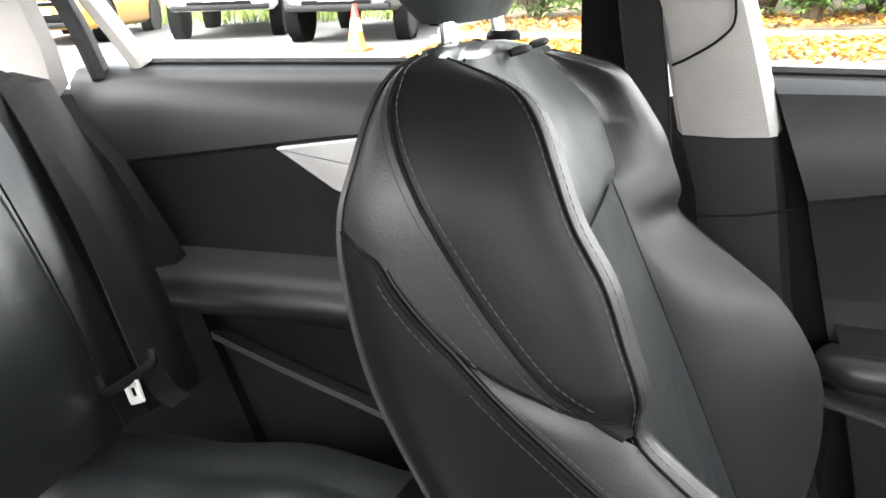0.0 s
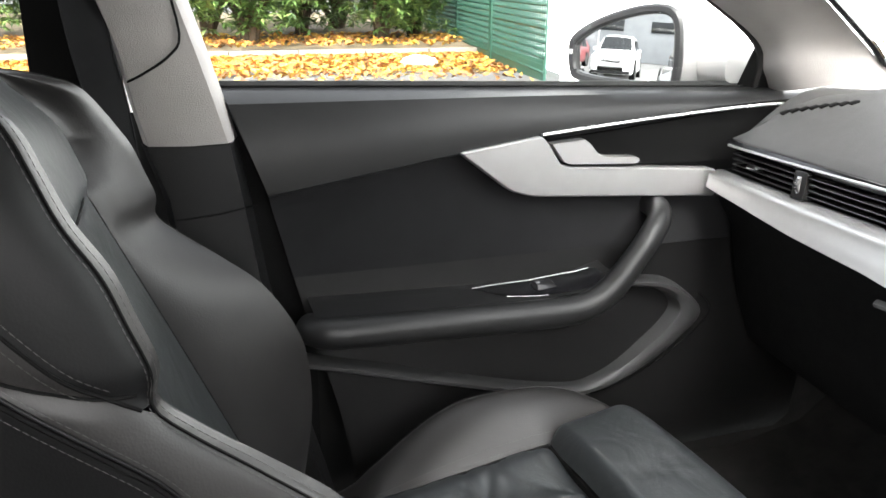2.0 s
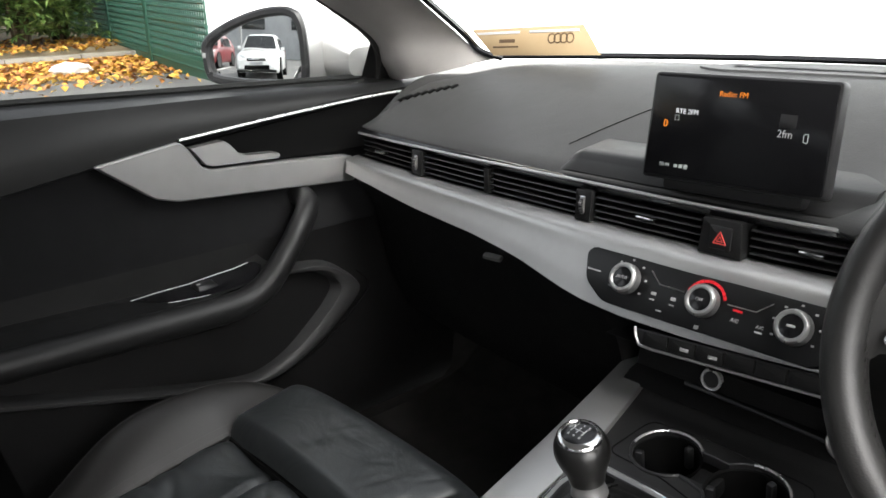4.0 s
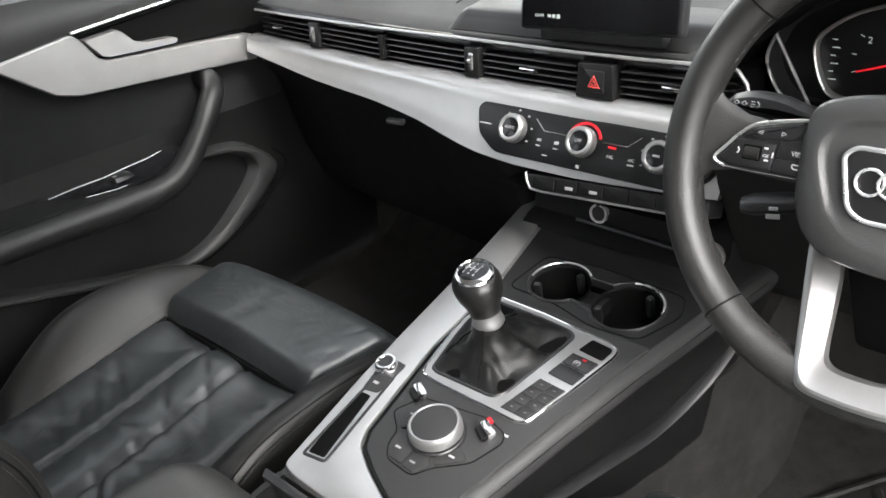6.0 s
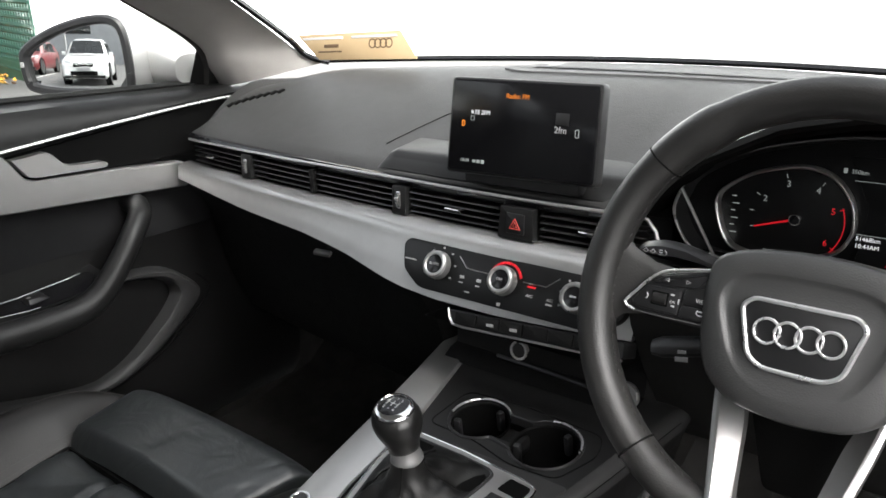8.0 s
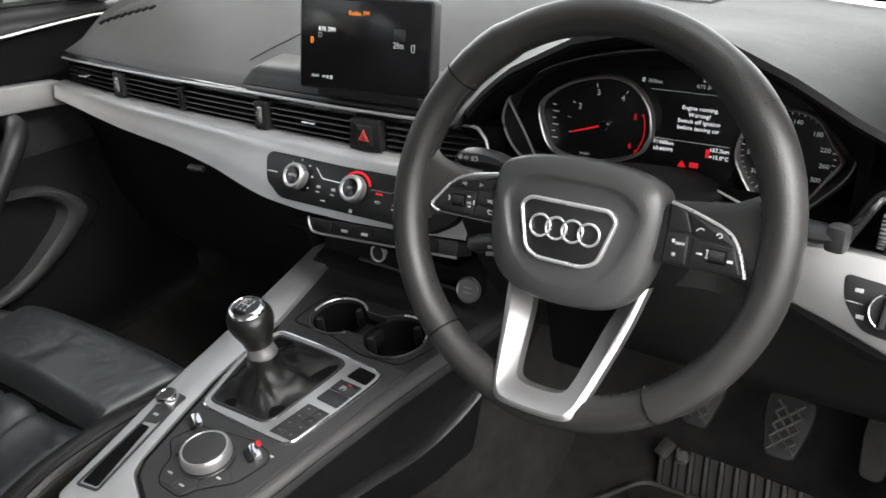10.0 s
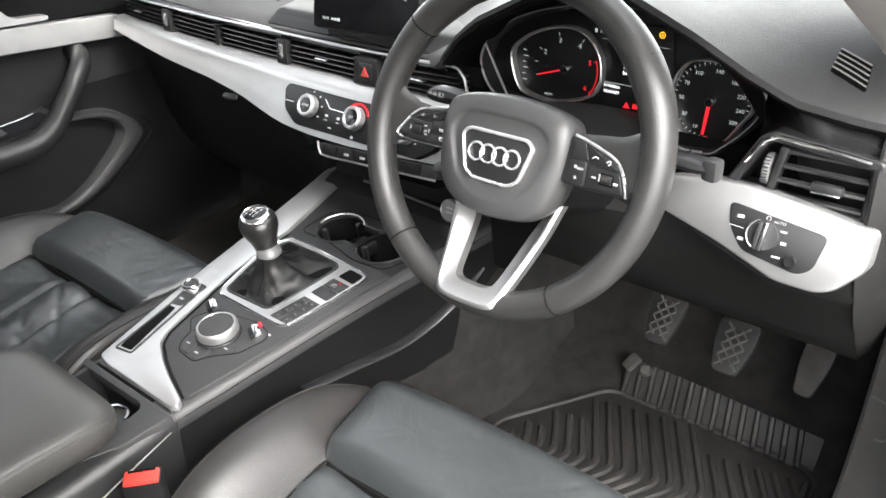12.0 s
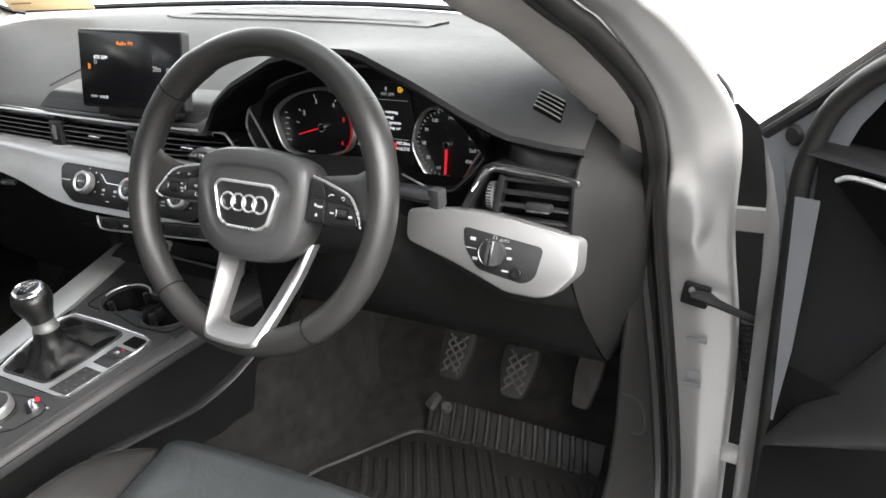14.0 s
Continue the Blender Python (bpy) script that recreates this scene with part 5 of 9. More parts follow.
# side spokes with control pods
for s in (-1, 1):
    rows = []
    for x, y0, y1, h in ((0.060, -0.022, 0.026, -0.016), (0.090, -0.022, 0.030, -0.014), (0.120, -0.020, 0.034, -0.008), (0.138, -0.024, 0.043, -0.004), (0.149, -0.038, 0.056, -0.001), (0.157, -0.056, 0.072, 0.0)):
        ring_pts = []
        if s < 0:
            y1 -= 0.012
        for b in range(14):
            a = math.tau * b / 14
            ring_pts.append(wp(s * x, (y0 + y1) / 2 + (y1 - y0) / 2 * math.cos(a), h - 0.002 + 0.009 * math.sin(a)))
        rows.append(ring_pts)
    part("side_spoke", grid(rows, close_u=True, cap=True), LEATHER_RIM, steering)
    pod_o = [(0.058, 0.0252), (0.085, 0.0206), (0.106, 0.0152), (0.1178, 0.0070), (0.1262, -0.0033), (0.1325, -0.0120), (0.131, -0.0150), (0.1234, -0.0172), (0.103, -0.0172), (0.060, -0.0172)] if s < 0 else [(0.074, 0.0275), (0.0927, 0.0229), (0.1076, 0.0181), (0.120, 0.0134), (0.1273, 0.0076), (0.1338, -0.0030), (0.1392, -0.0185), (0.111, -0.0195), (0.070, -0.0195)]
    pm = WM @ pose(0, 0, 0.003)
    pod = part("control_pod", plate(rounded([(s * x, y) for x, y in pod_o], 0.006), pm, -0.016, 0.0015, 0.0015), SATIN, steering, "black control pod with small buttons")
    if s < 0:
        part("pod_chrome", tube(spline([pm @ Vector((s * x, y, 0.002)) for x, y in [(0.0555, 0.0262), (0.0854, 0.0216), (0.1066, 0.0162), (0.1178, 0.0078), (0.1262, -0.0026), (0.1330, -0.0110), (0.1322, -0.0150), (0.1250, -0.0178)]], 4), 0.0013, 6), BRIGHT, pod)
        part("pod_lower_line", tube(spline([pm @ Vector((s * x, y, 0.0018)) for x, y in [(0.1250, -0.0178), (0.1029, -0.0182), (0.0591, -0.0176)]], 4), 0.0005, 6), SILVER_DK, pod)
        keys = [((-0.1150, 0.0062), (-0.1050, 0.0135), (-0.0850, 0.0190), (-0.0660, 0.0222), (-0.0780, 0.0085), (-0.1000, 0.0060)), ((-0.1180, 0.0040), (-0.0895, 0.0045), (-0.0900, -0.0150), (-0.1225, -0.0150), (-0.1285, -0.0110)), ((-0.0870, 0.0072), (-0.0625, 0.0110), (-0.0625, -0.0045), (-0.0880, -0.0050)), ((-0.0882, -0.0062), (-0.0625, -0.0056), (-0.0620, -0.0158), (-0.0895, -0.0155))]
    else:
        part("pod_chrome", tube(spline([pm @ Vector((s * x, y, 0.002)) for x, y in [(0.0780, 0.0272), (0.0927, 0.0237), (0.1076, 0.0189), (0.1204, 0.0142), (0.1281, 0.0082), (0.1345, -0.0028), (0.1402, -0.0182)]], 4), 0.0015, 6), BRIGHT, pod)
        keys = [((0.0785, 0.0258), (0.0905, 0.0228), (0.0968, 0.0070), (0.0785, 0.0062)), ((0.0922, 0.0224), (0.1076, 0.0174), (0.1200, 0.0128), (0.1268, 0.0072), (0.1285, 0.0030), (0.0990, 0.0060)), ((0.0785, 0.0045), (0.0950, 0.0050), (0.0965, -0.0172), (0.0785, -0.0172)), ((0.0990, 0.0042), (0.1295, 0.0012), (0.1365, -0.0165), (0.1000, -0.0172))]
    for q in keys:
        part("pod_button", plate(rounded(list(q), 0.0022), pm, 0.0, 0.0034, 0.0009), SATIN, pod)
    roller = (-0.1056, -0.0047) if s < 0 else (0.1185, -0.0062)
    part("roller_slot", plate(rounded([(roller[0] - 0.0068, roller[1] - 0.0055), (roller[0] + 0.0068, roller[1] - 0.0055), (roller[0] + 0.0068, roller[1] + 0.0055), (roller[0] - 0.0068, roller[1] + 0.0055)], 0.001), pm, 0.002, 0.0036, 0.0002), DEEP, pod)
    part("scroll_roller", tube([pm @ Vector((roller[0] - 0.0055, roller[1], 0.0020)), pm @ Vector((roller[0] + 0.0055, roller[1], 0.0020))], 0.0046, 14), RUBBER, pod)
    face = pm @ pose(0, 0, 0.0034)
    marks = [(-0.0959, 0.0000, 0.0030, 0.0014), (-0.0945, -0.0085, 0.0030, 0.0014), (-0.0905, -0.0042, 0.0012, 0.0040), (-0.0716, -0.0082, 0.0052, 0.0009), (-0.0716, -0.0112, 0.0052, 0.0009)] if s < 0 else [(0.1054, -0.0067, 0.0044, 0.0014), (0.1108, -0.0030, 0.0020, 0.0012), (0.1112, -0.0085, 0.0022, 0.0012), (0.1110, -0.0058, 0.0012, 0.0040), (0.1279, -0.0080, 0.0044, 0.0022), (0.0848, -0.0010, 0.0022, 0.0026)]
    for q in marks:
        bar(face, *q, KEY_MARK, pod, "button_symbol")
    shapes = [[(-0.1045, 0.0108), (-0.1008, 0.0124), (-0.1008, 0.0092)], [(-0.0836, 0.0118), (-0.0873, 0.0134), (-0.0873, 0.0102)]] if s < 0 else [[(0.0868 + 0.0022 * math.cos(a) * (1 if k % 2 else 0.35), -0.0109 + 0.0022 * math.sin(a) * (1 if k % 2 else 0.35)) for k, a in enumerate([math.tau * k / 12 for k in range(12)])]]
    for q in shapes:
        part("button_symbol", ring(q, face, 0.0, 0.0003, 0.0007, 0.0) if s < 0 else plate(q, face, 0.0, 0.0003, 0.0), KEY_MARK, pod)
    arcs = [[(-0.1165, -0.0022), (-0.1152, -0.0044), (-0.1165, -0.0066)], [(-0.0745, -0.0075), (-0.0755, -0.0095), (-0.0740, -0.0112)]] if s < 0 else [[(0.1000, 0.0096), (0.1020, 0.0116), (0.1040, 0.0118), (0.1060, 0.0110)], [(0.1150, 0.0090), (0.1165, 0.0108), (0.1185, 0.0106), (0.1190, 0.0084), (0.1170, 0.0074)]]
    for q in arcs:
        part("button_symbol", tube(spline([face @ Vector((x, y, 0.0002)) for x, y in q], 4), 0.0005, 5), KEY_MARK, pod)
    words("VIEW" if s < 0 else "NAV", pm @ pose(-0.0722 if s < 0 else 0.0902, -0.0008 if s < 0 else -0.0022, 0.0037), 0.0046 if s < 0 else 0.0036, KEY_MARK, pod)
    if s < 0:
        words("OK", pm @ pose(-0.0950, -0.0055, 0.0037), 0.0032, KEY_MARK, pod)

# silver lower spoke: an open V, dished towards its inner edge
for s in (-1, 1):
    outer_e = spline([(0.063, -0.047, -0.030), (0.057, -0.080, -0.019), (0.050, -0.110, -0.006), (0.043, -0.138, 0.008), (0.0385, -0.153, 0.016), (0.029, -0.1610, 0.0205), (0.0, -0.1630, 0.021)], 5)
    inner_e = spline([(0.042, -0.062, -0.038), (0.0350, -0.084, -0.028), (0.0300, -0.110, -0.013), (0.0255, -0.132, 0.001), (0.0220, -0.1400, 0.007), (0.014, -0.1435, 0.010), (0.0, -0.1440, 0.011)], 5)
    rows = []
    for p, q in zip(outer_e, inner_e):
        ridge = p.lerp(q, 0.28) + Vector((0, 0, 0.005))
        rows.append([wp(s * v.x, v.y, v.z) for v in (p + Vector((0.001, 0, -0.010)), p, p.lerp(ridge, 0.6) + Vector((0, 0, 0.001)), ridge, ridge.lerp(q, 0.35) + Vector((0, 0, -0.002)), q, q + Vector((0, 0, -0.012)))])
    part("lower_spoke", grid(rows), SILVER_SAT, steering, "satin silver V-shaped lower spoke")
# added black sheet: the shade seen through the open V
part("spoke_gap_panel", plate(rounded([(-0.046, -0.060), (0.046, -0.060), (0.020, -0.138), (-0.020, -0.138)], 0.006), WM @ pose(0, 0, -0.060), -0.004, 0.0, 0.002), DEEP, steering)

# steering column shroud and stalks
column = thing("steering_column", "black steering column shroud with stalks", "steering column")
rows = []
for z, w, h in ((-0.045, 0.046, 0.045), (-0.09, 0.058, 0.056), (-0.16, 0.064, 0.060), (-0.26, 0.066, 0.062)):
    rows.append([wp(w * (abs(math.cos(a)) ** 0.6) * math.copysign(1, math.cos(a)), -0.010 + h * (abs(math.sin(a)) ** 0.6) * math.copysign(1, math.sin(a)), z) for a in [math.tau * k / 24 for k in range(24)]])
part("column_shroud", grid(rows, close_u=True, cap=True), HARD, column)


def stalk(name, p0, p1, w0, w1, label):
    """A flattened lever with a squared tip."""
    pts = [Vector(p0).lerp(Vector(p1), k / 8) for k in range(9)]
    rs = [w0 + (w1 - w0) * min(k / 5, 1) for k in range(8)] + [w1 * 0.7]
    return part(name, tube(pts, rs, 12, flat=0.55), SATIN, column, label)


lever = spline([(-0.1665, 0.0248, 0), (-0.1650, 0.0318, 0), (-0.1595, 0.0372, 0), (-0.1500, 0.0402, 0), (-0.1380, 0.0415, 0), (-0.1180, 0.0400, 0), (-0.1000, 0.0352, 0), (-0.0700, 0.0270, 0), (-0.0700, 0.0120, 0), (-0.1000, 0.0180, 0), (-0.1250, 0.0205, 0), (-0.1480, 0.0200, 0), (-0.1600, 0.0212, 0)], 3, closed=True)
lever = [(p.x, p.y) for p in lever]
st = part("indicator_stalk", grid([[wp(x + sx, y, z) for x, y in inset(lever, d)] for d, z, sx in ((0.004, -0.088, 0.0), (0.001, -0.085, 0.0), (0.0, -0.080, 0.0), (0.0006, -0.076, 0.0), (0.0062, -0.0675, 0.0), (0.0075, -0.0672, 0.0))], close_u=True, cap=True), SATIN, column, "broad black indicator stalk with a bevelled edge")
sm = WM @ pose(0, 0, -0.0670)
for x in (-0.1545, -0.1480):
    part("arrow_symbol", ring([(x - 0.0026, 0.0296), (x, 0.0318), (x + 0.0026, 0.0296), (x, 0.0274)], sm, 0.0, 0.0004, 0.0007, 0.0), KEY_MARK, st)
for d in (-0.002, 0.0, 0.002):
    bar(sm, -0.1408, 0.0296 + d, 0.0034, 0.0007, KEY_MARK, st, "lamp_symbol", 0.0004)
part("lamp_symbol", tube(spline([sm @ Vector((x, y, 0.0004)) for x, y in ((-0.1375, 0.0322), (-0.1352, 0.0296), (-0.1375, 0.0270))], 4), 0.0004, 5), KEY_MARK, st)
st = stalk("cruise_stalk", (0.300, 0.100, 0.800), (0.230, 0.080, 0.788), 0.012, 0.015, "black cruise control stalk")
bar(axes((0.262, 0.067, 0.790), (1, 0.15, 0.1), (0, 0.25, 1)), 0, 0, 0.011, 0.004, MARK, st, "speed_symbol", 0.001)
bar(axes((0.262, 0.067, 0.797), (1, 0.15, 0.1), (0, 0.25, 1)), 0, 0, 0.007, 0.003, MARK, st, "speed_symbol", 0.001)
stalk("wiper_stalk", (0.455, 0.105, 0.862), (0.556, 0.085, 0.866), 0.011, 0.014, "black wiper stalk with a grey tip")
part("stalk_tip", box(pose(0.556, 0.083, 0.866, 0, 0, -12), 0.016, 0.016, 0.022, 0.005), CONSOLE, column)


# ---- centre console ----
SL = 0.13


def cz(y):
    return 0.6115 + SL * y


CO = axes((0, 0, 0.6115), (1, 0, 0), (0, 1, SL))      # x right, y forward along the slope, z out of it
CS = math.sqrt(1 + SL ** 2)


def cxy(pts):
    return [(x, y * CS) for x, y in pts]


console = thing("centre_console", "black centre console with silver rail and cup holders", "centre console")
left = [(-0.46, -0.074), (-0.25, -0.056), (-0.12, -0.078), (0.05, -0.101), (0.15, -0.117), (0.26, -0.134)]
right = [(-0.46, 0.108), (-0.25, 0.114), (-0.15, 0.131), (-0.06, 0.146), (0.03, 0.163), (0.11, 0.181), (0.24, 0.208)]
rows, sides = [], []
for i in range(31):
    y = -0.252 + 0.525 * i / 30
    l, r = lerp(y, left), lerp(y, right)
    z = cz(y)
    row = [(l + 0.006, y, 0.30), (l - 0.004, y, z - 0.06), (l, y, z - 0.012), (l + 0.005, y, z - 0.003)]
    row += [(l + (r - l) * k / 6, y, z - 0.002) for k in range(1, 6)]
    row += [(r - 0.014, y, z - 0.002), (r - 0.006, y, z - 0.004), (r - 0.001, y, z - 0.010), (r, y, z - 0.017), (r - 0.002, y, z - 0.026)]
    rows.append(row)
    sides.append([(r - 0.002, y, z - 0.026), (r - 0.005, y, z - 0.028), (r - 0.006, y, z - 0.032), (r - 0.016, y, z - 0.06), (r - 0.03, y, z - 0.12), (r - 0.033, y, 0.30)])
body = grid(rows)
gone = [f for f in body.faces if 0.052 < f.calc_center_median().y < 0.166 and abs(f.calc_center_median().z - cz(f.calc_center_median().y) + 0.002) < 0.0006]
bmesh.ops.delete(body, geom=gone, context="FACES")
part("console_body", body, CONSOLE, console, "soft black console body")
# blacker plastic than the top: the side's shadow is put into its colour
part("console_side", grid(sides), HARD, console, "dark plastic side under the padded edge, blackened further for its shade")
for y0, d, m_ in ((-0.25, 0.0002, SEAM), (-0.25, -0.0045, THREAD_RIM)):
    part("stitched_edge", tube([(lerp(y, right) - 0.0010 + d * 0.1, y, cz(y) - 0.0125 + d) for y in [y0 + 0.03 * i for i in range(17)]], 0.0009, 5), m_, console)


def in_cup(x, y, grow=0.0):
    return math.hypot(x - 0.014, y - 0.113) < 0.0355 + grow or math.hypot(x - 0.103, y - 0.110) < 0.0395 + grow or (0.03 < x < 0.085 and abs(y - 0.114) < 0.019 + grow)


deck = bmesh.new()
NX, NY = 110, 44
vs = {}
for j in range(NY + 1):
    y = 0.040 + 0.134 * j / NY
    l, r = lerp(y, left) + 0.004, lerp(y, right) - 0.013
    for i in range(NX + 1):
        x = l + (r - l) * i / NX
        vs[i, j] = deck.verts.new((x, y, cz(y) - 0.0016))
for j in range(NY):
    for i in range(NX):
        c = (vs[i, j].co + vs[i + 1, j + 1].co) / 2
        if not in_cup(c.x, c.y):
            deck.faces.new((vs[i, j], vs[i + 1, j], vs[i + 1, j + 1], vs[i, j + 1]))
bmesh.ops.delete(deck, geom=[v for v in deck.verts if not v.link_faces], context="VERTS")
part("cup_deck", deck, DECK, console)
# carpet on the side of the tunnel below the console
rows = []
for k in range(20):
    y = -0.26 + 0.76 * k / 19
    yy = min(y, 0.24)
    x = lerp(yy, right) - 0.036 + 0.016 * min(max((y - 0.2) / 0.08, 0), 1)
    zt = cz(yy) - 0.135 + 0.06 * min(max((y - 0.24) / 0.08, 0), 1)
    rows.append([(x + 0.022, y, 0.285), (x + 0.010, y, 0.300), (x + 0.006, y, 0.33), (x + 0.005, y, (0.33 + zt) / 2), (x + 0.004, y, zt), (x - 0.012, y, zt + 0.004)])
tagged(obj("tunnel_carpet", grid(rows), CARPET), "dark brown-black carpet on the tunnel side", "carpet", kind="structure")
# rear part under the armrest
rows = []
for y, z in ((-0.252, 0.578), (-0.258, 0.577), (-0.30, 0.570), (-0.40, 0.562), (-0.62, 0.556), (-0.75, 0.556)):
    l, r = lerp(y, left), lerp(y, right)
    dip = z - 0.10 if -0.39 < y < -0.253 else z - 0.001
    rows.append([(l, y, 0.30), (l, y, z - 0.012), (l + 0.005, y, z), (l + 0.012, y, z), (l + 0.014, y, dip), (r - 0.040, y, dip), (r - 0.038, y, z), (r - 0.014, y, z), (r - 0.004, y, z - 0.006), (r, y, z - 0.016), (r - 0.004, y, z - 0.06), (r - 0.012, y, 0.30)])
part("console_rear", grid(rows), SOFT, console)
part("rear_seam", tube([(0.1125, -0.262, cz(-0.26) - 0.020), (0.1115, -0.35, 0.530), (0.109, -0.46, 0.510)], 0.0012, 5), THREAD, console)
# bottle opener ring in the well before the armrest
part("tray_rim", plate(rounded([(-0.066, -0.2585), (0.114, -0.2585), (0.104, -0.315), (0.080, -0.365), (0.069, -0.365), (0.0745, -0.315), (0.0725, -0.274), (0.064, -0.2675), (-0.060, -0.2685)], 0.004), CO, -0.014, 0.0012, 0.002), CONSOLE, console, "dark rim of the storage tray")
part("tray_chrome", tube([(0.038 + 0.018 * math.cos(radians(a)), -0.289 + 0.018 * math.sin(radians(a)), 0.560) for a in range(20, 190, 10)], 0.0028, 6), CHROME, console)
part("tray_disc", lathe([(0.0, 0.0), (0.018, 0.0), (0.018, -0.006)], pose(0.038, -0.289, 0.557), 24), CONSOLE, console)

# silver rail: along the passenger side, widening to a band at the back
rail = [(-0.136, 0.285), (-0.113, 0.15), (-0.097, 0.05), (-0.084, -0.05), (-0.073, -0.125), (-0.050, -0.246), (-0.030, -0.2505), (0.104, -0.2515), (0.1105, -0.246), (0.107, -0.238), (0.060, -0.221), (0.028, -0.207), (-0.002, -0.190), (-0.012, -0.172), (-0.027, -0.100), (-0.037, -0.050), (-0.043, 0.02), (-0.047, 0.07), (-0.066, 0.16), (-0.096, 0.285)]
part("silver_rail", plate(rounded(cxy(rail), 0.007), CO, -0.006, 0.005, 0.003), SILVER, console, "satin silver rail along the console")
part("card_slot", plate(rounded(cxy([(-0.057, -0.139), (-0.041, -0.138), (-0.020, -0.220), (-0.040, -0.223)]), 0.003), CO, 0.002, 0.0056, 0.0006), DEEP, console)
part("slot_rim", ring(rounded(cxy([(-0.061, -0.104), (-0.038, -0.104), (-0.014, -0.224), (-0.044, -0.229)]), 0.005), CO, 0.003, 0.0060, 0.0034, 0.0006), SATIN, console)
part("knob_base", plate(rounded(cxy([(-0.070, -0.086), (-0.040, -0.086), (-0.037, -0.132), (-0.057, -0.136)]), 0.005), CO, 0.002, 0.0058, 0.0008), CONSOLE, console)
part("volume_knob", lathe([(0.0125, 0.0), (0.0120, 0.008), (0.0108, 0.0105), (0.0088, 0.0105), (0.0080, 0.0090), (0.0, 0.0090)], CO @ pose(-0.0555, -0.100 * CS, 0.005), 28), CHROME, console, "small chrome volume knob")
part("knob_cap", lathe([(0.0, 0.0091), (0.0078, 0.0091), (0.0078, 0.0098), (0.0, 0.0100)], CO @ pose(-0.0555, -0.100 * CS, 0.005), 24), SATIN, console)
bar(CO @ pose(0, 0, 0.0059), -0.050, -0.122 * CS, 0.007, 0.0035, MARK, console, "knob_symbol")

# control field with the rotary controller
field = [(-0.039, 0.060), (-0.039, 0.02), (-0.033, -0.050), (-0.023, -0.100), (-0.008, -0.171), (0.002, -0.187), (0.031, -0.2035), (0.062, -0.217), (0.100, -0.231), (0.106, -0.228), (0.122, -0.146), (0.136, -0.060), (0.150, 0.020), (0.158, 0.062)]
part("control_field", plate(rounded(cxy(field), 0.006), CO, -0.004, 0.0012, 0.001), CONSOLE, console, "grey-black control field")
part("field_groove", tube([CO @ Vector((x, y * CS, 0.0012)) for x, y in [(-0.041, 0.060), (-0.041, 0.02), (-0.035, -0.050), (-0.025, -0.100), (-0.010, -0.171), (0.001, -0.1885), (0.031, -0.2055), (0.062, -0.219), (0.104, -0.2335)]], 0.0013, 5), SEAM, console)
RM = CO @ pose(0.050, -0.139 * CS, 0.0012)
hexa = [(-0.046, 0.030), (-0.060, 0.000), (-0.037, -0.017), (-0.034, -0.033), (-0.022, -0.047), (0.013, -0.050), (0.022, -0.034), (0.050, -0.010), (0.060, 0.024), (0.054, 0.035), (0.028, 0.042)]
hexo = rounded(cxy(hexa), 0.007)
part("controller_panel", plate(inset(hexo, 0.001), RM, -0.002, 0.0006, 0.0004), CONSOLE, console)
part("panel_groove", ring(hexo, RM, -0.001, 0.0009, 0.0012, 0.0003), SEAM, console)
for shape, (sx, sy) in (([(-0.043, 0.024), (-0.054, 0.001), (-0.035, -0.0135), (-0.020, 0.0)], (-0.037, 0.006)), ([(-0.0325, -0.019), (-0.0305, -0.0325), (-0.021, -0.044), (-0.005, -0.0455), (-0.006, -0.020), (-0.020, -0.012)], (-0.020, -0.032)), ([(-0.003, -0.0456), (0.0115, -0.047), (0.0195, -0.0325), (0.012, -0.022), (-0.004, -0.022)], (0.004, -0.038)), ([(0.023, -0.030), (0.046, -0.0105), (0.032, 0.0), (0.016, -0.020)], (0.031, -0.014))):
    bt = part("menu_button", plate(rounded(cxy(shape), 0.003), RM, 0.0, 0.0022, 0.0010), CONSOLE, console)
    bar(RM @ pose(0, 0, 0.0022), sx, sy * CS, 0.0065, 0.0022, MARK, bt, "button_symbol")
part("controller_skirt", lathe([(0.0285, 0.0), (0.0285, 0.003), (0.0275, 0.004), (0.0, 0.004)], RM, 40), SATIN, console)
ctrl = part("rotary_controller", lathe([(0.0250, 0.004), (0.0262, 0.0055), (0.0262, 0.0125), (0.0255, 0.0155), (0.0240, 0.0170), (0.0226, 0.0170), (0.0219, 0.0158), (0.0, 0.0160)], RM, 44), SILVER, console, "round silver-edged rotary controller")
part("controller_top", lathe([(0.0, 0.0160), (0.0218, 0.0160), (0.0218, 0.0166), (0.020, 0.0172), (0.0, 0.0170)], RM, 40), CONSOLE, ctrl)
for x, y in ((0.000, -0.1075), (0.091, -0.112)):
    tg = part("toggle_switch", box(CO @ pose(x, y * CS, 0.006, 0, 0, -28), 0.021, 0.0095, 0.009, 0.0032), CHROME, console, "small chrome toggle")
    part("toggle_pad", box(CO @ pose(x - 0.004, y * CS - 0.006, 0.0045, 0, 0, -28), 0.018, 0.006, 0.005, 0.0018), HARD, tg)
part("toggle_lamp", box(CO @ pose(0.0835, -0.1005 * CS, 0.004, 0, 0, -28), 0.007, 0.0045, 0.003, 0.0008), GLOW_RED, console)
for q in ((0.104, -0.106), (0.090, -0.124)):
    bar(CO @ pose(0, 0, 0.0014), q[0], q[1] * CS, 0.010, 0.0026, MARK, console)

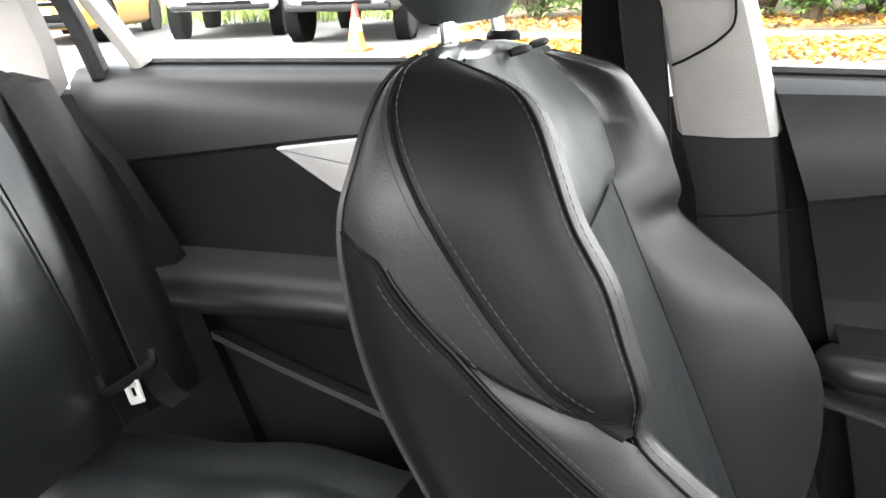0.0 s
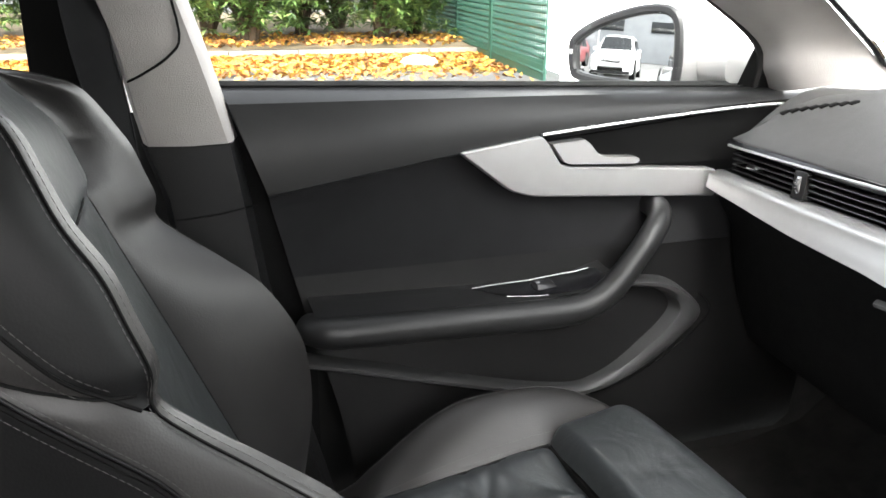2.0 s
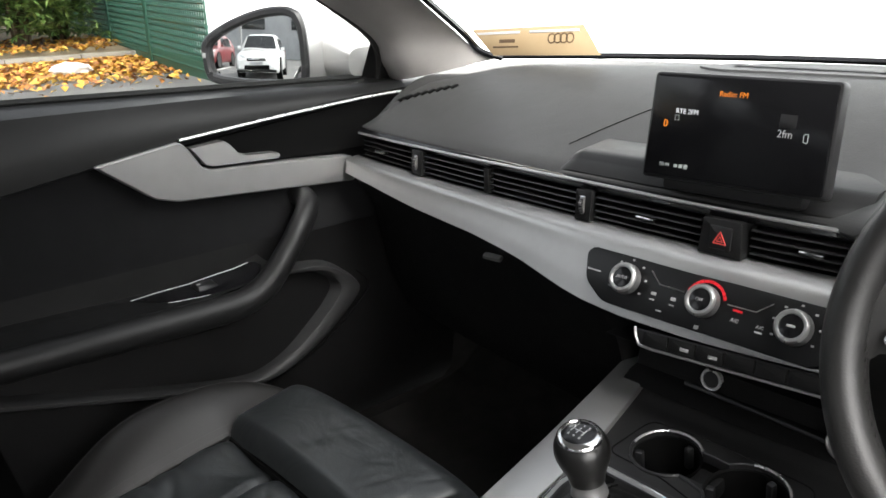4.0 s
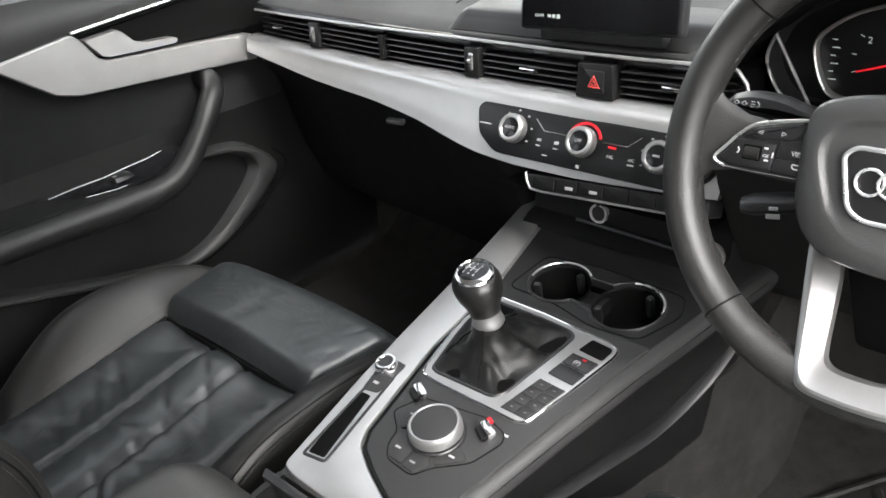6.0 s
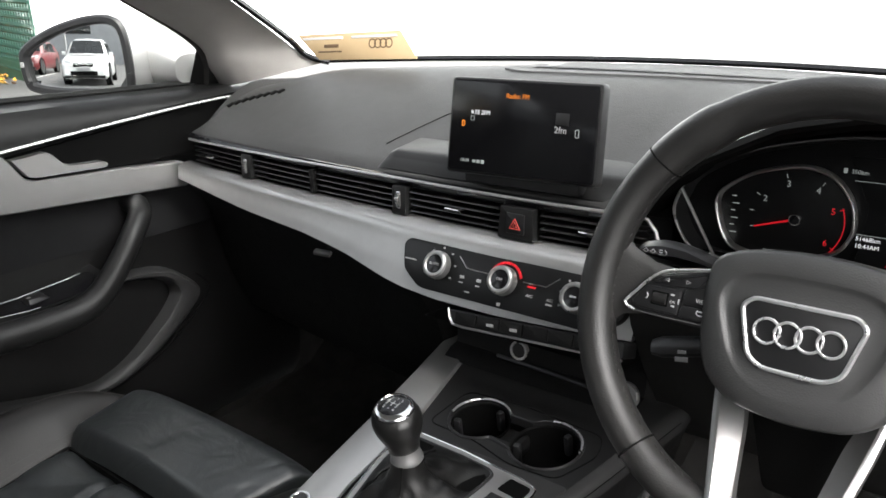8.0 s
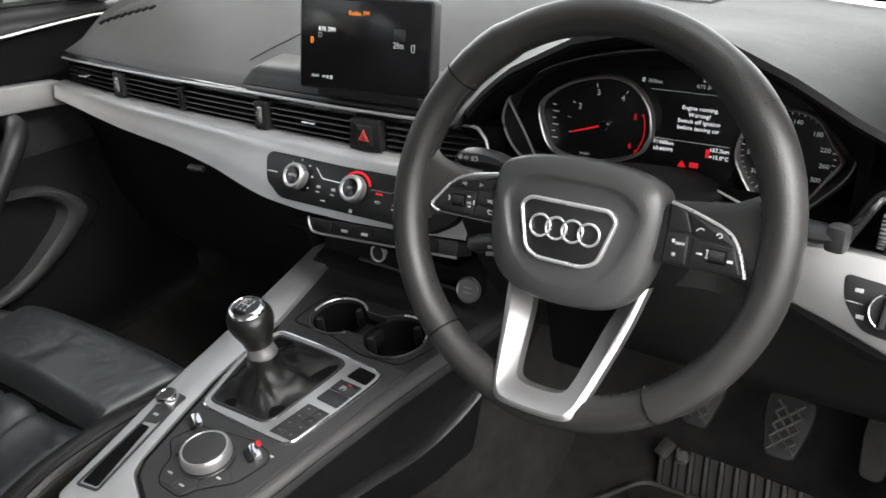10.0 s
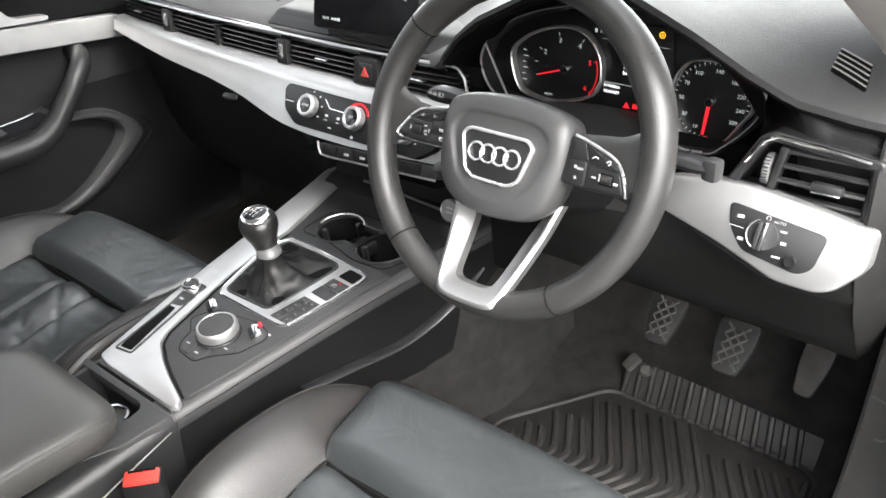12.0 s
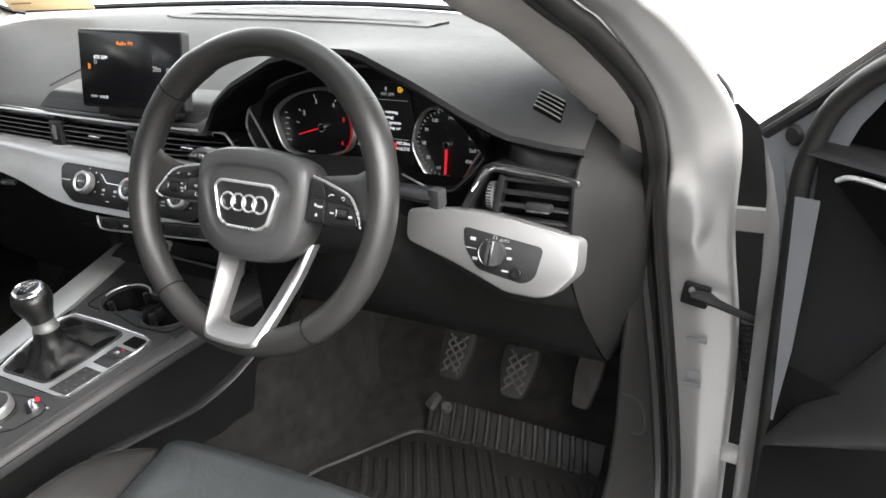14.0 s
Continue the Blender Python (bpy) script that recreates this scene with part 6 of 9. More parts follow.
# gear gaiter frame with the button bank
fr = rounded(cxy([(-0.025, -0.074), (-0.036, -0.024), (-0.041, 0.006), (-0.039, 0.040), (-0.029, 0.056), (0.036, 0.055), (0.082, 0.051), (0.118, 0.0485), (0.1345, 0.043), (0.1365, 0.031), (0.128, -0.022), (0.115, -0.083), (0.104, -0.089), (0.063, -0.088), (-0.006, -0.0865), (-0.020, -0.084)]), 0.006)
opening = rounded(cxy([(-0.017, -0.074), (-0.029, -0.024), (-0.034, 0.004), (-0.031, 0.038), (-0.024, 0.048), (0.036, 0.0475), (0.076, 0.045), (0.086, 0.038), (0.085, 0.020), (0.074, -0.066), (0.065, -0.076), (-0.008, -0.0775)]), 0.006)
part("frame_bed", plate(fr, CO, -0.004, 0.0030, 0.0012), SILVER, console, "satin silver gear surround")
part("gear_surround", ring(fr, CO, -0.002, 0.0042, 0.0020, 0.0009), CHROME, console, "bright edge of the gear surround")
part("gaiter_frame", ring(inset(opening, -0.0004), CO, 0.0, 0.0046, 0.0042, 0.0014), SATIN, console)
part("gaiter_well", plate(opening, CO, 0.0, 0.0034, 0.0003), DEEP, console)
part("pocket", plate(rounded(cxy([(0.099, 0.023), (0.103, 0.043), (0.128, 0.0405), (0.130, 0.036), (0.129, 0.020)]), 0.003), CO, 0.0, 0.0034, 0.0003), DEEP, console)
pbs = part("parking_brake_switch", plate(rounded(cxy([(0.0975, 0.016), (0.1285, 0.0145), (0.126, -0.003), (0.0952, -0.001)]), 0.0015), CO, 0.002, 0.0046, 0.0010), SATIN, console)
words("(P)", CO @ pose(0.110, 0.0050 * CS, 0.0048), 0.0075, MARK, pbs)
part("brake_lamp", box(CO @ pose(0.1145, 0.0115 * CS, 0.0047), 0.0042, 0.0020, 0.0006, 0.0), GLOW_RED, pbs)
part("console_button", plate(rounded(cxy([(0.0950, -0.002), (0.1258, -0.004), (0.123, -0.023), (0.0922, -0.0205)]), 0.0015), CO, 0.002, 0.0044, 0.0010), SATIN, console)
for j in range(4):
    for i in range(2):
        u0, u1, v0, v1 = i / 2, (i + 1) / 2, j / 4, (j + 1) / 4
        cell = []
        for u, v in ((u0, v0), (u1, v0), (u1, v1), (u0, v1)):
            a = Vector((0.0905, -0.0305)).lerp(Vector((0.122, -0.0325)), u)
            b = Vector((0.0805, -0.0815)).lerp(Vector((0.1125, -0.0820)), u)
            q = a.lerp(b, v)
            cell.append((q.x, q.y))
        cell = inset(cxy(cell), 0.0003)
        cb = part("console_button", plate(cell, CO, 0.002, 0.0042, 0.0006), CONSOLE, console)
        m_ = sum((Vector((*c, 0)) for c in cell), Vector()) / 4
        bar(CO @ pose(0, 0, 0.0042), m_.x, m_.y, 0.0030, 0.0012, THREAD, cb, "button_symbol")

# cup holders: two deep wells joined under one rim
for x, y, r in ((0.014, 0.113, 0.0355), (0.103, 0.110, 0.0395)):
    cm = CO @ pose(x, y * CS, 0)
    part("cup_well", lathe([(r, -0.004), (r - 0.002, -0.006), (r - 0.003, -0.045), (r - 0.006, -0.050), (r - 0.02, -0.052)], cm, 36, False), DEEP, console)
    for a in (75, 195, 315):
        part("cup_finger", box(cm @ pose((r - 0.006) * math.cos(radians(a)), (r - 0.006) * math.sin(radians(a)), -0.020, 0, 0, a), 0.009, 0.008, 0.026, 0.003), SATIN, console)
cup = []
for k in range(26):
    a = radians(38 + 284 * k / 25)
    cup.append((0.014 + 0.0365 * math.cos(a), 0.113 + 0.0365 * math.sin(a)))
for k in range(26):
    a = radians(218 + 284 * k / 25)
    cup.append((0.103 + 0.0405 * math.cos(a), 0.110 + 0.0405 * math.sin(a)))
part("cup_bridge", box(CO @ pose(0.058, 0.112 * CS, -0.020), 0.030, 0.030, 0.020, 0.006), HARD, console)
part("cup_base", box(CO @ pose(0.058, 0.110 * CS, -0.056), 0.19, 0.095, 0.004, 0.001), DEEP, console)
part("cup_rim", ring(inset(cxy(cup), -0.0016), CO, -0.010, 0.0014, 0.0034, 0.0012), SATIN, console)
part("cup_chrome", tube([CO @ Vector((0.014 + 0.0352 * math.cos(radians(a)), (0.113 + 0.0352 * math.sin(radians(a))) * CS, 0.0012)) for a in range(40, 196, 6)], 0.0014, 6), BRIGHT, console)
part("cup_chrome", tube([CO @ Vector((0.103 + 0.0392 * math.cos(radians(a)), (0.110 + 0.0392 * math.sin(radians(a))) * CS, 0.0012)) for a in range(6, 112, 6)], 0.0014, 6), BRIGHT, console)
# deck panel line round the cup holders
part("deck_groove", tube([CO @ Vector((x, y * CS, -0.0012)) for x, y in rounded([(-0.036, 0.080), (-0.030, 0.150), (0.045, 0.158), (0.150, 0.152), (0.160, 0.120), (0.140, 0.068), (0.085, 0.064), (0.030, 0.078)], 0.012)], 0.0008, 5, closed=True), SEAM, console)
# bright brace on the driver's side
side_path = spline([(0.176, 0.235, 0.560), (0.170, 0.19, 0.532), (0.158, 0.135, 0.505), (0.148, 0.075, 0.494), (0.138, 0.0, 0.500), (0.126, -0.08, 0.506)], 6)
part("side_trim", tube(side_path, [0.013 - 0.006 * abs(k / 30 - 0.25) for k in range(len(side_path))], 10, flat=0.35), SATIN, console)

# ---- gear lever ----
lever = thing("gear_lever", "six-speed gear lever with black leather gaiter", "gear lever")
neck = Vector((0.0262, -0.0285, 0.652))
tip = Vector((0.0170, -0.0345, 0.7125))
rows = []
n_op = len(opening)
perim = [0.0]
for i in range(n_op):
    a, b = Vector(opening[i]), Vector(opening[(i + 1) % n_op])
    perim.append(perim[-1] + (b - a).length)
ringo = []
for k in range(60):
    s = perim[-1] * k / 60
    i = max(j for j in range(n_op) if perim[j] <= s)
    a, b = Vector(opening[i]), Vector(opening[(i + 1) % n_op])
    ringo.append(a.lerp(b, (s - perim[i]) / max(perim[i + 1] - perim[i], 1e-9)))
for k in range(25):
    t = k / 24
    row = []
    for j, q in enumerate(ringo):
        base = CO @ Vector((q.x * 0.97 + 0.0008, q.y * 0.97, 0.0040))
        ang = math.atan2(base.y - neck.y, base.x - neck.x)
        s = (1 - t) ** 2.7
        fold = 1 + (0.16 * math.sin(4 * ang + 0.6 + 2.5 * t) + 0.10 * math.sin(7 * ang - 4 * t) + 0.06 * math.sin(13 * ang + 7 * t)) * math.sin(min(t * 1.6, 1) * math.pi) ** 0.8
        top = neck + Vector((0.0172 * math.cos(ang), 0.0172 * math.sin(ang), 0))
        p = Vector((top.x + (base.x - top.x) * s * fold, top.y + (base.y - top.y) * s * fold, base.z + (neck.z - base.z) * t ** 0.92))
        p.z += (0.0045 * math.sin(5 * ang + 1.0) + 0.0028 * math.sin(9 * ang - 2.0)) * math.sin(min(t * 3.2, 1) * math.pi) - 0.003 * math.sin(min(t * 5, 1) * math.pi)
        row.append(p)
    rows.append(row)
part("gaiter", grid(rows, close_u=True), GAITER, lever, "folded black leather gaiter", 60)
for j in (6, 22, 37, 52):
    part("gaiter_seam", tube([r[j] + Vector((0, 0, 0.0006)) for r in rows[2:]], 0.0008, 5), SEAM, lever)


def skewed(profile, n=36):
    """Turns a profile of (radius, depth below the top) round the bent axis of the lever."""
    out = []
    for r, d in profile:
        f = min(max(d / 0.060, 0), 1)
        c = tip.lerp(neck, d / (tip - neck).length)
        ax = Vector((0.03, -0.20, 0.98)).lerp((tip - neck).normalized(), f ** 0.6).normalized()
        u = Vector((1, 0, 0)) - ax * ax.x
        u.normalize()
        v = ax.cross(u)
        out.append([c + max(r, 1e-5) * (math.cos(k * math.tau / n) * u + math.sin(k * math.tau / n) * v) for k in range(n)])
    return grid(out, close_u=True)


part("lever_collar", skewed([(0.0146, 0.043), (0.0156, 0.046), (0.0150, 0.050), (0.0154, 0.055), (0.0166, 0.058), (0.0170, 0.0615), (0.0160, 0.064)]), SILVER_DK, lever, "silver collar")
part("knob", skewed([(0.0200, 0.0035), (0.0226, 0.0065), (0.0246, 0.011), (0.0253, 0.0165), (0.0247, 0.022), (0.0228, 0.028), (0.0202, 0.034), (0.0180, 0.039), (0.0166, 0.044), (0.0160, 0.048)]), KNOB_LEATHER, lever, "black leather knob")
part("knob_ring", skewed([(0.0154, 0.0006), (0.0162, -0.0004), (0.0186, 0.0006), (0.0206, 0.0028), (0.0210, 0.0046), (0.0200, 0.0050)]), CHROME, lever, "chrome ring")
cap = part("shift_plate", skewed([(0.0, -0.0022), (0.006, -0.0017), (0.011, -0.0008), (0.0156, 0.0006)]), PIANO, lever, "gloss black shift pattern plate")
lm = axes(tip, (1, 0, -0.03), (0, 0.98, 0.20))
for k, x in enumerate((-0.006, 0.0, 0.006)):
    part("gate_line", box(lm @ pose(x, 0, 0.0019), 0.0007, 0.008, 0.0006, 0.0), MARK, cap)
    words("135"[k], lm @ pose(x, 0.0070, 0.0014), 0.0048, MARK, cap)
    words("246"[k], lm @ pose(x, -0.0070, 0.0014), 0.0048, MARK, cap)
part("gate_line", box(lm @ pose(0, 0, 0.0021), 0.0125, 0.0007, 0.0006, 0.0), MARK, cap)

# ---- armrest ----
arm = thing("armrest", "black leather centre armrest with grey stitching", "armrest")
rows = []
for k in range(23):
    t = k / 22
    y = -0.298 - 0.35 * t ** 1.3
    f = math.sqrt(max(1 - (1 - min(t ** 1.3 * 0.36 / 0.05, 1)) ** 2, 0.0))
    zt, zb = 0.598 + 0.030 * f + 0.010 * t, 0.577 + 0.012 * (1 - f)
    w = 0.060 + 0.047 * f
    row = []
    for j in range(32):
        a = math.tau * j / 32
        cxx, sxx = math.cos(a), math.sin(a)
        row.append((0.004 + w * math.copysign(abs(cxx) ** 0.36, cxx), y, (zt + zb) / 2 + (zt - zb) / 2 * math.copysign(abs(sxx) ** 0.55, sxx)))
    rows.append(row)
part("lid", grid(rows, close_u=True, cap=True), ARM_LEATHER, arm, "padded leather lid")
for j in (1, 2):
    part("stitch_line", tube([Vector(r[j]) + Vector((0.0004, 0.0003, 0.0)) for r in rows[1:]] , 0.0007, 5), THREAD_RIM, arm)
part("hinge_base", box(pose(0.0, -0.56, 0.563), 0.15, 0.20, 0.04, 0.008), HARD, arm)


# ---- front seats ----
def yc(z):
    return -0.505 - (z - 0.56) * 0.42


HALF = [(0.44, 0.225), (0.56, 0.252), (0.70, 0.260), (0.80, 0.258), (0.88, 0.254), (0.94, 0.248), (0.97, 0.242), (1.0, 0.229), (1.018, 0.214), (1.029, 0.198), (1.036, 0.178)]
RIDGE = [(0.44, 0.015), (0.47, 0.034), (0.56, 0.090), (0.63, 0.120), (0.68, 0.129), (0.745, 0.116), (0.785, 0.086), (0.815, 0.060), (0.838, 0.046), (0.86, 0.057), (0.89, 0.060), (0.92, 0.062), (0.95, 0.057), (0.98, 0.057), (1.0, 0.056), (1.013, 0.050), (1.022, 0.038), (1.030, 0.020), (1.036, 0.004)]
THICK = [(0.44, 0.085), (0.60, 0.090), (0.75, 0.094), (0.83, 0.101), (0.87, 0.099), (0.92, 0.088), (0.95, 0.076), (0.98, 0.056), (1.0, 0.043), (1.02, 0.028), (1.036, 0.014)]
WING = [(0.838, 0.040), (0.848, 0.030), (0.867, 0.012), (0.897, -0.002), (0.931, -0.013), (0.972, -0.022), (1.002, -0.024), (1.02, -0.018), (1.036, -0.006)]
DIAG = [(0.44, -0.36), (0.60, -0.43), (0.68, -0.485), (0.766, -0.558), (0.797, -0.583), (0.823, -0.612), (0.854, -0.648), (0.891, -0.688), (0.913, -0.708), (0.937, -0.730), (0.95, -0.78)]
SEAM_AT = 4
FOLD = [(-0.690, 0.893), (-0.667, 0.878), (-0.645, 0.867), (-0.610, 0.854), (-0.588, 0.850)]


def back_ring(z):
    """Half of one level of the backrest, from the middle of the front round to the middle of the shell."""
    w, r, th = smooth_table(z, HALF), smooth_table(z, RIDGE), smooth_table(z, THICK)
    y = yc(z)
    up = min(max((z - 0.885) / 0.05, 0), 1)
    c = 0.60 + 0.12 * up
    pad = 0.013 * min(max((z - 0.884) / 0.018, 0), 1) ** 0.7 * (1 - 0.6 * max(0, (z - 0.97) / 0.066))
    return [(0.0, y + pad + 0.002), (0.30 * w, y + pad), (0.88 * c * w, y + pad * 0.9 + 0.003), (c * w, y + 0.003), ((c + 0.05) * w, y + 0.3 * r), (0.80 * w, y + 0.80 * r), (0.875 * w, y + r), (0.945 * w, y + 0.86 * r), (0.985 * w, y + 0.50 * r), (1.0 * w, y - 0.10 * th), (0.985 * w, y - th * 0.72), (0.93 * w, y - th), (0.60 * w, y - th - 0.008), (0.0, y - th - 0.012)]


def cut_row(pts, a, b, n):
    """The polyline between places a and b along it (in points), in n even steps."""
    out = []
    for k in range(n + 1):
        u = a + (b - a) * k / n
        i = min(int(u), len(pts) - 2)
        out.append(pts[i].lerp(pts[i + 1], u - i))
    return out


def crossing(pts, y):
    """How far along the flank it passes back behind y."""
    for i in range(len(pts) - 1):
        if pts[i].y >= y > pts[i + 1].y:
            return i + (pts[i].y - y) / (pts[i].y - pts[i + 1].y)
    return 0.0 if pts[0].y < y else len(pts) - 1.0


def seat_back(seat, cx, y0):
    zs = [0.46 + 0.576 * u * (1.45 - 0.45 * u) for u in [k / 80 for k in range(81)]]
    levels = [[(x, y + y0) for x, y in back_ring(z)] for z in zs]
    centre = []
    for z, lv in zip(zs, levels):
        h = [(cx - x, y, z) for x, y in lv[3::-1]] + [(cx + x, y, z) for x, y in lv[1:4]]
        centre.append(spline(h, 3))
    part("back_centre", grid(centre), LEATHER, seat, "black leather centre panel", 75)
    for sgn in (-1, 1):
        front, wing, flank, lower, wing_edge, diag_edge, ridge, sides = [], [], [], [], [], [], [], []
        for z, lv in zip(zs, levels):
            side = spline([(cx + sgn * x, y, z) for x, y in lv[6:12]], 5)
            front.append(spline([(cx + sgn * x, y, z) for x, y in lv[3:7]], 4) + side[1:SEAM_AT + 1])
            side = side[SEAM_AT:]
            # the leather is drawn in along the fold under the shoulder wing
            for i, p in enumerate(side):
                d = (p.z - lerp(p.y - y0, FOLD)) / 0.0065
                if FOLD[0][0] - 0.012 < p.y - y0 < FOLD[-1][0] + 0.03:
                    side[i] = p - Vector((sgn * 0.0042 * math.exp(-d * d) * min((p.y - y0 - FOLD[0][0] + 0.012) / 0.03, 1), 0, 0))
            ridge.append(side[0])
            sides.append(side)
            end = len(side) - 1.0
            a = crossing(side, yc(z) + y0 + smooth_table(z, WING)) if z >= 0.838 else 0.0
            b = max(crossing(side, smooth_table(z, DIAG) + y0), a)
            if z >= 0.838:
                wing.append(cut_row(side, 0.0, max(a, 0.05), 9))
                wing_edge.append(wing[-1][-1])
            flank.append(cut_row(side, a, max(b, a + 0.02), 9))
            if z < 0.948:
                lower.append(cut_row(side, min(b, end - 0.02), end, 9))
                diag_edge.append(lower[-1][0])
        out = Vector((sgn * 0.0008, 0, 0))
        tail = [sd[-1] for sd in sides if 0.936 < sd[-1].z < 0.952][:1]
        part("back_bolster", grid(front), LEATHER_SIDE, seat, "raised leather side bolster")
        part("wing_panel", grid(wing), LEATHER_SHADED, seat, "smooth leather shoulder wing, coloured near black for its shade")
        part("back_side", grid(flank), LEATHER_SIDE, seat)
        part("back_side", grid(lower), LEATHER_SHADED, seat)
        part("wing_seam", tube([p + out for p in wing_edge], 0.0013, 6), SEAM, seat)
        part("wing_stitch", stitches([p + out + Vector((0, -0.005, -0.003)) for p in wing_edge[2:]]), THREAD_RIM, seat)
        part("wing_stitch", stitches([p + out + Vector((0, 0.004, 0.003)) for p in wing_edge[2:]]), THREAD_RIM, seat)
        part("diagonal_seam", tube([p + out for p in [q for q in diag_edge if 0.55 < q.z < 0.930] + tail], 0.0018, 6), SEAM, seat)
        part("diagonal_stitch", stitches([p + out + Vector((0, -0.004, -0.005)) for p in diag_edge if 0.55 < p.z < 0.925]), THREAD_RIM, seat)
        part("diagonal_stitch", stitches([p + out + Vector((0, 0.0050, 0.0056)) for p in diag_edge if 0.55 < p.z < 0.920]), THREAD_RIM, seat)
        part("diagonal_piping", tube([p + out + Vector((0, 0.0022, 0.0026)) for p in diag_edge if 0.55 < p.z < 0.928], 0.0011, 6), LEATHER_SHADED, seat)
        part("ridge_seam", tube([p + Vector((sgn * 0.0006, 0.0006, 0)) for p in ridge[6:]], 0.0010, 5), SEAM, seat)
        part("ridge_stitch", stitches([f[-2].lerp(f[-3], 0.4) + Vector((sgn * 0.0006, 0.0010, 0.0004)) for f in front[6:]]), THREAD_RIM, seat)
        part("ridge_stitch", stitches([sd[0].lerp(sd[1], 0.9) + Vector((sgn * 0.0008, 0.0008, 0)) for sd in sides[6:]]), THREAD_RIM, seat)
        part("centre_seam", tube([(cx + sgn * lv[3][0], lv[3][1] + 0.0002, z) for z, lv in zip(zs, levels)], 0.0010, 5), SEAM, seat)
        fold = []
        for k in range(25):
            y = FOLD[0][0] + (FOLD[-1][0] - FOLD[0][0]) * k / 24
            z = lerp(y, FOLD)
            n = max(i for i, r in enumerate(sides[:-1]) if r[0].z <= z)
            ends = []
            for sd in sides[n:n + 2]:
                c = crossing(sd, y + y0)
                i = min(int(c), len(sd) - 2)
                ends.append(sd[i].lerp(sd[i + 1], c - i))
            fold.append(ends[0].lerp(ends[1], (z - ends[0].z) / (ends[1].z - ends[0].z)))
        part("fold_seam", tube(fold, 0.0011, 6), SEAM, seat)
        part("shell_piping", tube([(cx + sgn * lv[11][0], lv[11][1], z) for z, lv in zip(zs, levels)], 0.0030, 6), LEATHER_SIDE, seat)
    back = []
    for z, lv in zip(zs, levels):
        back.append(spline([(cx - x, y, z) for x, y in lv[11:14]] + [(cx + x, y, z) for x, y in lv[12:10:-1]], 3))
    part("back_shell", grid(back), HARD, seat, "hard black back shell")
    # rounded top
    lv = levels[-1]
    loop = [(-x, y) for x, y in lv[:0:-1]] + [(x, y) for x, y in lv]
    mid = yc(1.036) + y0
    rows = [[(cx + x * s, mid + (y - mid) * s, 1.036 + h) for x, y in loop] for s, h in ((1.0, 0.0), (0.97, 0.004), (0.88, 0.007), (0.6, 0.009), (0.05, 0.010))]
    part("back_top", grid(rows, close_u=True), LEATHER, seat)
    # seam under the shoulder pad, turned up at its ends
    part("yoke_seam", tube(spline([(cx + u * 0.18, yc(z) + y0 + d, z) for u, z, d in ((-1.02, 0.945, 0.006), (-0.86, 0.900, 0.004), (-0.6, 0.888, 0.006), (0, 0.885, 0.005), (0.6, 0.888, 0.006), (0.86, 0.900, 0.004), (1.02, 0.945, 0.006))], 5), 0.0013, 5), SEAM, seat)
    # the top dips between the shoulder wings and falls towards the door
    for piece in seat.children:
        for v in piece.data.vertices:
            if v.co.z > 0.95:
                out = min(max((0.08 - (v.co.x - cx) * (1 if cx < 0 else -1)) / 0.28, 0), 1)
                v.co.z -= 0.026 * out * out * (3 - 2 * out) * min((v.co.z - 0.95) / 0.07, 1)
                v.co.z -= 0.014 * min((v.co.z - 0.95) / 0.085, 1) * max(0.0, 1 - ((v.co.x - cx) / 0.205) ** 4)
    # headrest on two chrome posts
    yt = yc(1.04) + y0 - 0.022
    for s in (-0.070, 0.070):
        part("headrest_post", tube([(cx + s, yt + 0.002, 0.995), (cx + s, yt - 0.010, 1.15)], 0.0062, 12), CHROME, seat, "chrome headrest post")
        part("post_guide", lathe([(0.0065, 0.0), (0.014, 0.0), (0.015, 0.004), (0.012, 0.008), (0.0065, 0.008)], pose(cx + s, yt + 0.004, 1.022), 20), HARD, seat)
    part("guide_button", box(pose(cx + 0.070 - 0.02, yt + 0.014, 1.027, 0, 0, 20), 0.018, 0.008, 0.008, 0.003), HARD, seat)
    rows = []
    for k in range(13):
        t = k / 12
        z = 1.043 + 0.19 * t
        w = 0.128 * (1 - 0.25 * t) * (math.sin(min(max(t, 0.03), 0.97) * math.pi) ** 0.22)
        d = 0.050 * (math.sin(min(max(t, 0.03), 0.97) * math.pi) ** 0.35)
        rows.append([(cx + w * math.copysign(abs(math.cos(a)) ** 0.6, math.cos(a)), yt - 0.008 - 0.10 * t * 0.3 + d * math.copysign(abs(math.sin(a)) ** 0.7, math.sin(a)), z) for a in [math.tau * j / 28 for j in range(28)]])
    for s in (-0.035, 0.035):
        part("release_tab", tube(spline([(cx + s - 0.016, yt + 0.034, 1.020), (cx + s - 0.006, yt + 0.044, 1.023), (cx + s + 0.008, yt + 0.046, 1.023), (cx + s + 0.016, yt + 0.038, 1.021)], 4), 0.0042, 8, flat=0.7), HARD, seat)
    part("headrest", grid(rows, close_u=True, cap=True), LEATHER, seat, "black leather headrest")


PAN = [(-0.56, 0.455), (-0.45, 0.458), (-0.35, 0.466), (-0.25, 0.480), (-0.12, 0.500), (0.0, 0.505)]
CREST = [(-0.56, 0.42), (-0.44, 0.43), (-0.38, 0.445), (-0.34, 0.470), (-0.30, 0.500), (-0.26, 0.526), (-0.22, 0.541), (-0.16, 0.547), (-0.09, 0.543), (-0.04, 0.528), (0.0, 0.505), (0.03, 0.47)]
OUTER = [(-0.56, 0.225), (-0.40, 0.236), (-0.25, 0.243), (-0.12, 0.242), (-0.06, 0.234), (-0.02, 0.218), (0.01, 0.200), (0.03, 0.185)]


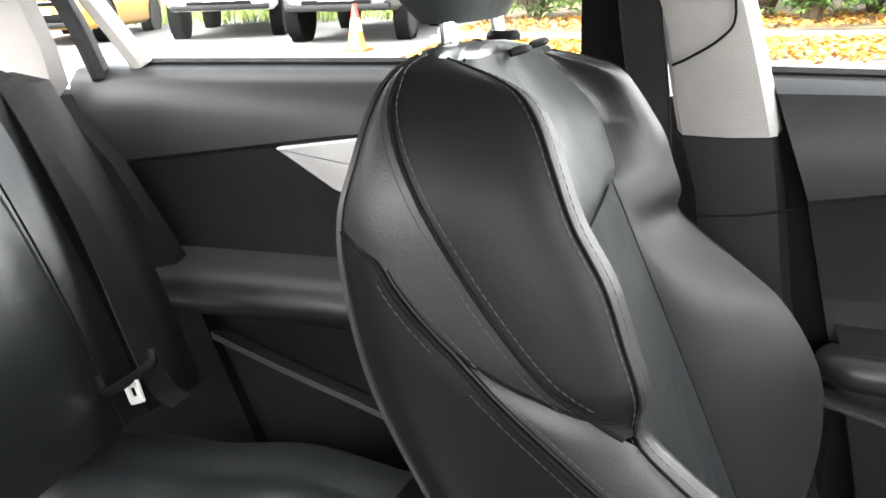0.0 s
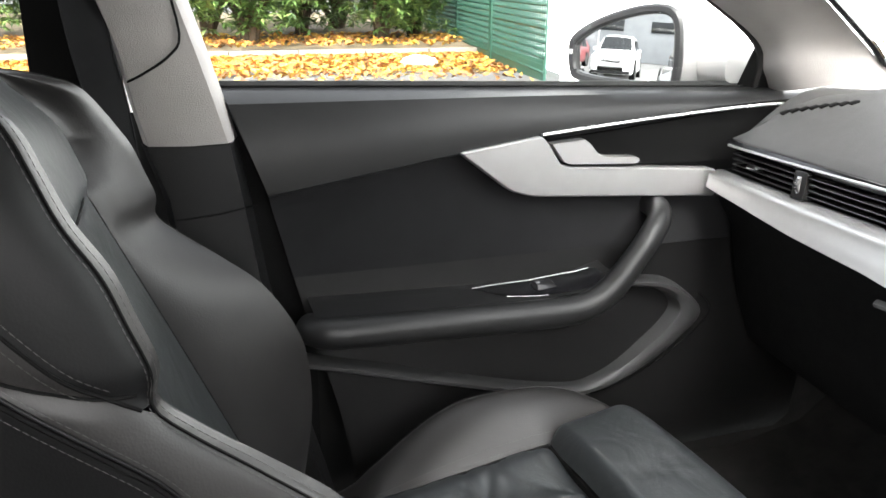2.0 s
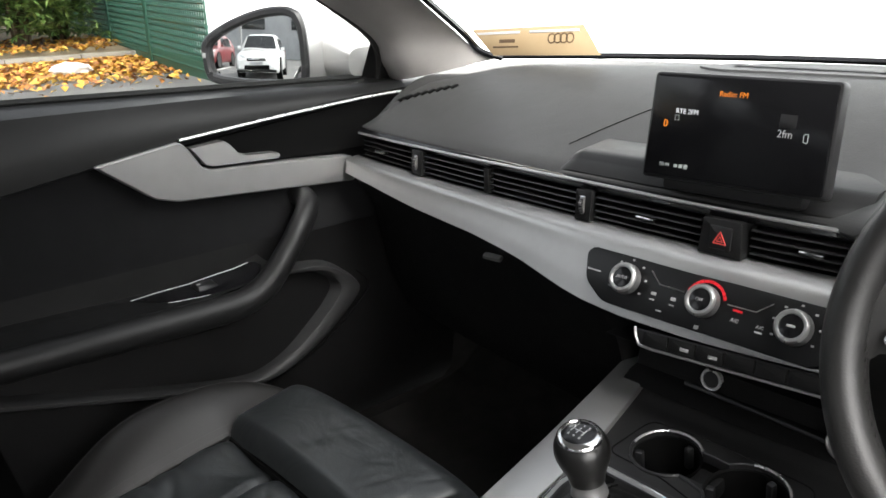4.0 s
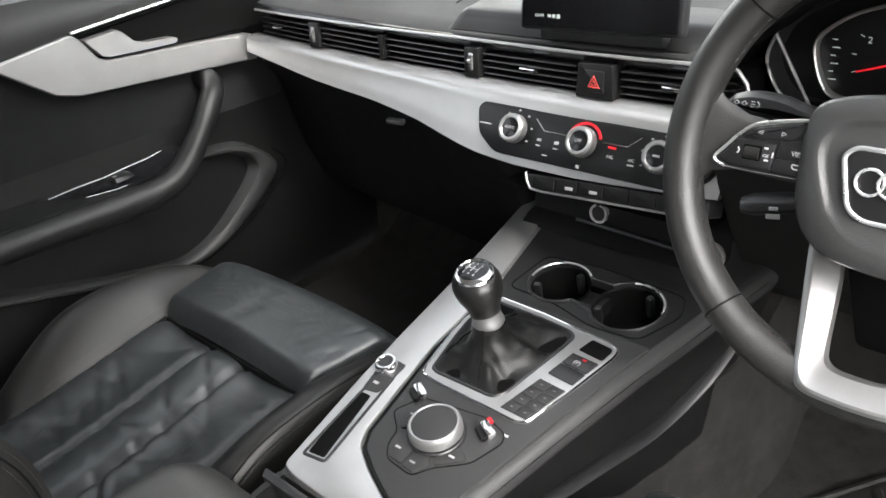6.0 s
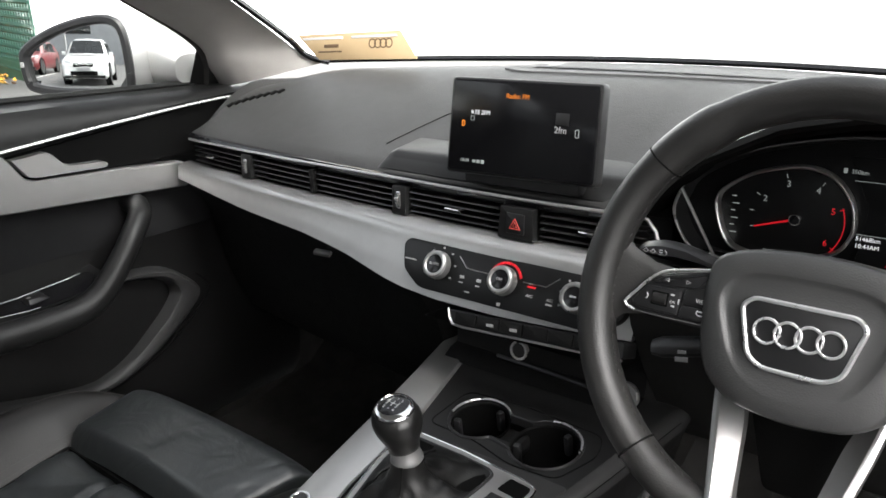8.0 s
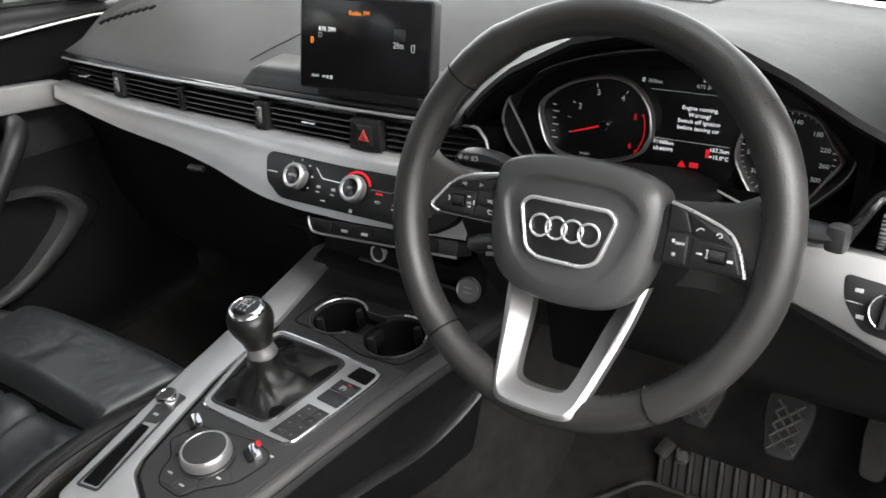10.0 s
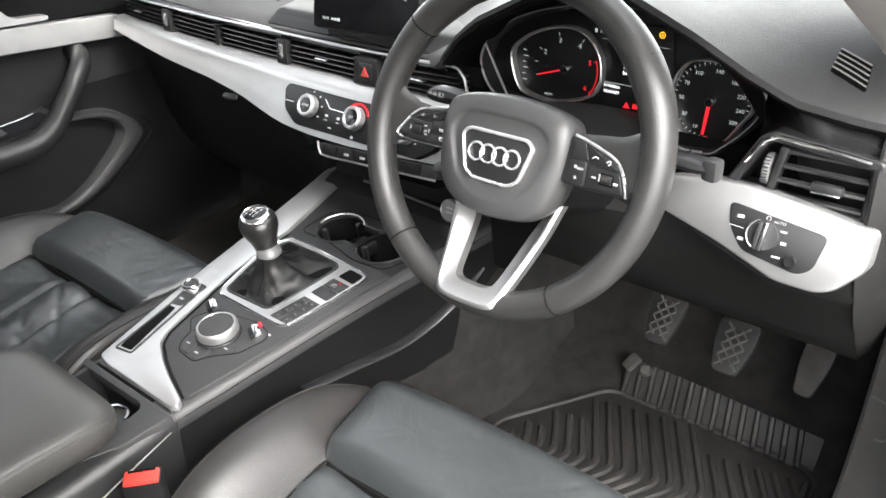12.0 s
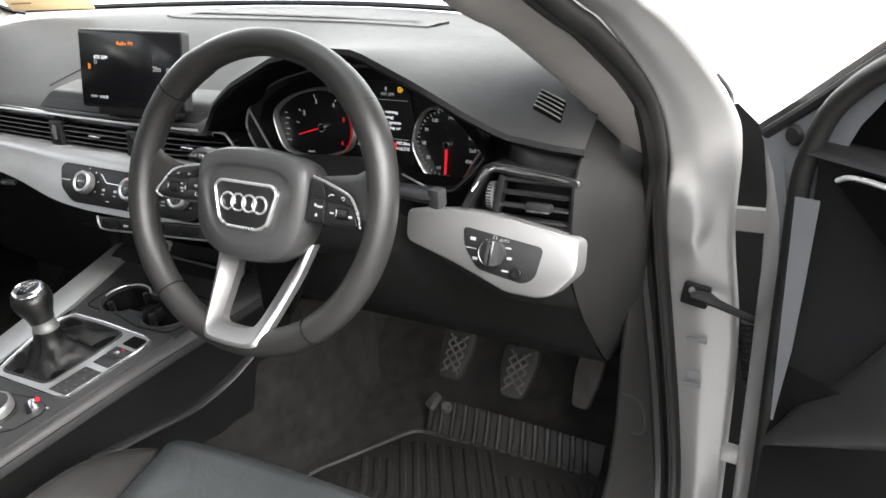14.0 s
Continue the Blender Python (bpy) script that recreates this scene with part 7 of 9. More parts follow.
def seat_cushion(seat, cx, y0):
    rng = random.Random(int(1000 * abs(cx)))
    folds = [(rng.uniform(-0.9, 0.9), rng.uniform(-0.40, -0.14), rng.uniform(-0.8, 0.8), rng.uniform(0.02, 0.055)) for _ in range(44)]
    mid = []
    for k in range(97):
        y = -0.52 + 0.405 * k / 96
        row = []
        for j in range(65):
            u = -1 + 2 * j / 64
            z = smooth_table(y, PAN)
            z -= 0.0075 * math.exp(-(((abs(u) - 0.24) / 0.045) ** 2))
            z += 0.004 * math.cos(u * 6.5) - 0.004 * max(0, (abs(u) - 0.86) / 0.14) ** 2
            z -= 0.012 * max(0, (k - 88) / 8) ** 2
            for fu, fy, tilt, ln in folds:
                d = (y - fy) + tilt * (u - fu) * 0.16
                z -= 0.0017 * math.exp(-((d / 0.0060) ** 2)) * math.exp(-(((u - fu) * 0.16 / ln) ** 2))
            row.append((cx + 0.160 * u, y + y0, z))
        mid.append(row)
    part("cushion_centre", grid(mid), LEATHER, seat, "creased leather seat centre")
    for u in (-0.62, 0.62):
        for d in (-0.004, 0.004):
            part("cushion_stitch", stitches([(cx + 0.160 * u + d, y + y0, smooth_table(y, PAN) + 0.004 * math.cos(u * 6.5) + 0.0004) for y in [-0.42 + 0.02 * k for k in range(11)]]), THREAD_RIM, seat)
    # thigh support block, wider at its front
    rows = []
    creases = [(rng.uniform(-0.02, 0.17), rng.uniform(-0.085, 0.0), rng.uniform(-0.9, 0.1), rng.uniform(0.012, 0.030)) for _ in range(20)]
    for k in range(67):
        t = k / 66
        y = -0.118 + 0.166 * t
        e = math.sin(min(t / 0.13, 1) * math.pi / 2) ** 0.7
        f = 1.0 if t < 0.66 else max(math.cos((t - 0.66) / 0.34 * math.pi / 2), 0.0) ** 0.5
        zt = 0.502 + 0.034 * e + 0.008 * t - 0.085 * (1 - f)
        hw = 0.165 + 0.032 * t
        row = []
        for j in range(91):
            a = math.pi * j / 90
            c = -math.cos(a)
            x = hw * math.copysign(abs(c) ** 0.72, c)
            z = zt - 0.050 * (1 - math.sin(a) ** 0.20) - 0.004 * (x / hw) ** 2
            for fx, fy, tilt, ln in creases:
                d = (x - fx) + tilt * (y - fy)
                z -= 0.0012 * math.exp(-((d / 0.0045) ** 2)) * math.exp(-(((y - fy) / ln) ** 2))
            z -= 0.0016 * math.exp(-(((x - 0.07 + 0.2 * y) / 0.008) ** 2)) * math.exp(-(((y + 0.03) / 0.03) ** 2)) + 0.0012 * math.exp(-(((x + 0.03 + 0.3 * y) / 0.007) ** 2)) * math.exp(-(((y + 0.05) / 0.025) ** 2))
            row.append((cx + x, y + y0, z))
        rows.append(row)
    rows.append([(x, y + 0.004, z - 0.06) for x, y, z in rows[-1]])
    part("thigh_support", grid(rows), LEATHER, seat, "leather thigh support block")
    part("support_gap", box(pose(cx, -0.117 + y0, 0.482), 0.32, 0.006, 0.03, 0.0), SEAM, seat)
    for sgn in (-1, 1):
        rows = []
        for k in range(34):
            y = -0.52 + 0.55 * k / 33
            w0 = 0.157 if y < -0.12 else 0.157 + 0.034 * (y + 0.12) / 0.15
            w1 = max(smooth_table(y, OUTER), w0 + 0.004)
            zb, zt = smooth_table(min(y, -0.12), PAN) - 0.006, smooth_table(y, CREST)
            zt = max(zt, zb - 0.03)
            row = []
            for q in range(15):
                s = q / 14
                rise = 1 - (1 - s) ** 1.7
                z = zb + (zt - zb) * rise + (0.010 * math.sin(s * math.pi) if zt > zb else 0.0) - 0.010 * max(0, (s - 0.84) / 0.16) ** 2
                row.append((cx + sgn * (w0 + (w1 - w0) * s), y + y0, z))
            row += [(cx + sgn * (w1 + 0.003), y + y0, zt - 0.022), (cx + sgn * (w1 + 0.002), y + y0, zt - 0.05), (cx + sgn * (w1 - 0.008), y + y0, 0.38)]
            rows.append(row)
        part("cushion_bolster", grid(rows), LEATHER_SIDE, seat, "leather side bolster of the cushion")
        part("bolster_piping", tube([r[14] for r in rows], 0.0018, 6), LEATHER_SIDE, seat)
        part("bolster_seam", tube([Vector(r[13]) + Vector((0, 0, 0.0006)) for r in rows], 0.0009, 5), SEAM, seat)
        part("bolster_stitch", stitches([Vector(r[12]) + Vector((0, 0, 0.0006)) for r in rows]), THREAD_RIM, seat)
        part("inner_seam", tube([Vector(r[0]) + Vector((-sgn * 0.001, 0, 0.0055)) for r in rows[:25]], 0.0020, 5), SEAM, seat)
        for d in (1, 2):
            part("inner_stitch", stitches([Vector(r[d]) + Vector((0, 0, 0.0006)) for r in rows[4:28]]), THREAD_RIM, seat)
    part("seat_base", box(pose(cx, -0.27 + y0, 0.39), 0.40, 0.46, 0.13, 0.02), HARD, seat, "black plastic seat base")
    for s in (-0.17, 0.17):
        part("seat_rail", box(pose(cx + s, -0.26 + y0, 0.315), 0.045, 0.62, 0.03, 0.005), HARD, seat)


passenger_seat = thing("car_seat", "black leather front passenger seat with bolsters and stitching", "car seat", group="front seats")
seat_back(passenger_seat, -0.381, 0.0)
seat_cushion(passenger_seat, -0.378, 0.010)
part("recline_cover", box(pose(-0.600, -0.50, 0.53, -20, 0, 0), 0.030, 0.10, 0.17, 0.012), HARD, passenger_seat)
driver_seat = thing("car_seat", "black leather driver's seat with thigh support and bolsters", "car seat", group="front seats")
seat_back(driver_seat, 0.392, -0.06)
seat_cushion(driver_seat, 0.394, -0.030)

# ---- belt buckles ----
buckle = thing("belt_buckle", "black belt buckle with a red release button", "seat belt buckle")
bk = pose(0.146, -0.320, 0.503, 4, 0, 50)
part("buckle_body", box(bk, 0.040, 0.024, 0.115, 0.004), HARD, buckle)
part("release_button", box(bk @ pose(0, -0.0015, 0.0545), 0.036, 0.019, 0.012, 0.003), RED_BTN, buckle, "red release button")
part("tongue_slot", box(bk @ pose(0, 0.0050, 0.0602), 0.028, 0.003, 0.002, 0.0), DEEP, buckle)
part("buckle_strap", box(bk @ pose(0, 0, -0.10), 0.040, 0.006, 0.12, 0.002), WEBBING, buckle)

# ---- rear seat ----
rear = thing("rear_bench", "black leather rear bench seat", "rear seat")
rows = []
for k in range(61):
    x = -0.575 + 1.15 * k / 60
    e = max(0, abs(x) - 0.47) / 0.105
    lobe = 0.012 * math.cos((abs(x) - 0.36) * 14) - 0.012 * math.exp(-(((abs(x) - 0.20) / 0.012) ** 2)) - 0.007 * math.exp(-(((abs(x) - 0.43) / 0.012) ** 2)) - 0.055 * e ** 3
    row = [(x, -0.845, 0.36), (x, -0.825, 0.46), (x, -0.832, 0.505 + 0.5 * lobe)]
    for m in range(15):
        y = -0.85 - 0.45 * m / 14
        z = 0.535 + 0.020 * math.sin(min((y + 0.85) / -0.12, 1) * math.pi / 2) - 0.030 * max(0, (-0.97 - y) / 0.33) + lobe
        z += 0.0045 * math.sin(17 * x + 5) * math.sin(31 * y + 9 * x) - 0.006 * math.exp(-(((y + 0.93 - 0.35 * (x + 0.30)) / 0.012) ** 2)) * math.exp(-(((abs(x) - 0.33) / 0.09) ** 2)) - 0.004 * math.exp(-(((y + 0.90 + 0.5 * (abs(x) - 0.42)) / 0.010) ** 2)) * math.exp(-(((abs(x) - 0.43) / 0.06) ** 2))
        row.append((x, y, z))
    rows.append(row)
part("bench_cushion", grid(rows), LEATHER_REAR_SHADE, rear, "leather bench cushion")
rows = []
for k in range(63):
    x = -0.62 + 1.24 * k / 62
    e = max(0, abs(x) - 0.50) / 0.12
    dip = -0.012 * max(0, 1 - abs(abs(x) - 0.24) / 0.02) - 0.008 * max(0, 1 - abs(abs(x) - 0.47) / 0.02)
    b = 0.024 * e * e * (3 - 2 * e) - 0.012 * max(0, e - 0.8) / 0.2
    rows.append([(x, -1.215 + b + dip - 0.17 * t + 0.018 * math.sin(t * math.pi), 0.555 + 0.41 * t) for t in [j / 12 for j in range(13)]] + [(x, -1.43, 0.975), (x, -1.52, 0.965)])
part("bench_back", grid(rows[5:-5]), LEATHER_REAR_SHADE, rear, "leather rear backrest")
part("bench_side", grid(rows[:6]), HARD, rear, "dark plastic side of the backrest")
part("bench_side", grid(rows[-6:]), HARD, rear, "dark plastic side of the backrest")
for x in (-0.24, 0.24, -0.47, 0.47):
    part("bench_seam", tube([(x, -1.208 - 0.17 * t + 0.012 * math.sin(t * math.pi), 0.56 + 0.40 * t) for t in [j / 10 for j in range(11)]], 0.0016, 5), SEAM, rear)
rear_belt = thing("rear_seat_belt", "black rear seat belt with a pale metal tongue", "seat belt")
bpts = [(-0.585, -1.45, 0.985), (-0.565, -1.385, 0.955), (-0.540, -1.285, 0.80), (-0.520, -1.220, 0.66), (-0.510, -1.185, 0.60), (-0.51, -1.16, 0.585)]
rows = []
for p in spline(bpts, 5):
    rows.append([p + Vector((d * 0.024, 0.008 + 0.004 * d, 0.004 * d)) for d in (-1, 1)] + [p + Vector((d * 0.024, 0.005 + 0.004 * d, 0.004 * d)) for d in (1, -1)])
part("webbing", grid(rows, close_u=True, cap=True), WEBBING, rear_belt)
part("tongue", ring(rounded([(-0.0165, -0.0150), (0.0165, -0.0150), (0.0185, 0.0150), (-0.0185, 0.0150)], 0.004), axes((-0.470, -1.186, 0.614), (0.012, 0.034, 0.017), (-0.004, -0.010, 0.023)), 0, 0.004, 0.0095, 0.001), WHITE_PLASTIC, rear_belt, "pale metal belt tongue")
part("tongue_grip", tube(spline([(-0.472, -1.241, 0.626), (-0.470, -1.233, 0.612), (-0.468, -1.220, 0.612), (-0.468, -1.191, 0.629), (-0.470, -1.164, 0.648), (-0.472, -1.154, 0.660), (-0.474, -1.156, 0.672)], 4), 0.0062, 8), HARD, rear_belt)


# ---- doors ----
def door_front(T, door, closed):
    """A front door lining; T takes a place on the closed passenger door to where it belongs."""
    def tp(pts):
        return [T(Vector(p)) for p in pts]

    def rear(z):
        return lerp(z, [(0.28, -0.325), (0.43, -0.340), (0.57, -0.372), (0.64, -0.394), (0.82, -0.437), (0.90, -0.466), (0.96, -0.487)])

    def skew(p):
        """Lets the back edge of the lining follow the slanting door gap."""
        t = (p[1] + 0.485) / 0.965
        return (p[0], rear(p[2]) + ((0.48 if closed else 0.428) - rear(p[2])) * t, p[2])

    def tg(rows, cut=True):
        return grid([tp([skew(p) if cut else p for p in r]) for r in rows])

    ys = [-0.485 + 0.965 * k / 36 for k in range(37)]

    def belt(y):
        return 0.956 - 0.028 * (y + 0.485)

    def crease(y):
        return lerp(y, [(-0.485, 0.817), (-0.17, 0.862), (-0.046, 0.880), (0.38, 0.914), (0.48, 0.914)])

    up, mid, low = [], [], []
    for y in ys:
        b, c = belt(y), crease(y)
        h = max(b - c, 0.012)
        up.append([(-0.815, y, b - 0.006), (-0.792, y, b), (-0.770, y, b - 0.004), (-0.748, y, b - 0.12 * h), (-0.733, y, b - 0.40 * h), (-0.727, y, b - 0.70 * h), (-0.728, y, c + 0.004), (-0.737, y, c)])
    part("upper_roll", tg(up), SOFT, door, "padded black upper lining")
    for y in ys:
        c = crease(y)
        fy = 0.0 if y < 0.05 else min((y - 0.05) / 0.2, 1)
        mid.append([(-0.738, y, c), (-0.746, y, c - 0.012), (-0.748, y, 0.80), (-0.745, y, 0.74), (-0.742 + 0.01 * fy, y, 0.68)])
    part("insert", tg(mid), CLOTH, door, "flat dark insert panel")
    for y in ys:
        t = min(max((y + 0.485) / 0.5, 0), 1)
        f = min(max((y - 0.02) / 0.12, 0), 1)
        low.append([(-0.742 + 0.02 * f, y, 0.70), (-0.735, y, 0.64), (-0.728, y, 0.60), (-0.725, y, 0.56), (-0.722, y, 0.50), (-0.722, y, 0.42), (-0.73, y, 0.34), (-0.76, y, 0.30)])
    part("lower_lining", tg(low), HARD, door, "hard black lower lining")
    # armrest: a shelf whose rolled edge runs on into the pull handle
    line = spline([(-0.700, -0.398, 0.640), (-0.676, -0.385, 0.641), (-0.668, -0.35, 0.640), (-0.665, -0.20, 0.636), (-0.663, -0.06, 0.632), (-0.662, 0.005, 0.636), (-0.663, 0.045, 0.657), (-0.667, 0.080, 0.692), (-0.674, 0.112, 0.727), (-0.690, 0.138, 0.750), (-0.715, 0.152, 0.760), (-0.745, 0.156, 0.762)], 6)
    roll = line
    part("armrest_roll", tube(tp(roll), [lerp(p[1], [(-0.5, 0.0215), (-0.05, 0.0225), (0.03, 0.0215), (0.09, 0.0185), (0.15, 0.0185)]) for p in roll], 16), SOFT, door, "padded armrest edge rising into the pull handle")
    rows = []
    for k in range(31):
        y = -0.392 + 0.458 * k / 30
        x = lerp(y, [(-0.485, -0.676), (-0.36, -0.668), (0.066, -0.662)])
        z = lerp(y, [(-0.485, 0.646), (-0.36, 0.641), (-0.20, 0.636), (-0.06, 0.632), (0.02, 0.638), (0.066, 0.650)])
        rows.append([(-0.748, y, z + 0.034), (-0.738, y, z + 0.028), (-0.720, y, z + 0.0250), (-0.690, y, z + 0.0235), (x - 0.006, y, z + 0.0205)])
    part("armrest", tg(rows, False), SOFT, door, "black armrest shelf")
    rows = []
    for k in range(31):
        y = -0.392 + 0.428 * k / 30
        x = lerp(y, [(-0.485, -0.676), (-0.36, -0.668), (0.066, -0.664)])
        z = lerp(y, [(-0.485, 0.646), (-0.36, 0.641), (-0.20, 0.636), (0.04, 0.634)])
        rows.append([(x - 0.002, y, z - 0.019), (x - 0.020, y, z - 0.024), (-0.715, y, z - 0.034), (-0.740, y, z - 0.045)])
    part("armrest_underside", tg(rows, False), HARD, door)
    # switch plate let into the shelf, edged by two bright lines
    def shelf(y, x, lift):
        z = lerp(y, [(-0.36, 0.641), (-0.20, 0.636), (-0.06, 0.632), (0.02, 0.638), (0.066, 0.650)]) + lerp(x, [(-0.748, 0.034), (-0.738, 0.028), (-0.720, 0.0250), (-0.690, 0.0235), (-0.668, 0.0205)])
        return T(Vector((x, y, z + lift)))

    upper = spline([(-0.152, -0.722, 0), (-0.10, -0.729, 0), (-0.02, -0.732, 0), (0.035, -0.729, 0), (0.052, -0.722, 0)], 4)
    lower = spline([(-0.112, -0.684, 0), (-0.05, -0.676, 0), (0.01, -0.675, 0), (0.035, -0.681, 0), (0.052, -0.700, 0)], 4)
    part("switch_plate", grid([[shelf(a.x, a.y, 0.0012)] + [shelf(a.x + (b.x - a.x) * q, a.y + (b.y - a.y) * q, 0.0016) for q in (0.04, 0.5, 0.96)] + [shelf(b.x, b.y, 0.0012)] for a, b in zip(upper, lower)]), PIANO, door, "gloss black switch plate")
    part("plate_chrome", tube([shelf(p.x, p.y, 0.0018) for p in upper[:-3]], 0.0006, 6), SILVER, door, "slim bright line")
    part("plate_chrome", tube([shelf(p.x, p.y, 0.0018) for p in lower[:5]], 0.0005, 6), SILVER, door, "slim bright line")
    part("window_switch", grid([[shelf(y, -0.722, 0.001), shelf(y, -0.718, h), shelf(y, -0.700, h - 0.001), shelf(y, -0.696, 0.001)] for y, h in ((-0.060, 0.001), (-0.056, 0.008), (-0.030, 0.006), (-0.024, 0.001))]), SATIN, door)
    part("switch_mark", grid([[shelf(y, -0.708, 0.0090), shelf(y, -0.703, 0.0088)] for y in (-0.056, -0.050)]), MARK, door)
    # silver inlay: pointed at the back, notched under the handle
    inlay = [(-0.174, 0.864), (-0.049, 0.882), (-0.038, 0.872), (-0.018, 0.840), (-0.004, 0.834), (0.13, 0.826), (0.255, 0.816), (0.258, 0.772), (-0.005, 0.790), (-0.060, 0.794), (-0.095, 0.804)]
    il = rounded(inlay, 0.006)
    rows = [[T(Vector((-0.742, yy, zz))) for yy, zz in il], [T(Vector((-0.721, yy, zz))) for yy, zz in il], [T(Vector((-0.7185, yy, zz))) for yy, zz in inset(il, 0.0022)]]
    part("silver_inlay", grid(rows, close_u=True, cap=True), SILVER, door, "satin silver door inlay")
    # gloss black recess with the release lever
    rec = rounded([(-0.034, 0.872), (0.37, 0.912), (0.40, 0.90), (0.30, 0.825), (0.13, 0.829), (-0.002, 0.836), (-0.016, 0.842)], 0.006)
    part("lever_recess", grid([[T(Vector((x, yy, zz))) for yy, zz in rec] for x in (-0.75, -0.734)], close_u=True, cap=True), DEEP, door)
    lev = rounded([(-0.034, 0.8705), (0.020, 0.8745), (0.030, 0.868), (0.044, 0.852), (0.058, 0.8470), (0.108, 0.8440), (0.117, 0.8390), (0.112, 0.8325), (0.0, 0.8375), (-0.012, 0.8415)], 0.003)
    rows = [[T(Vector((-0.738, yy, zz))) for yy, zz in lev], [T(Vector((-0.722, yy, zz))) for yy, zz in lev], [T(Vector((-0.719, yy, zz))) for yy, zz in inset(lev, 0.0010)]]
    part("release_lever", grid(rows, close_u=True, cap=True), SILVER, door, "silver release lever")
    part("chrome_strip", tube(tp(spline([(-0.7235, -0.047, 0.8835), (-0.722, 0.10, 0.897), (-0.7205, 0.25, 0.9085), (-0.719, 0.34, 0.9135), (-0.718, 0.372, 0.9125), (-0.718, 0.385, 0.9065)], 5)), 0.0036, 8, flat=0.7), BRIGHT, door, "slim chrome strip")
    # flange of the door pocket: a slim rim that widens into an ear round the bottle holder
    band_o = spline([(0, -0.404, 0.5935), (0, -0.30, 0.5630), (0, -0.20, 0.5340), (0, -0.08, 0.5010), (0, 0.01, 0.4830), (0, 0.055, 0.4870), (0, 0.10, 0.5060), (0, 0.143, 0.5350), (0, 0.178, 0.5640), (0, 0.197, 0.5900), (0, 0.186, 0.6140), (0, 0.150, 0.6330), (0, 0.095, 0.6420)], 5)
    band_i = spline([(0, -0.404, 0.5790), (0, -0.30, 0.5490), (0, -0.20, 0.5200), (0, -0.08, 0.4880), (0, 0.01, 0.4690), (0, 0.062, 0.4690), (0, 0.115, 0.4860), (0, 0.165, 0.5120), (0, 0.215, 0.5480), (0, 0.244, 0.5820), (0, 0.218, 0.6160), (0, 0.170, 0.6440), (0, 0.095, 0.6530)], 5)
    rows = []
    for a, b in zip(band_o, band_i):
        rows.append([T(Vector((x, a.y + (b.y - a.y) * q, a.z + (b.z - a.z) * q))) for q, x in ((-0.10, -0.724), (0.0, -0.712), (0.12, -0.703), (0.4, -0.6985), (0.75, -0.6985), (0.95, -0.703), (1.06, -0.716), (1.12, -0.727))])
    # lighter plastic than the lining puts the rim's lit top into colour
    part("pocket_rim", grid(rows), CONSOLE, door, "raised pocket rim round the bottle holder")
    part("rim_groove", tube([T(Vector((-0.718, b.y + 0.012 * (b.y - a.y) / 0.02, b.z + 0.012 * (b.z - a.z) / 0.02))) for a, b in zip(band_o[24:50], band_i[24:50])], 0.0016, 5), SEAM, door)
    if closed:
        rows = []
        for k in range(9):
            y = -0.49 + 0.85 * k / 8
            h = lerp(y, [(-0.49, 1.31), (-0.25, 1.30), (-0.10, 1.25), (0.16, 1.11), (0.36, 0.99)])
            rows.append([(-0.797, y, belt(y) - 0.02), (-0.797 + 0.38 * (h - belt(y)) * 0.5, y, (h + belt(y)) / 2), (-0.797 + 0.38 * (h - belt(y)), y, h)])
        g = part("window_pane", tg(rows, False), GLASS, door, "clear side window")
        g.visible_shadow = False
    part("belt_seal", tube(tp([(-0.800, y, belt(y) + 0.003) for y in (-0.49, -0.2, 0.1, 0.30, 0.37)]), 0.0065, 6), RUBBER, door, "black window seal")
    if closed:
        part("corner_sail", grid([[T(Vector(p)) for p in r] for r in ([(-0.795, 0.335, 0.930), (-0.765, 0.34, 1.0), (-0.752, 0.325, 1.012)], [(-0.785, 0.43, 0.925), (-0.765, 0.40, 0.96), (-0.755, 0.37, 0.99)])]), HARD, door)
    rows = [[(-0.80, y, belt(y) - 0.02), (-0.865, y, belt(y) - 0.05), (-0.895, y, 0.78), (-0.90, y, 0.60), (-0.88, y, 0.40), (-0.85, y, 0.28)] for y in ys]
    part("outer_skin", tg(rows, False), PAINT, door, "silver painted outer skin")


def same_place(p):
    return Vector(p)


door_l = thing("car_door", "closed front passenger door with black lining and silver inlay", "car door", kind="structure")
door_front(same_place, door_l, True)

HX, HY, OPEN = 0.875, 0.385, radians(54)


def swung(p):
    """The mirrored door, swung out on its hinges."""
    d = Vector((-p[0] - HX, p[1] - 0.56, 0))
    c, s = math.cos(OPEN), math.sin(OPEN)
    return Vector((HX + d.x * c - d.y * s, HY + d.x * s + d.y * c, p[2]))


door_r = thing("car_door", "driver's door standing open on its hinges", "car door", kind="structure")
door_front(swung, door_r, False)
edge_t = spline([(0, 0.421, 0.612), (0, 0.413, 0.630), (0, 0.396, 0.660), (0, 0.368, 0.697), (0, 0.344, 0.732), (0, 0.313, 0.780), (0, 0.28, 0.800), (0, 0.22, 0.795), (0, 0.10, 0.760)], 4)
edge_b = spline([(0, 0.421, 0.594), (0, 0.409, 0.601), (0, 0.394, 0.610), (0, 0.357, 0.633), (0, 0.325, 0.652), (0, 0.292, 0.672), (0, 0.25, 0.690), (0, 0.19, 0.690), (0, 0.09, 0.680)], 4)
part("lining_bulge", grid([[swung(Vector((x, a.y + (b.y - a.y) * q, a.z + (b.z - a.z) * q))) for q, x in ((0.0, -0.748), (0.06, -0.735), (0.25, -0.723), (0.6, -0.713), (0.9, -0.710), (1.0, -0.716), (1.02, -0.742))] for a, b in zip(edge_t, edge_b)]), CONSOLE, door_r, "soft bulge above the door pocket", 75)
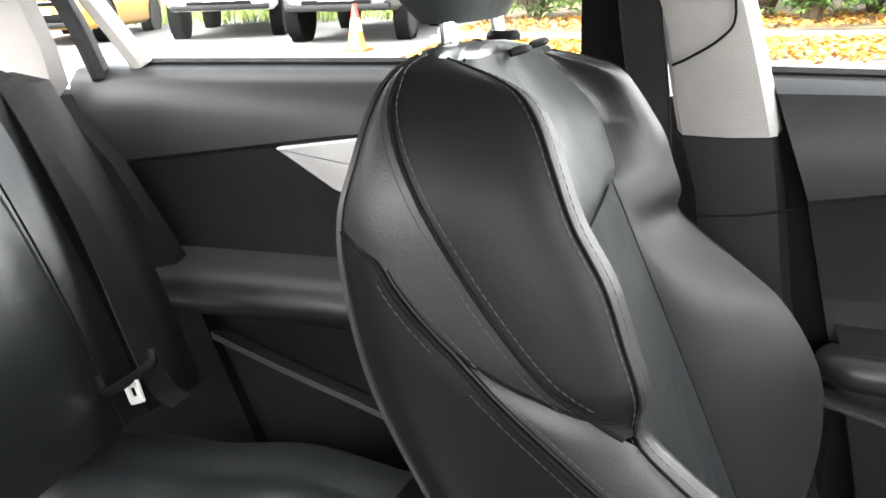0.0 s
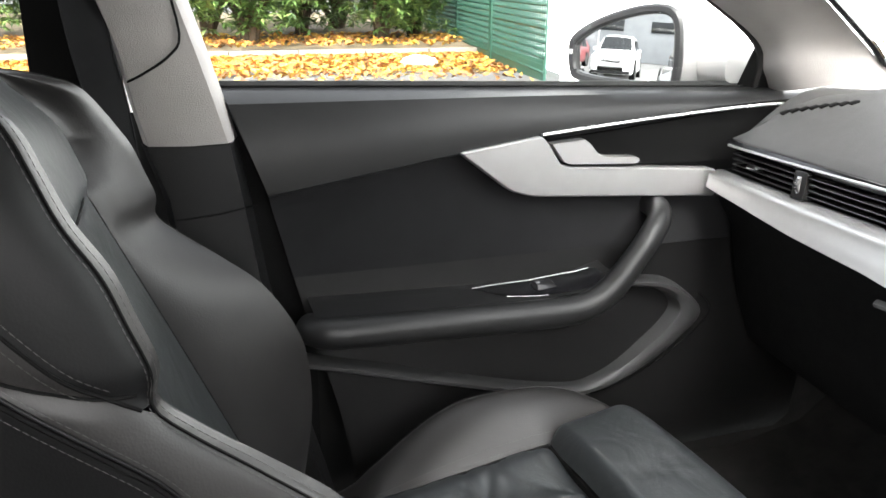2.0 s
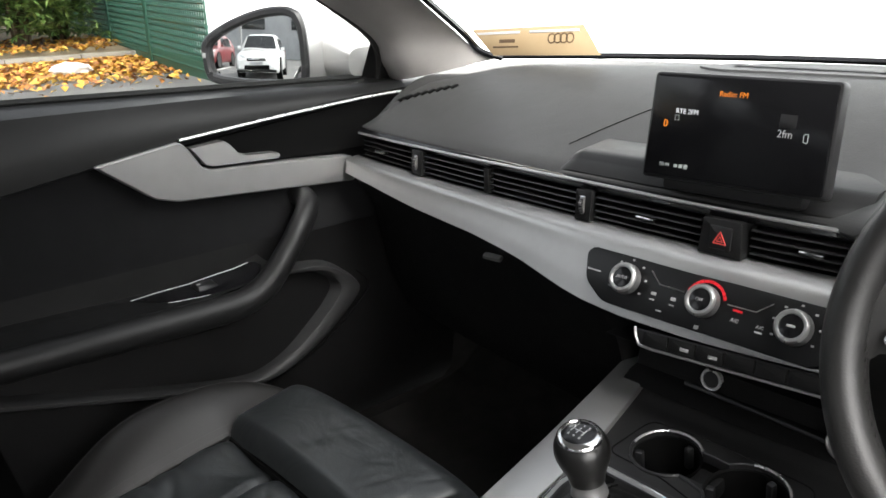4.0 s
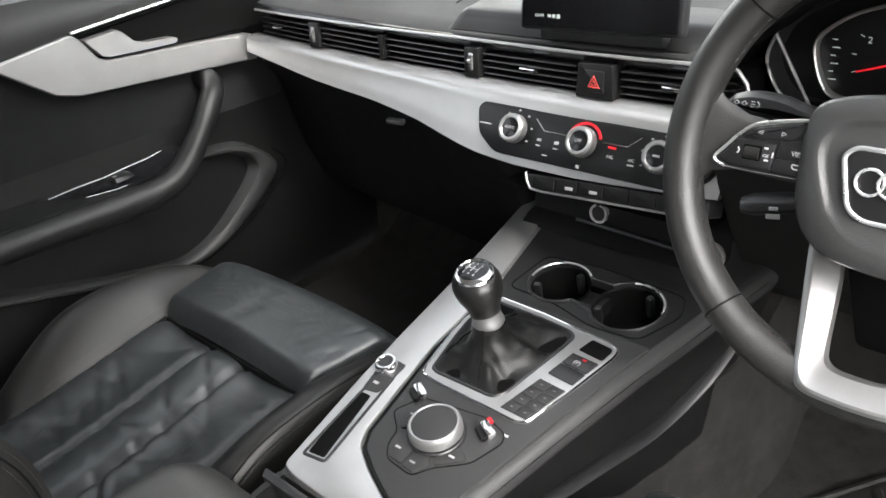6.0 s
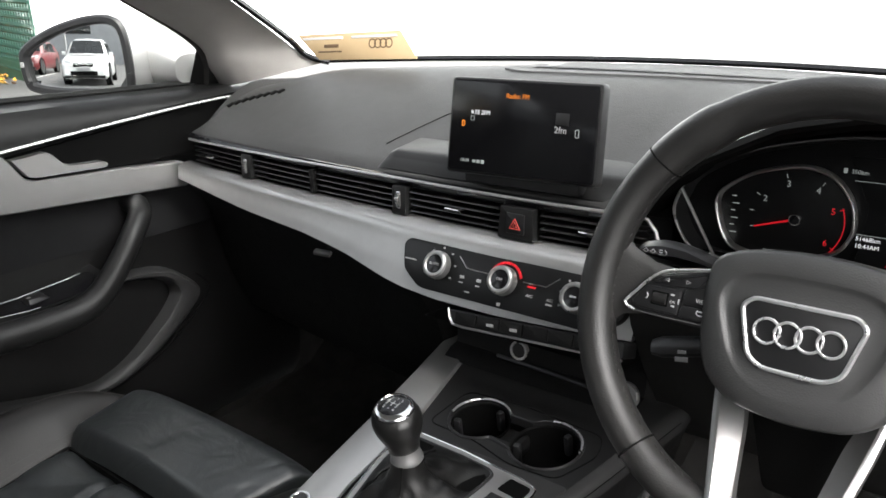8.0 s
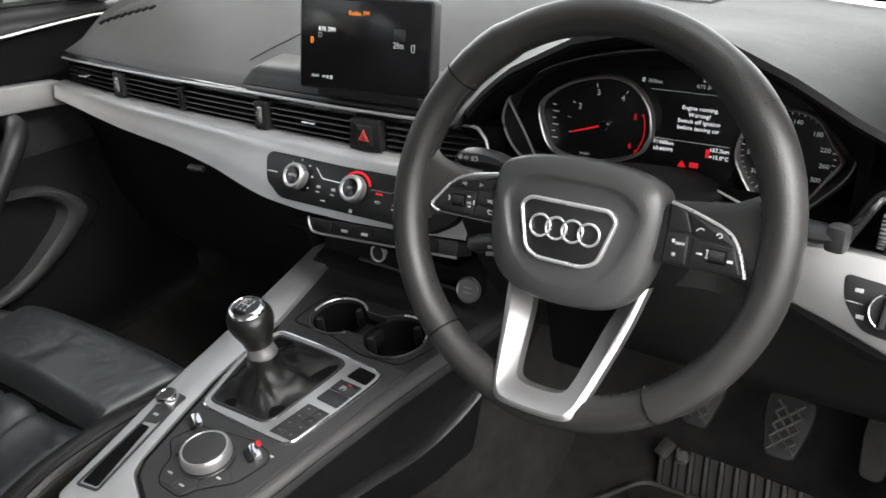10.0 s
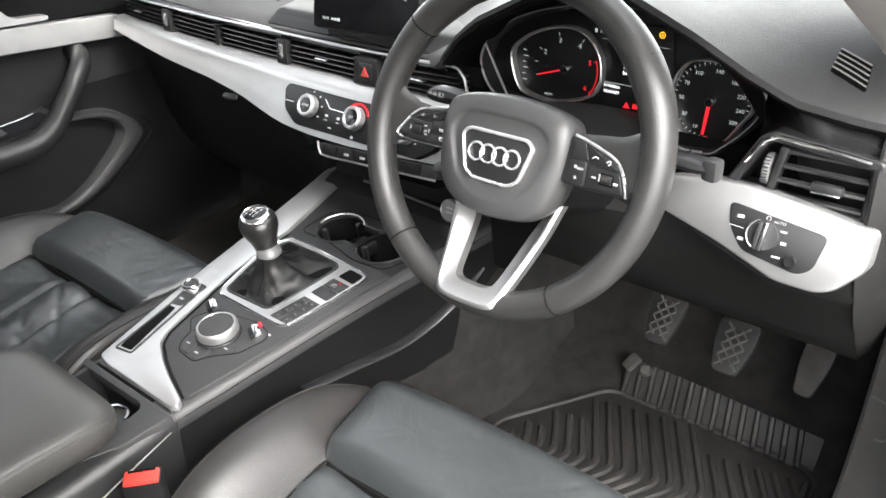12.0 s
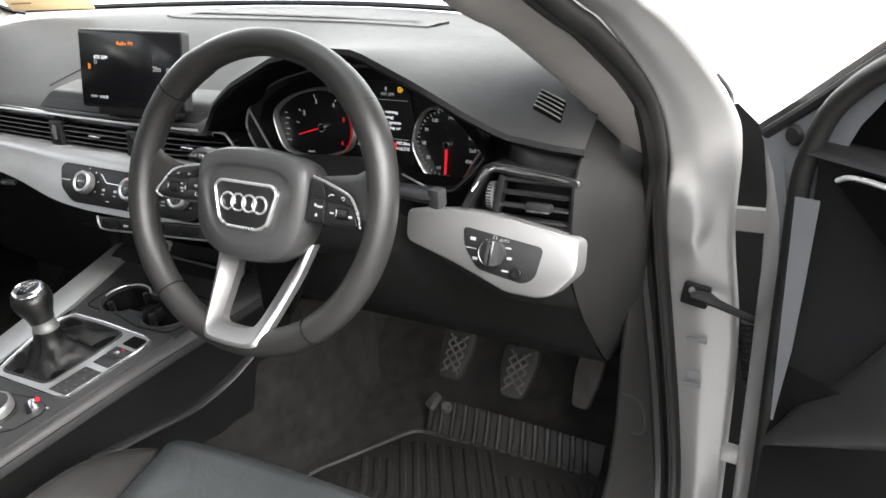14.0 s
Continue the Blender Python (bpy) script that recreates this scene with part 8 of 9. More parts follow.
part("front_end", grid([[swung(Vector((x, y + e, z))) for x, y in ((-0.750, 0.452), (-0.765, 0.480), (-0.79, 0.515), (-0.81, 0.532), (-0.88, 0.535))] for z, e in ((0.30, -0.004), (0.6, -0.002), (0.75, 0.0), (0.84, 0.006), (0.90, 0.02))]), PAINT, door_r, "silver door end plate")
part("inner_panel", grid([[swung(Vector((-0.752, y, z))) for y in (a, (a + b) / 2, b)] for z, a, b in ((0.30, 0.450, 0.41), (0.70, 0.452, 0.41), (0.83, 0.468, 0.41), (0.88, 0.484, 0.41), (0.915, 0.505, 0.41), (0.950, 0.466, 0.395), (0.985, 0.424, 0.37), (1.02, 0.380, 0.33))]), PRIMER, door_r, "grey painted inner door panel")
part("plug", lathe([(0.0, 0.004), (0.008, 0.004), (0.011, 0.0)], axes(swung(Vector((-0.750, 0.463, 0.925))), swung(Vector((-0.75, 0.43, 0.925))) - swung(Vector((-0.75, 0.463, 0.925))), (0, 0, 1)), 16), RUBBER, door_r, "black rubber plug")
gpath = [(-0.738, -0.40, 0.31), (-0.738, 0.36, 0.31), (-0.737, 0.425, 0.36), (-0.737, 0.434, 0.60), (-0.737, 0.438, 0.83), (-0.737, 0.438, 0.885), (-0.738, 0.433, 0.918), (-0.739, 0.420, 0.956), (-0.739, 0.400, 0.982), (-0.737, 0.365, 1.011), (-0.72, 0.25, 1.085), (-0.66, 0.0, 1.21)]
part("door_gasket", tube([swung(Vector(p)) for p in spline(gpath, 6)], 0.0105, 10), SEAL, door_r, "black door gasket")
part("mirror_sail", grid([[swung(Vector((-0.768, y, z))) for y, z in r] for r in (((0.44, 0.915), (0.20, 0.925)), ((0.425, 0.955), (0.20, 0.98)), ((0.40, 0.985), (0.20, 1.04)), ((0.36, 1.015), (0.20, 1.11)))]), DEEP, door_r, "black sail panel at the mirror")
part("sealing_strip", grid([[swung(Vector((-0.7195, y, z))) for y, z in r] for r in (((0.428, 0.878), (0.400, 0.882)), ((0.425, 0.80), (0.402, 0.80)), ((0.422, 0.72), (0.405, 0.72)), ((0.418, 0.628), (0.415, 0.628)))]), PRIMER, door_r, "pale grey strip on the door end")
for dx, dy, r in ((-0.765, 0.0, 0.009), (-0.752, -0.012, 0.006)):
    part("window_surround", tube([swung(Vector((dx + e, y + dy, z))) for e, y, z in ((0, 0.512, 0.918), (0, 0.465, 0.955), (0.003, 0.422, 0.990), (0.006, 0.377, 1.026), (0.03, 0.25, 1.115), (0.09, 0.0, 1.25))], r, 8), PIANO if r > 0.008 else RUBBER, door_r)
for p, q, zz in (((0.812, 0.364, 0.778), (0.876, 0.354, 0.784), 0.030), ((0.836, 0.352, 0.443), (0.882, 0.350, 0.441), 0.026)):
    p, q = Vector(p), Vector(q)
    hg = part("door_hinge", box(axes((p + q) / 2, q - p, (0, 0, 1)), (q - p).length, zz, 0.012, 0.003), PAINT, door_r, "painted steel hinge")
    part("hinge_pin", tube([q + Vector((-0.003, 0.008, -0.028)), q + Vector((-0.003, 0.008, 0.028))], 0.008, 10), PAINT, hg)
    part("hinge_bolt", lathe([(0.0, 0.010), (0.006, 0.010), (0.009, 0.006), (0.009, 0.0)], axes(q + Vector((-0.004, -0.007, -0.006)), (1, 0, 0), (0, 0, 1)), 12), RUBBER, hg)
part("check_strap", tube([(0.783, 0.328, 0.684), (0.800, 0.326, 0.683), (0.815, 0.325, 0.677), (0.850, 0.327, 0.665), (0.890, 0.332, 0.654)], [0.010, 0.012, 0.008, 0.0065, 0.0065], 8, flat=0.6), RUBBER, door_r, "black check strap")
part("strap_bracket", box(axes((0.786, 0.334, 0.680), (1, 0, -0.15), (0, 0, 1)), 0.034, 0.030, 0.010, 0.004), HARD, door_r)
for dx in (-0.006, 0.016):
    part("bracket_screw", lathe([(0.0, 0.003), (0.004, 0.003), (0.0045, 0.0)], axes((0.788 + dx, 0.327, 0.688 - dx * 0.3), (1, 0, 0), (0, 0, 1)), 10), SILVER_DK, door_r)
bpts = spline([(0.850, 0.37, 0.640), (0.852, 0.37, 0.605), (0.856, 0.37, 0.575), (0.862, 0.368, 0.553), (0.876, 0.365, 0.535), (0.895, 0.36, 0.527)], 9)
part("cable_bellows", tube(bpts, [0.0095 + 0.0022 * (k % 2) for k in range(len(bpts))], 10), RUBBER, door_r, "ribbed rubber cable bellows")

# rear passenger door
door_rl = thing("car_door", "closed rear passenger door with black lining", "car door", kind="structure")
ys = [-1.46 + 0.80 * k / 20 for k in range(21)]
rows = [[(-0.815, y, 0.960), (-0.792, y, 0.967), (-0.770, y, 0.962), (-0.752, y, 0.945), (-0.742, y, 0.90), (-0.740, y, lerp(y, [(-1.46, 0.822), (-1.0, 0.882), (-0.66, 0.90)])), (-0.748, y, lerp(y, [(-1.46, 0.816), (-1.0, 0.876), (-0.66, 0.895)]))] for y in ys]
part("upper_roll", grid(rows), SOFT, door_rl)
rows = [[(-0.749, y, lerp(y, [(-1.46, 0.816), (-1.0, 0.876), (-0.66, 0.895)])), (-0.760, y, 0.80), (-0.757, y, 0.72), (-0.755, y, 0.65)] for y in ys]
part("insert", grid(rows), CLOTH, door_rl)
rows = [[(-0.758, y, 0.700), (-0.745, y, 0.692), (-0.722, y, 0.683), (-0.700, y, 0.673), (-0.686, y, 0.660), (-0.680, y, 0.645), (-0.683, y, 0.630), (-0.695, y, 0.617), (-0.715, y, 0.610), (-0.745, y, 0.606)] for y in ys]
part("armrest", grid(rows), SOFT, door_rl, "rounded black armrest roll", 75)
rows = [[(-0.742, y, 0.607), (-0.752, y, 0.58), (-0.752, y, 0.42), (-0.745, y, 0.34), (-0.76, y, 0.30)] for y in ys]
part("lower_lining", grid(rows), HARD, door_rl, "hard black lower lining")
rim_line = spline([(-0.725, -1.27, 0.577), (-0.722, -1.245, 0.568), (-0.720, -1.132, 0.527), (-0.720, -1.042, 0.496), (-0.720, -0.95, 0.463)], 5)
part("pocket_rim", grid([[p + Vector(d) for d in ((-0.026, 0, 0.004), (-0.004, 0, 0.0058), (0.0, 0, 0.0045), (0.0015, 0, -0.0045), (-0.004, 0, -0.0062), (-0.026, 0, -0.006))] for p in rim_line], close_u=True, cap=True), CONSOLE, door_rl, "slanting rim of the door pocket")
part("pocket_front", grid([[p + Vector((-0.010, 0, -0.006)), p + Vector((-0.012, 0, -0.06)), (-0.738, p.y, 0.31)] for p in rim_line]), HARD, door_rl)
il = rounded([(-1.119, 0.860), (-0.98, 0.878), (-0.80, 0.89), (-0.80, 0.80), (-0.98, 0.795), (-1.03, 0.803)], 0.006)
part("silver_inlay", grid([[(-0.75, yy, zz) for yy, zz in il], [(-0.737, yy, zz) for yy, zz in il], [(-0.735, yy, zz) for yy, zz in inset(il, 0.002)]], close_u=True, cap=True), SILVER, door_rl, "satin silver door inlay")
rows = [[(-0.797, y, 0.945), (-0.73, y, 1.12), (-0.665, y, 1.29)] for y in (-1.36, -0.9, -0.62)]
g = part("window_pane", grid(rows), GLASS, door_rl, "clear rear side window")
g.visible_shadow = False
part("belt_seal", tube([(-0.800, y, 0.971) for y in (-1.38, -1.0, -0.62)], 0.0055, 6), RUBBER, door_rl)
part("window_surround", tube(spline([(-0.79, -1.355, 0.965), (-0.765, -1.40, 1.05), (-0.72, -1.44, 1.15), (-0.66, -1.46, 1.29)], 4), 0.016, 8), PILLAR, door_rl)
part("quarter_post", tube(spline([(-0.775, -1.42, 0.95), (-0.755, -1.45, 1.06), (-0.70, -1.50, 1.2)], 4), 0.03, 8, flat=0.5), HARD, door_rl)

# ---- passenger door mirror ----
mirror = thing("door_mirror", "silver door mirror with black surround", "door mirror")
MC = Vector((-0.905, 0.205, 0.985))
MN = Vector((0.44, -0.897, 0.038)).normalized()
MX = Vector((0, 0, 1)).cross(MN).normalized()
MM = axes(MC, MX, MN.cross(MX))                      # z to the viewer, y up
MSGN = -1.0 if (MM.to_3x3() @ Vector((1, 0, 0))).x > 0 else 1.0
shape = [(0.118, -0.010), (0.116, 0.015), (0.090, 0.036), (0.040, 0.057), (-0.015, 0.070), (-0.060, 0.070), (-0.083, 0.050), (-0.090, 0.0), (-0.086, -0.050), (-0.060, -0.058), (0.040, -0.058), (0.100, -0.050), (0.114, -0.035)]
shape = [(MSGN * x, y) for x, y in shape]
msm = [(p.x, p.y) for p in spline([(*q, 0) for q in shape], 5, closed=True)]
part("mirror_surround", ring([(x * 1.08, y * 1.08) for x, y in msm], MM, -0.02, 0.012, 0.016, 0.004), SATIN, mirror, "black mirror surround")
rows = []
for s, h in ((1.08, 0.004), (1.09, -0.02), (1.04, -0.06), (0.88, -0.095), (0.55, -0.115), (0.05, -0.12)):
    rows.append([MM @ Vector((x * s, y * s, h)) for x, y in msm])
part("mirror_shell", grid(rows, close_u=True), PAINT, mirror, "silver painted shell")
RC = 1.95
rows = []
for s in [1.0, 0.85, 0.7, 0.55, 0.4, 0.25, 0.1, 0.01]:
    rows.append([MM @ Vector((x * s * 0.99, y * s * 0.99, 0.001 + 0.004 - ((x * s) ** 2 + (y * s) ** 2) / (2 * RC))) for x, y in msm])
part("mirror_glass", grid(rows, close_u=True), MIRROR, mirror, "convex mirror glass", sharp=80)
part("blind_spot_lamp", box(MM @ pose(MSGN * 0.119, -0.006, 0.013), 0.007, 0.009, 0.002, 0.001), MARK, mirror)
rows = []
for x, y, z, d, hh in ((-0.965, 0.315, 1.000, 0.045, 0.050), (-0.93, 0.325, 0.998, 0.055, 0.058), (-0.89, 0.33, 0.993, 0.055, 0.056), (-0.85, 0.335, 0.982, 0.050, 0.048), (-0.815, 0.34, 0.970, 0.042, 0.036), (-0.795, 0.345, 0.962, 0.034, 0.026)):
    rows.append([(x, y + d * math.copysign(abs(math.cos(a)) ** 0.7, math.cos(a)), z + hh * math.copysign(abs(math.sin(a)) ** 0.7, math.sin(a))) for a in [math.tau * k / 24 for k in range(24)]])
part("mirror_arm", grid(rows, close_u=True, cap=True), PAINT, mirror, "silver painted mirror arm")
part("mirror_foot", tube([(-0.93, 0.31, 0.935), (-0.86, 0.325, 0.930), (-0.79, 0.345, 0.928)], 0.014, 10, flat=0.6), SATIN, mirror)


# ---- pedals and mat ----
def pedal(name, c, w, h, label, tilt=48, mesh_pads=True, turn=0):
    """A pedal with a ribbed rubber pad on a steel arm."""
    p = thing(name, label, "pedal")
    m = pose(*c, tilt, 0, turn)
    part("pad", plate(rounded([(-w * 0.30, -h / 2), (w * 0.30, -h / 2), (w / 2, h * 0.1), (w / 2, h / 2), (-w / 2, h / 2), (-w / 2, h * 0.1)], 0.010), m, -0.010, 0.0, 0.003), RUBBER if mesh_pads else PEDAL, p)
    if mesh_pads:
        k = 0
        for s in (-1, 1):
            for j in range(-4, 5):
                pts = []
                for t in (-1, -0.6, -0.2, 0.2, 0.6, 1):
                    x, y = t * w * 0.46, j * h * 0.20 + s * t * w * 0.46
                    if abs(y) < h * 0.46 and abs(x) < w * (0.46 if y > 0 else 0.46 + 0.36 * y / h):
                        pts.append(m @ Vector((x, y, 0.002)))
                if len(pts) > 1:
                    part("pad_rib", tube(pts, 0.0020, 5), PEDAL, p)
    a = m @ Vector((0, h / 2, -0.012))
    part("arm", tube([a, a + Vector((0, 0.06, 0.10)), a + Vector((0, 0.10, 0.20))], 0.009, 8), HARD, p)
    return p


pedal("clutch_pedal", (0.385, 0.445, 0.435), 0.058, 0.085, "clutch pedal with worn cross-ribbed rubber pad")
pedal("brake_pedal", (0.502, 0.435, 0.435), 0.062, 0.085, "brake pedal with worn cross-ribbed rubber pad")
pedal("accelerator_pedal", (0.613, 0.455, 0.432), 0.044, 0.085, "plain rubber accelerator pedal pad", 52, False, -6)
rest = thing("footrest", "pale foot stops on the footwell carpet", "footrest")
part("stop", box(pose(0.345, 0.435, 0.335, 40, 0, -30), 0.020, 0.030, 0.012, 0.004), PEDAL, rest)

mat_obj = thing("floor_mat", "black ribbed rubber floor mat, dusty", "floor mat")
corner = [(0.225, -0.10), (0.225, 0.22), (0.330, 0.395), (0.640, 0.405), (0.668, 0.385), (0.680, 0.20), (0.680, -0.10)]
part("mat_base", plate(rounded(corner, 0.02), pose(0, 0, 0.289), 0.0, 0.006, 0.002), MAT_RUBBER, mat_obj)
part("raised_edge", tube([(x, y, 0.2965) for x, y in rounded(corner, 0.02)], 0.0045, 6, closed=True), MAT_RUBBER, mat_obj)
for k in range(31):
    xa = 0.245 + 0.0217 * k
    ya = 0.240 + 0.22 * (xa - 0.46)
    path = []
    for d in [-0.26, -0.20, -0.13, -0.07, -0.035, -0.014, 0.0, 0.014, 0.04, 0.08, 0.13, 0.19]:
        y = ya + d
        x = xa - 0.56 * max(d, 0) - 0.55 * max(-d, 0) - (0.004 if abs(d) < 0.01 else 0.0)
        left = lerp(y, [(-0.10, 0.238), (0.22, 0.238), (0.375, 0.335)])
        if left < x < 0.665 and -0.09 < y < 0.392:
            path.append((x, y, 0.2965))
    if len(path) > 2:
        part("mat_rib", tube(spline(path, 2), 0.0062, 6, flat=0.75), MAT_RUBBER, mat_obj)
part("toe_flap", grid([[(x, 0.392, 0.293), (x, 0.418, 0.303), (x, 0.446 - 0.05 * max(x - 0.45, 0), 0.334)] for x in (0.345, 0.45, 0.60, 0.655)]), MAT_RUBBER, mat_obj)
for k in range(14):
    x = 0.352 + 0.0217 * k
    part("flap_rib", tube([(x, 0.394, 0.2975), (x - 0.006, 0.418, 0.3065), (x - 0.012, 0.444 - 0.05 * max(x - 0.45, 0), 0.336)], 0.0050, 6), MAT_RUBBER, mat_obj)
part("fixing_stud", lathe([(0.0, 0.008), (0.008, 0.007), (0.011, 0.0)], pose(0.372, 0.432, 0.330, 30, 0, 0), 14), PEDAL, mat_obj, "pale worn fixing stud")

# ---- card on the dash ----
card = thing("windscreen_card", "tan cardboard card leaning on the windscreen", "card")
KD = axes((-0.497, 0.505, 0.9755), (1, 0.04, 0.05), (0, 0.16, 0.98))
part("card_sheet", plate([(-0.124, 0.0), (0.104, -0.002), (0.066, 0.046), (-0.182, 0.046)], KD, 0, 0.0012, 0.0004), CARD, card)
part("card_top_strip", plate([(-0.165, 0.036), (-0.066, 0.036), (-0.066, 0.040), (-0.168, 0.040)], KD, 0.001, 0.0018, 0.0002), WHITE_PLASTIC, card)
part("card_top_strip", plate([(-0.045, 0.036), (0.060, 0.036), (0.058, 0.040), (-0.045, 0.040)], KD, 0.001, 0.0018, 0.0002), WHITE_PLASTIC, card)
bar(KD @ pose(0, 0, 0.0012), -0.094, 0.024, 0.036, 0.006, CARD_INK, card)
bar(KD @ pose(0, 0, 0.0012), -0.097, 0.014, 0.058, 0.003, CARD_INK, card)
for k in range(4):
    part("printed_ring", ring(circle(0.0085, 20, 0.004 + 0.0125 * k, 0.026), KD, 0.001, 0.0018, 0.0022, 0.0002), CARD_INK, card)


# ---- car park outside ----
ASPHALT = mat("worn_asphalt", (0.080, 0.080, 0.078), (0.14, 0.137, 0.132), 0.8, 0.95, big=0.7, fine=60, bump=0.6)
SOIL = mat("leaf_litter_soil", (0.07, 0.055, 0.03), (0.18, 0.14, 0.08), 0.9, 1.0, big=3.0, fine=40, bump=1.0)
KERB = mat("concrete_kerb", (0.17, 0.155, 0.13), (0.26, 0.24, 0.20), 0.85, 0.95, big=4, fine=90, bump=0.5)
GREEN = mat("green_fence_paint", (0.012, 0.058, 0.038), (0.02, 0.082, 0.055), 0.45, 0.6)
LINE = mat("white_road_paint", (0.62, 0.62, 0.60), (0.74, 0.74, 0.72), 0.8, big=6)
BARK = mat("brown_bark", (0.05, 0.035, 0.022), (0.10, 0.07, 0.045), 0.9, fine=80, bump=0.8)
TYRE = mat("tyre_rubber", (0.012, 0.012, 0.012), (0.022, 0.022, 0.022), 0.75, 0.85)
ALLOY = mat("grey_alloy_rim", (0.35, 0.35, 0.36), (0.45, 0.45, 0.46), 0.35, 0.45, metal=0.7)
CAR_GLASS = mat("dark_car_glass", (0.012, 0.014, 0.015), (0.02, 0.022, 0.023), 0.05, 0.1)
LAMP = mat("headlamp_lens", (0.55, 0.56, 0.57), (0.66, 0.67, 0.68), 0.12, 0.2)
TAIL = mat("red_tail_lens", (0.30, 0.01, 0.01), (0.38, 0.02, 0.02), 0.15, 0.2)
CLADDING = mat("grey_cladding", (0.34, 0.35, 0.36), (0.42, 0.43, 0.44), 0.6, 0.7, big=1.5)
ORANGE = mat("orange_cone_plastic", (0.75, 0.16, 0.03), (0.85, 0.22, 0.05), 0.5)
GRASS_M = mat("grass_blades", (0.10, 0.16, 0.03), (0.22, 0.28, 0.06), 0.7)


def island_mat(name, cols, rough=0.5, trans=0.25):
    """Leaves whose colour changes from leaf to leaf."""
    m, n, l, p = node_mat(name)
    g = n.new("ShaderNodeNewGeometry")
    r = n.new("ShaderNodeValToRGB")
    r.color_ramp.interpolation = "CONSTANT"
    while len(r.color_ramp.elements) < len(cols):
        r.color_ramp.elements.new(0.5)
    for k, c in enumerate(cols):
        r.color_ramp.elements[k].position, r.color_ramp.elements[k].color = k / len(cols), (*c, 1)
    l.new(g.outputs["Random Per Island"], r.inputs["Fac"])
    l.new(r.outputs["Color"], p.inputs["Base Color"])
    p.inputs["Roughness"].default_value = rough
    p.inputs["Subsurface Weight"].default_value = 0.0
    return m


LAUREL = island_mat("laurel_leaf", [(0.05, 0.10, 0.025), (0.08, 0.15, 0.035), (0.12, 0.20, 0.05), (0.035, 0.075, 0.02), (0.16, 0.24, 0.07), (0.07, 0.13, 0.03)], 0.38)
FALLEN = island_mat("fallen_leaf", [(0.46, 0.24, 0.03), (0.50, 0.30, 0.045), (0.33, 0.13, 0.02), (0.24, 0.085, 0.02), (0.55, 0.35, 0.07), (0.38, 0.17, 0.03), (0.18, 0.085, 0.03)], 0.7)

gr = []
for x in (-400, -60, -25, -16, -12, -10.9, -8, -4, 0, 4, 12, 25, 60, 400):
    gr.append([(x, y, slope(x)) for y in (-400, -60, -20, -8, -3, 0, 3, 8, 20, 60, 400)])
tagged(obj("ground", grid(gr), ASPHALT), "worn grey asphalt car park", "asphalt", kind="structure")
KX = -10.85
bed = []
for k in range(24):
    x = KX - 0.12 - 9.0 * (k / 23) ** 1.5
    bed.append([(x, -4.2 + 0.45 * j, slope(x) + 0.10 + 0.05 * noise.noise(Vector((x * 0.7, j * 0.5, 0))) + 0.10 * (k / 23)) for j in range(24)])
tagged(obj("planting_bed", grid(bed), SOIL), "brown soil bed with dead leaves", "planting bed", kind="structure")
kerb = tagged(new("kerb"), "row of grey concrete kerb stones", "kerb", kind="structure")
for k in range(10):
    part("kerb_stone", box(pose(KX, -3.8 + 0.915 * k, slope(KX) + 0.035, 0, 0, random.uniform(-0.3, 0.3)), 0.15, 0.905, 0.16, 0.015), KERB, kerb)

# fallen leaves, drifted against the kerb and the fence foot
verts, faces = [], []
rng = random.Random(4)


def leaf(x, y, z, size, tilt, spin, wide=0.62):
    """A curled four-sided leaf."""
    m = pose(x, y, z, tilt[0], tilt[1], spin)
    n0 = len(verts)
    for p in ((-0.5, 0, 0.0), (-0.1, -wide / 2, 0.12), (0.5, 0, 0.03), (-0.1, wide / 2, 0.12)):
        verts.append(m @ Vector((p[0] * size, p[1] * size, p[2] * size)))
    faces.append((n0, n0 + 1, n0 + 2, n0 + 3))


for k in range(17000):
    y = rng.uniform(-4.0, 4.2)
    d = abs(rng.gauss(0, 1.0))
    x = KX + 0.10 + d if rng.random() < 0.86 else KX - rng.uniform(0.2, 2.5)
    lim = 2.5 + 0.25 * math.sin(y * 1.7) + 0.9 * max(0, (y - 1.0) / 2.5)
    if x - KX > lim:
        continue
    edge = 4.05 - 0.157 * (x + 12.3)
    if y > edge - 0.05:
        continue
    h = slope(x) + (0.012 if x > KX else 0.14) + rng.uniform(0, 0.045)
    leaf(x, y, h, rng.uniform(0.06, 0.13), (rng.uniform(-35, 35), rng.uniform(-35, 35)), rng.uniform(0, 360))
for k in range(260):
    x = rng.uniform(-8.2, -5.0)
    leaf(x, rng.uniform(-3, 3.2), slope(x) + 0.015, rng.uniform(0.05, 0.10), (rng.uniform(-20, 20), rng.uniform(-20, 20)), rng.uniform(0, 360))
me = bpy.data.meshes.new("fallen_leaves")
me.from_pydata(verts, [], faces)
me.materials.append(FALLEN)
tagged(new("fallen_leaves", me), "yellow and orange fallen leaves along the kerb", "leaves", kind="stuff")
bag = thing("plastic_bag", "crumpled white plastic bag among the leaves", "plastic bag")
bmb = bmesh.new()
bmesh.ops.create_icosphere(bmb, subdivisions=3, radius=1.0)
for v in bmb.verts:
    n = 1 + 0.35 * noise.noise(v.co * 2.3) + 0.15 * noise.noise(v.co * 6)
    v.co = Vector((v.co.x * 0.12 * n, v.co.y * 0.22 * n, v.co.z * 0.075 * n))
bmesh.ops.transform(bmb, matrix=pose(-9.3, 2.45, slope(-9.3) + 0.09), verts=bmb.verts)
part("bag", bmb, WHITE_PLASTIC, bag)


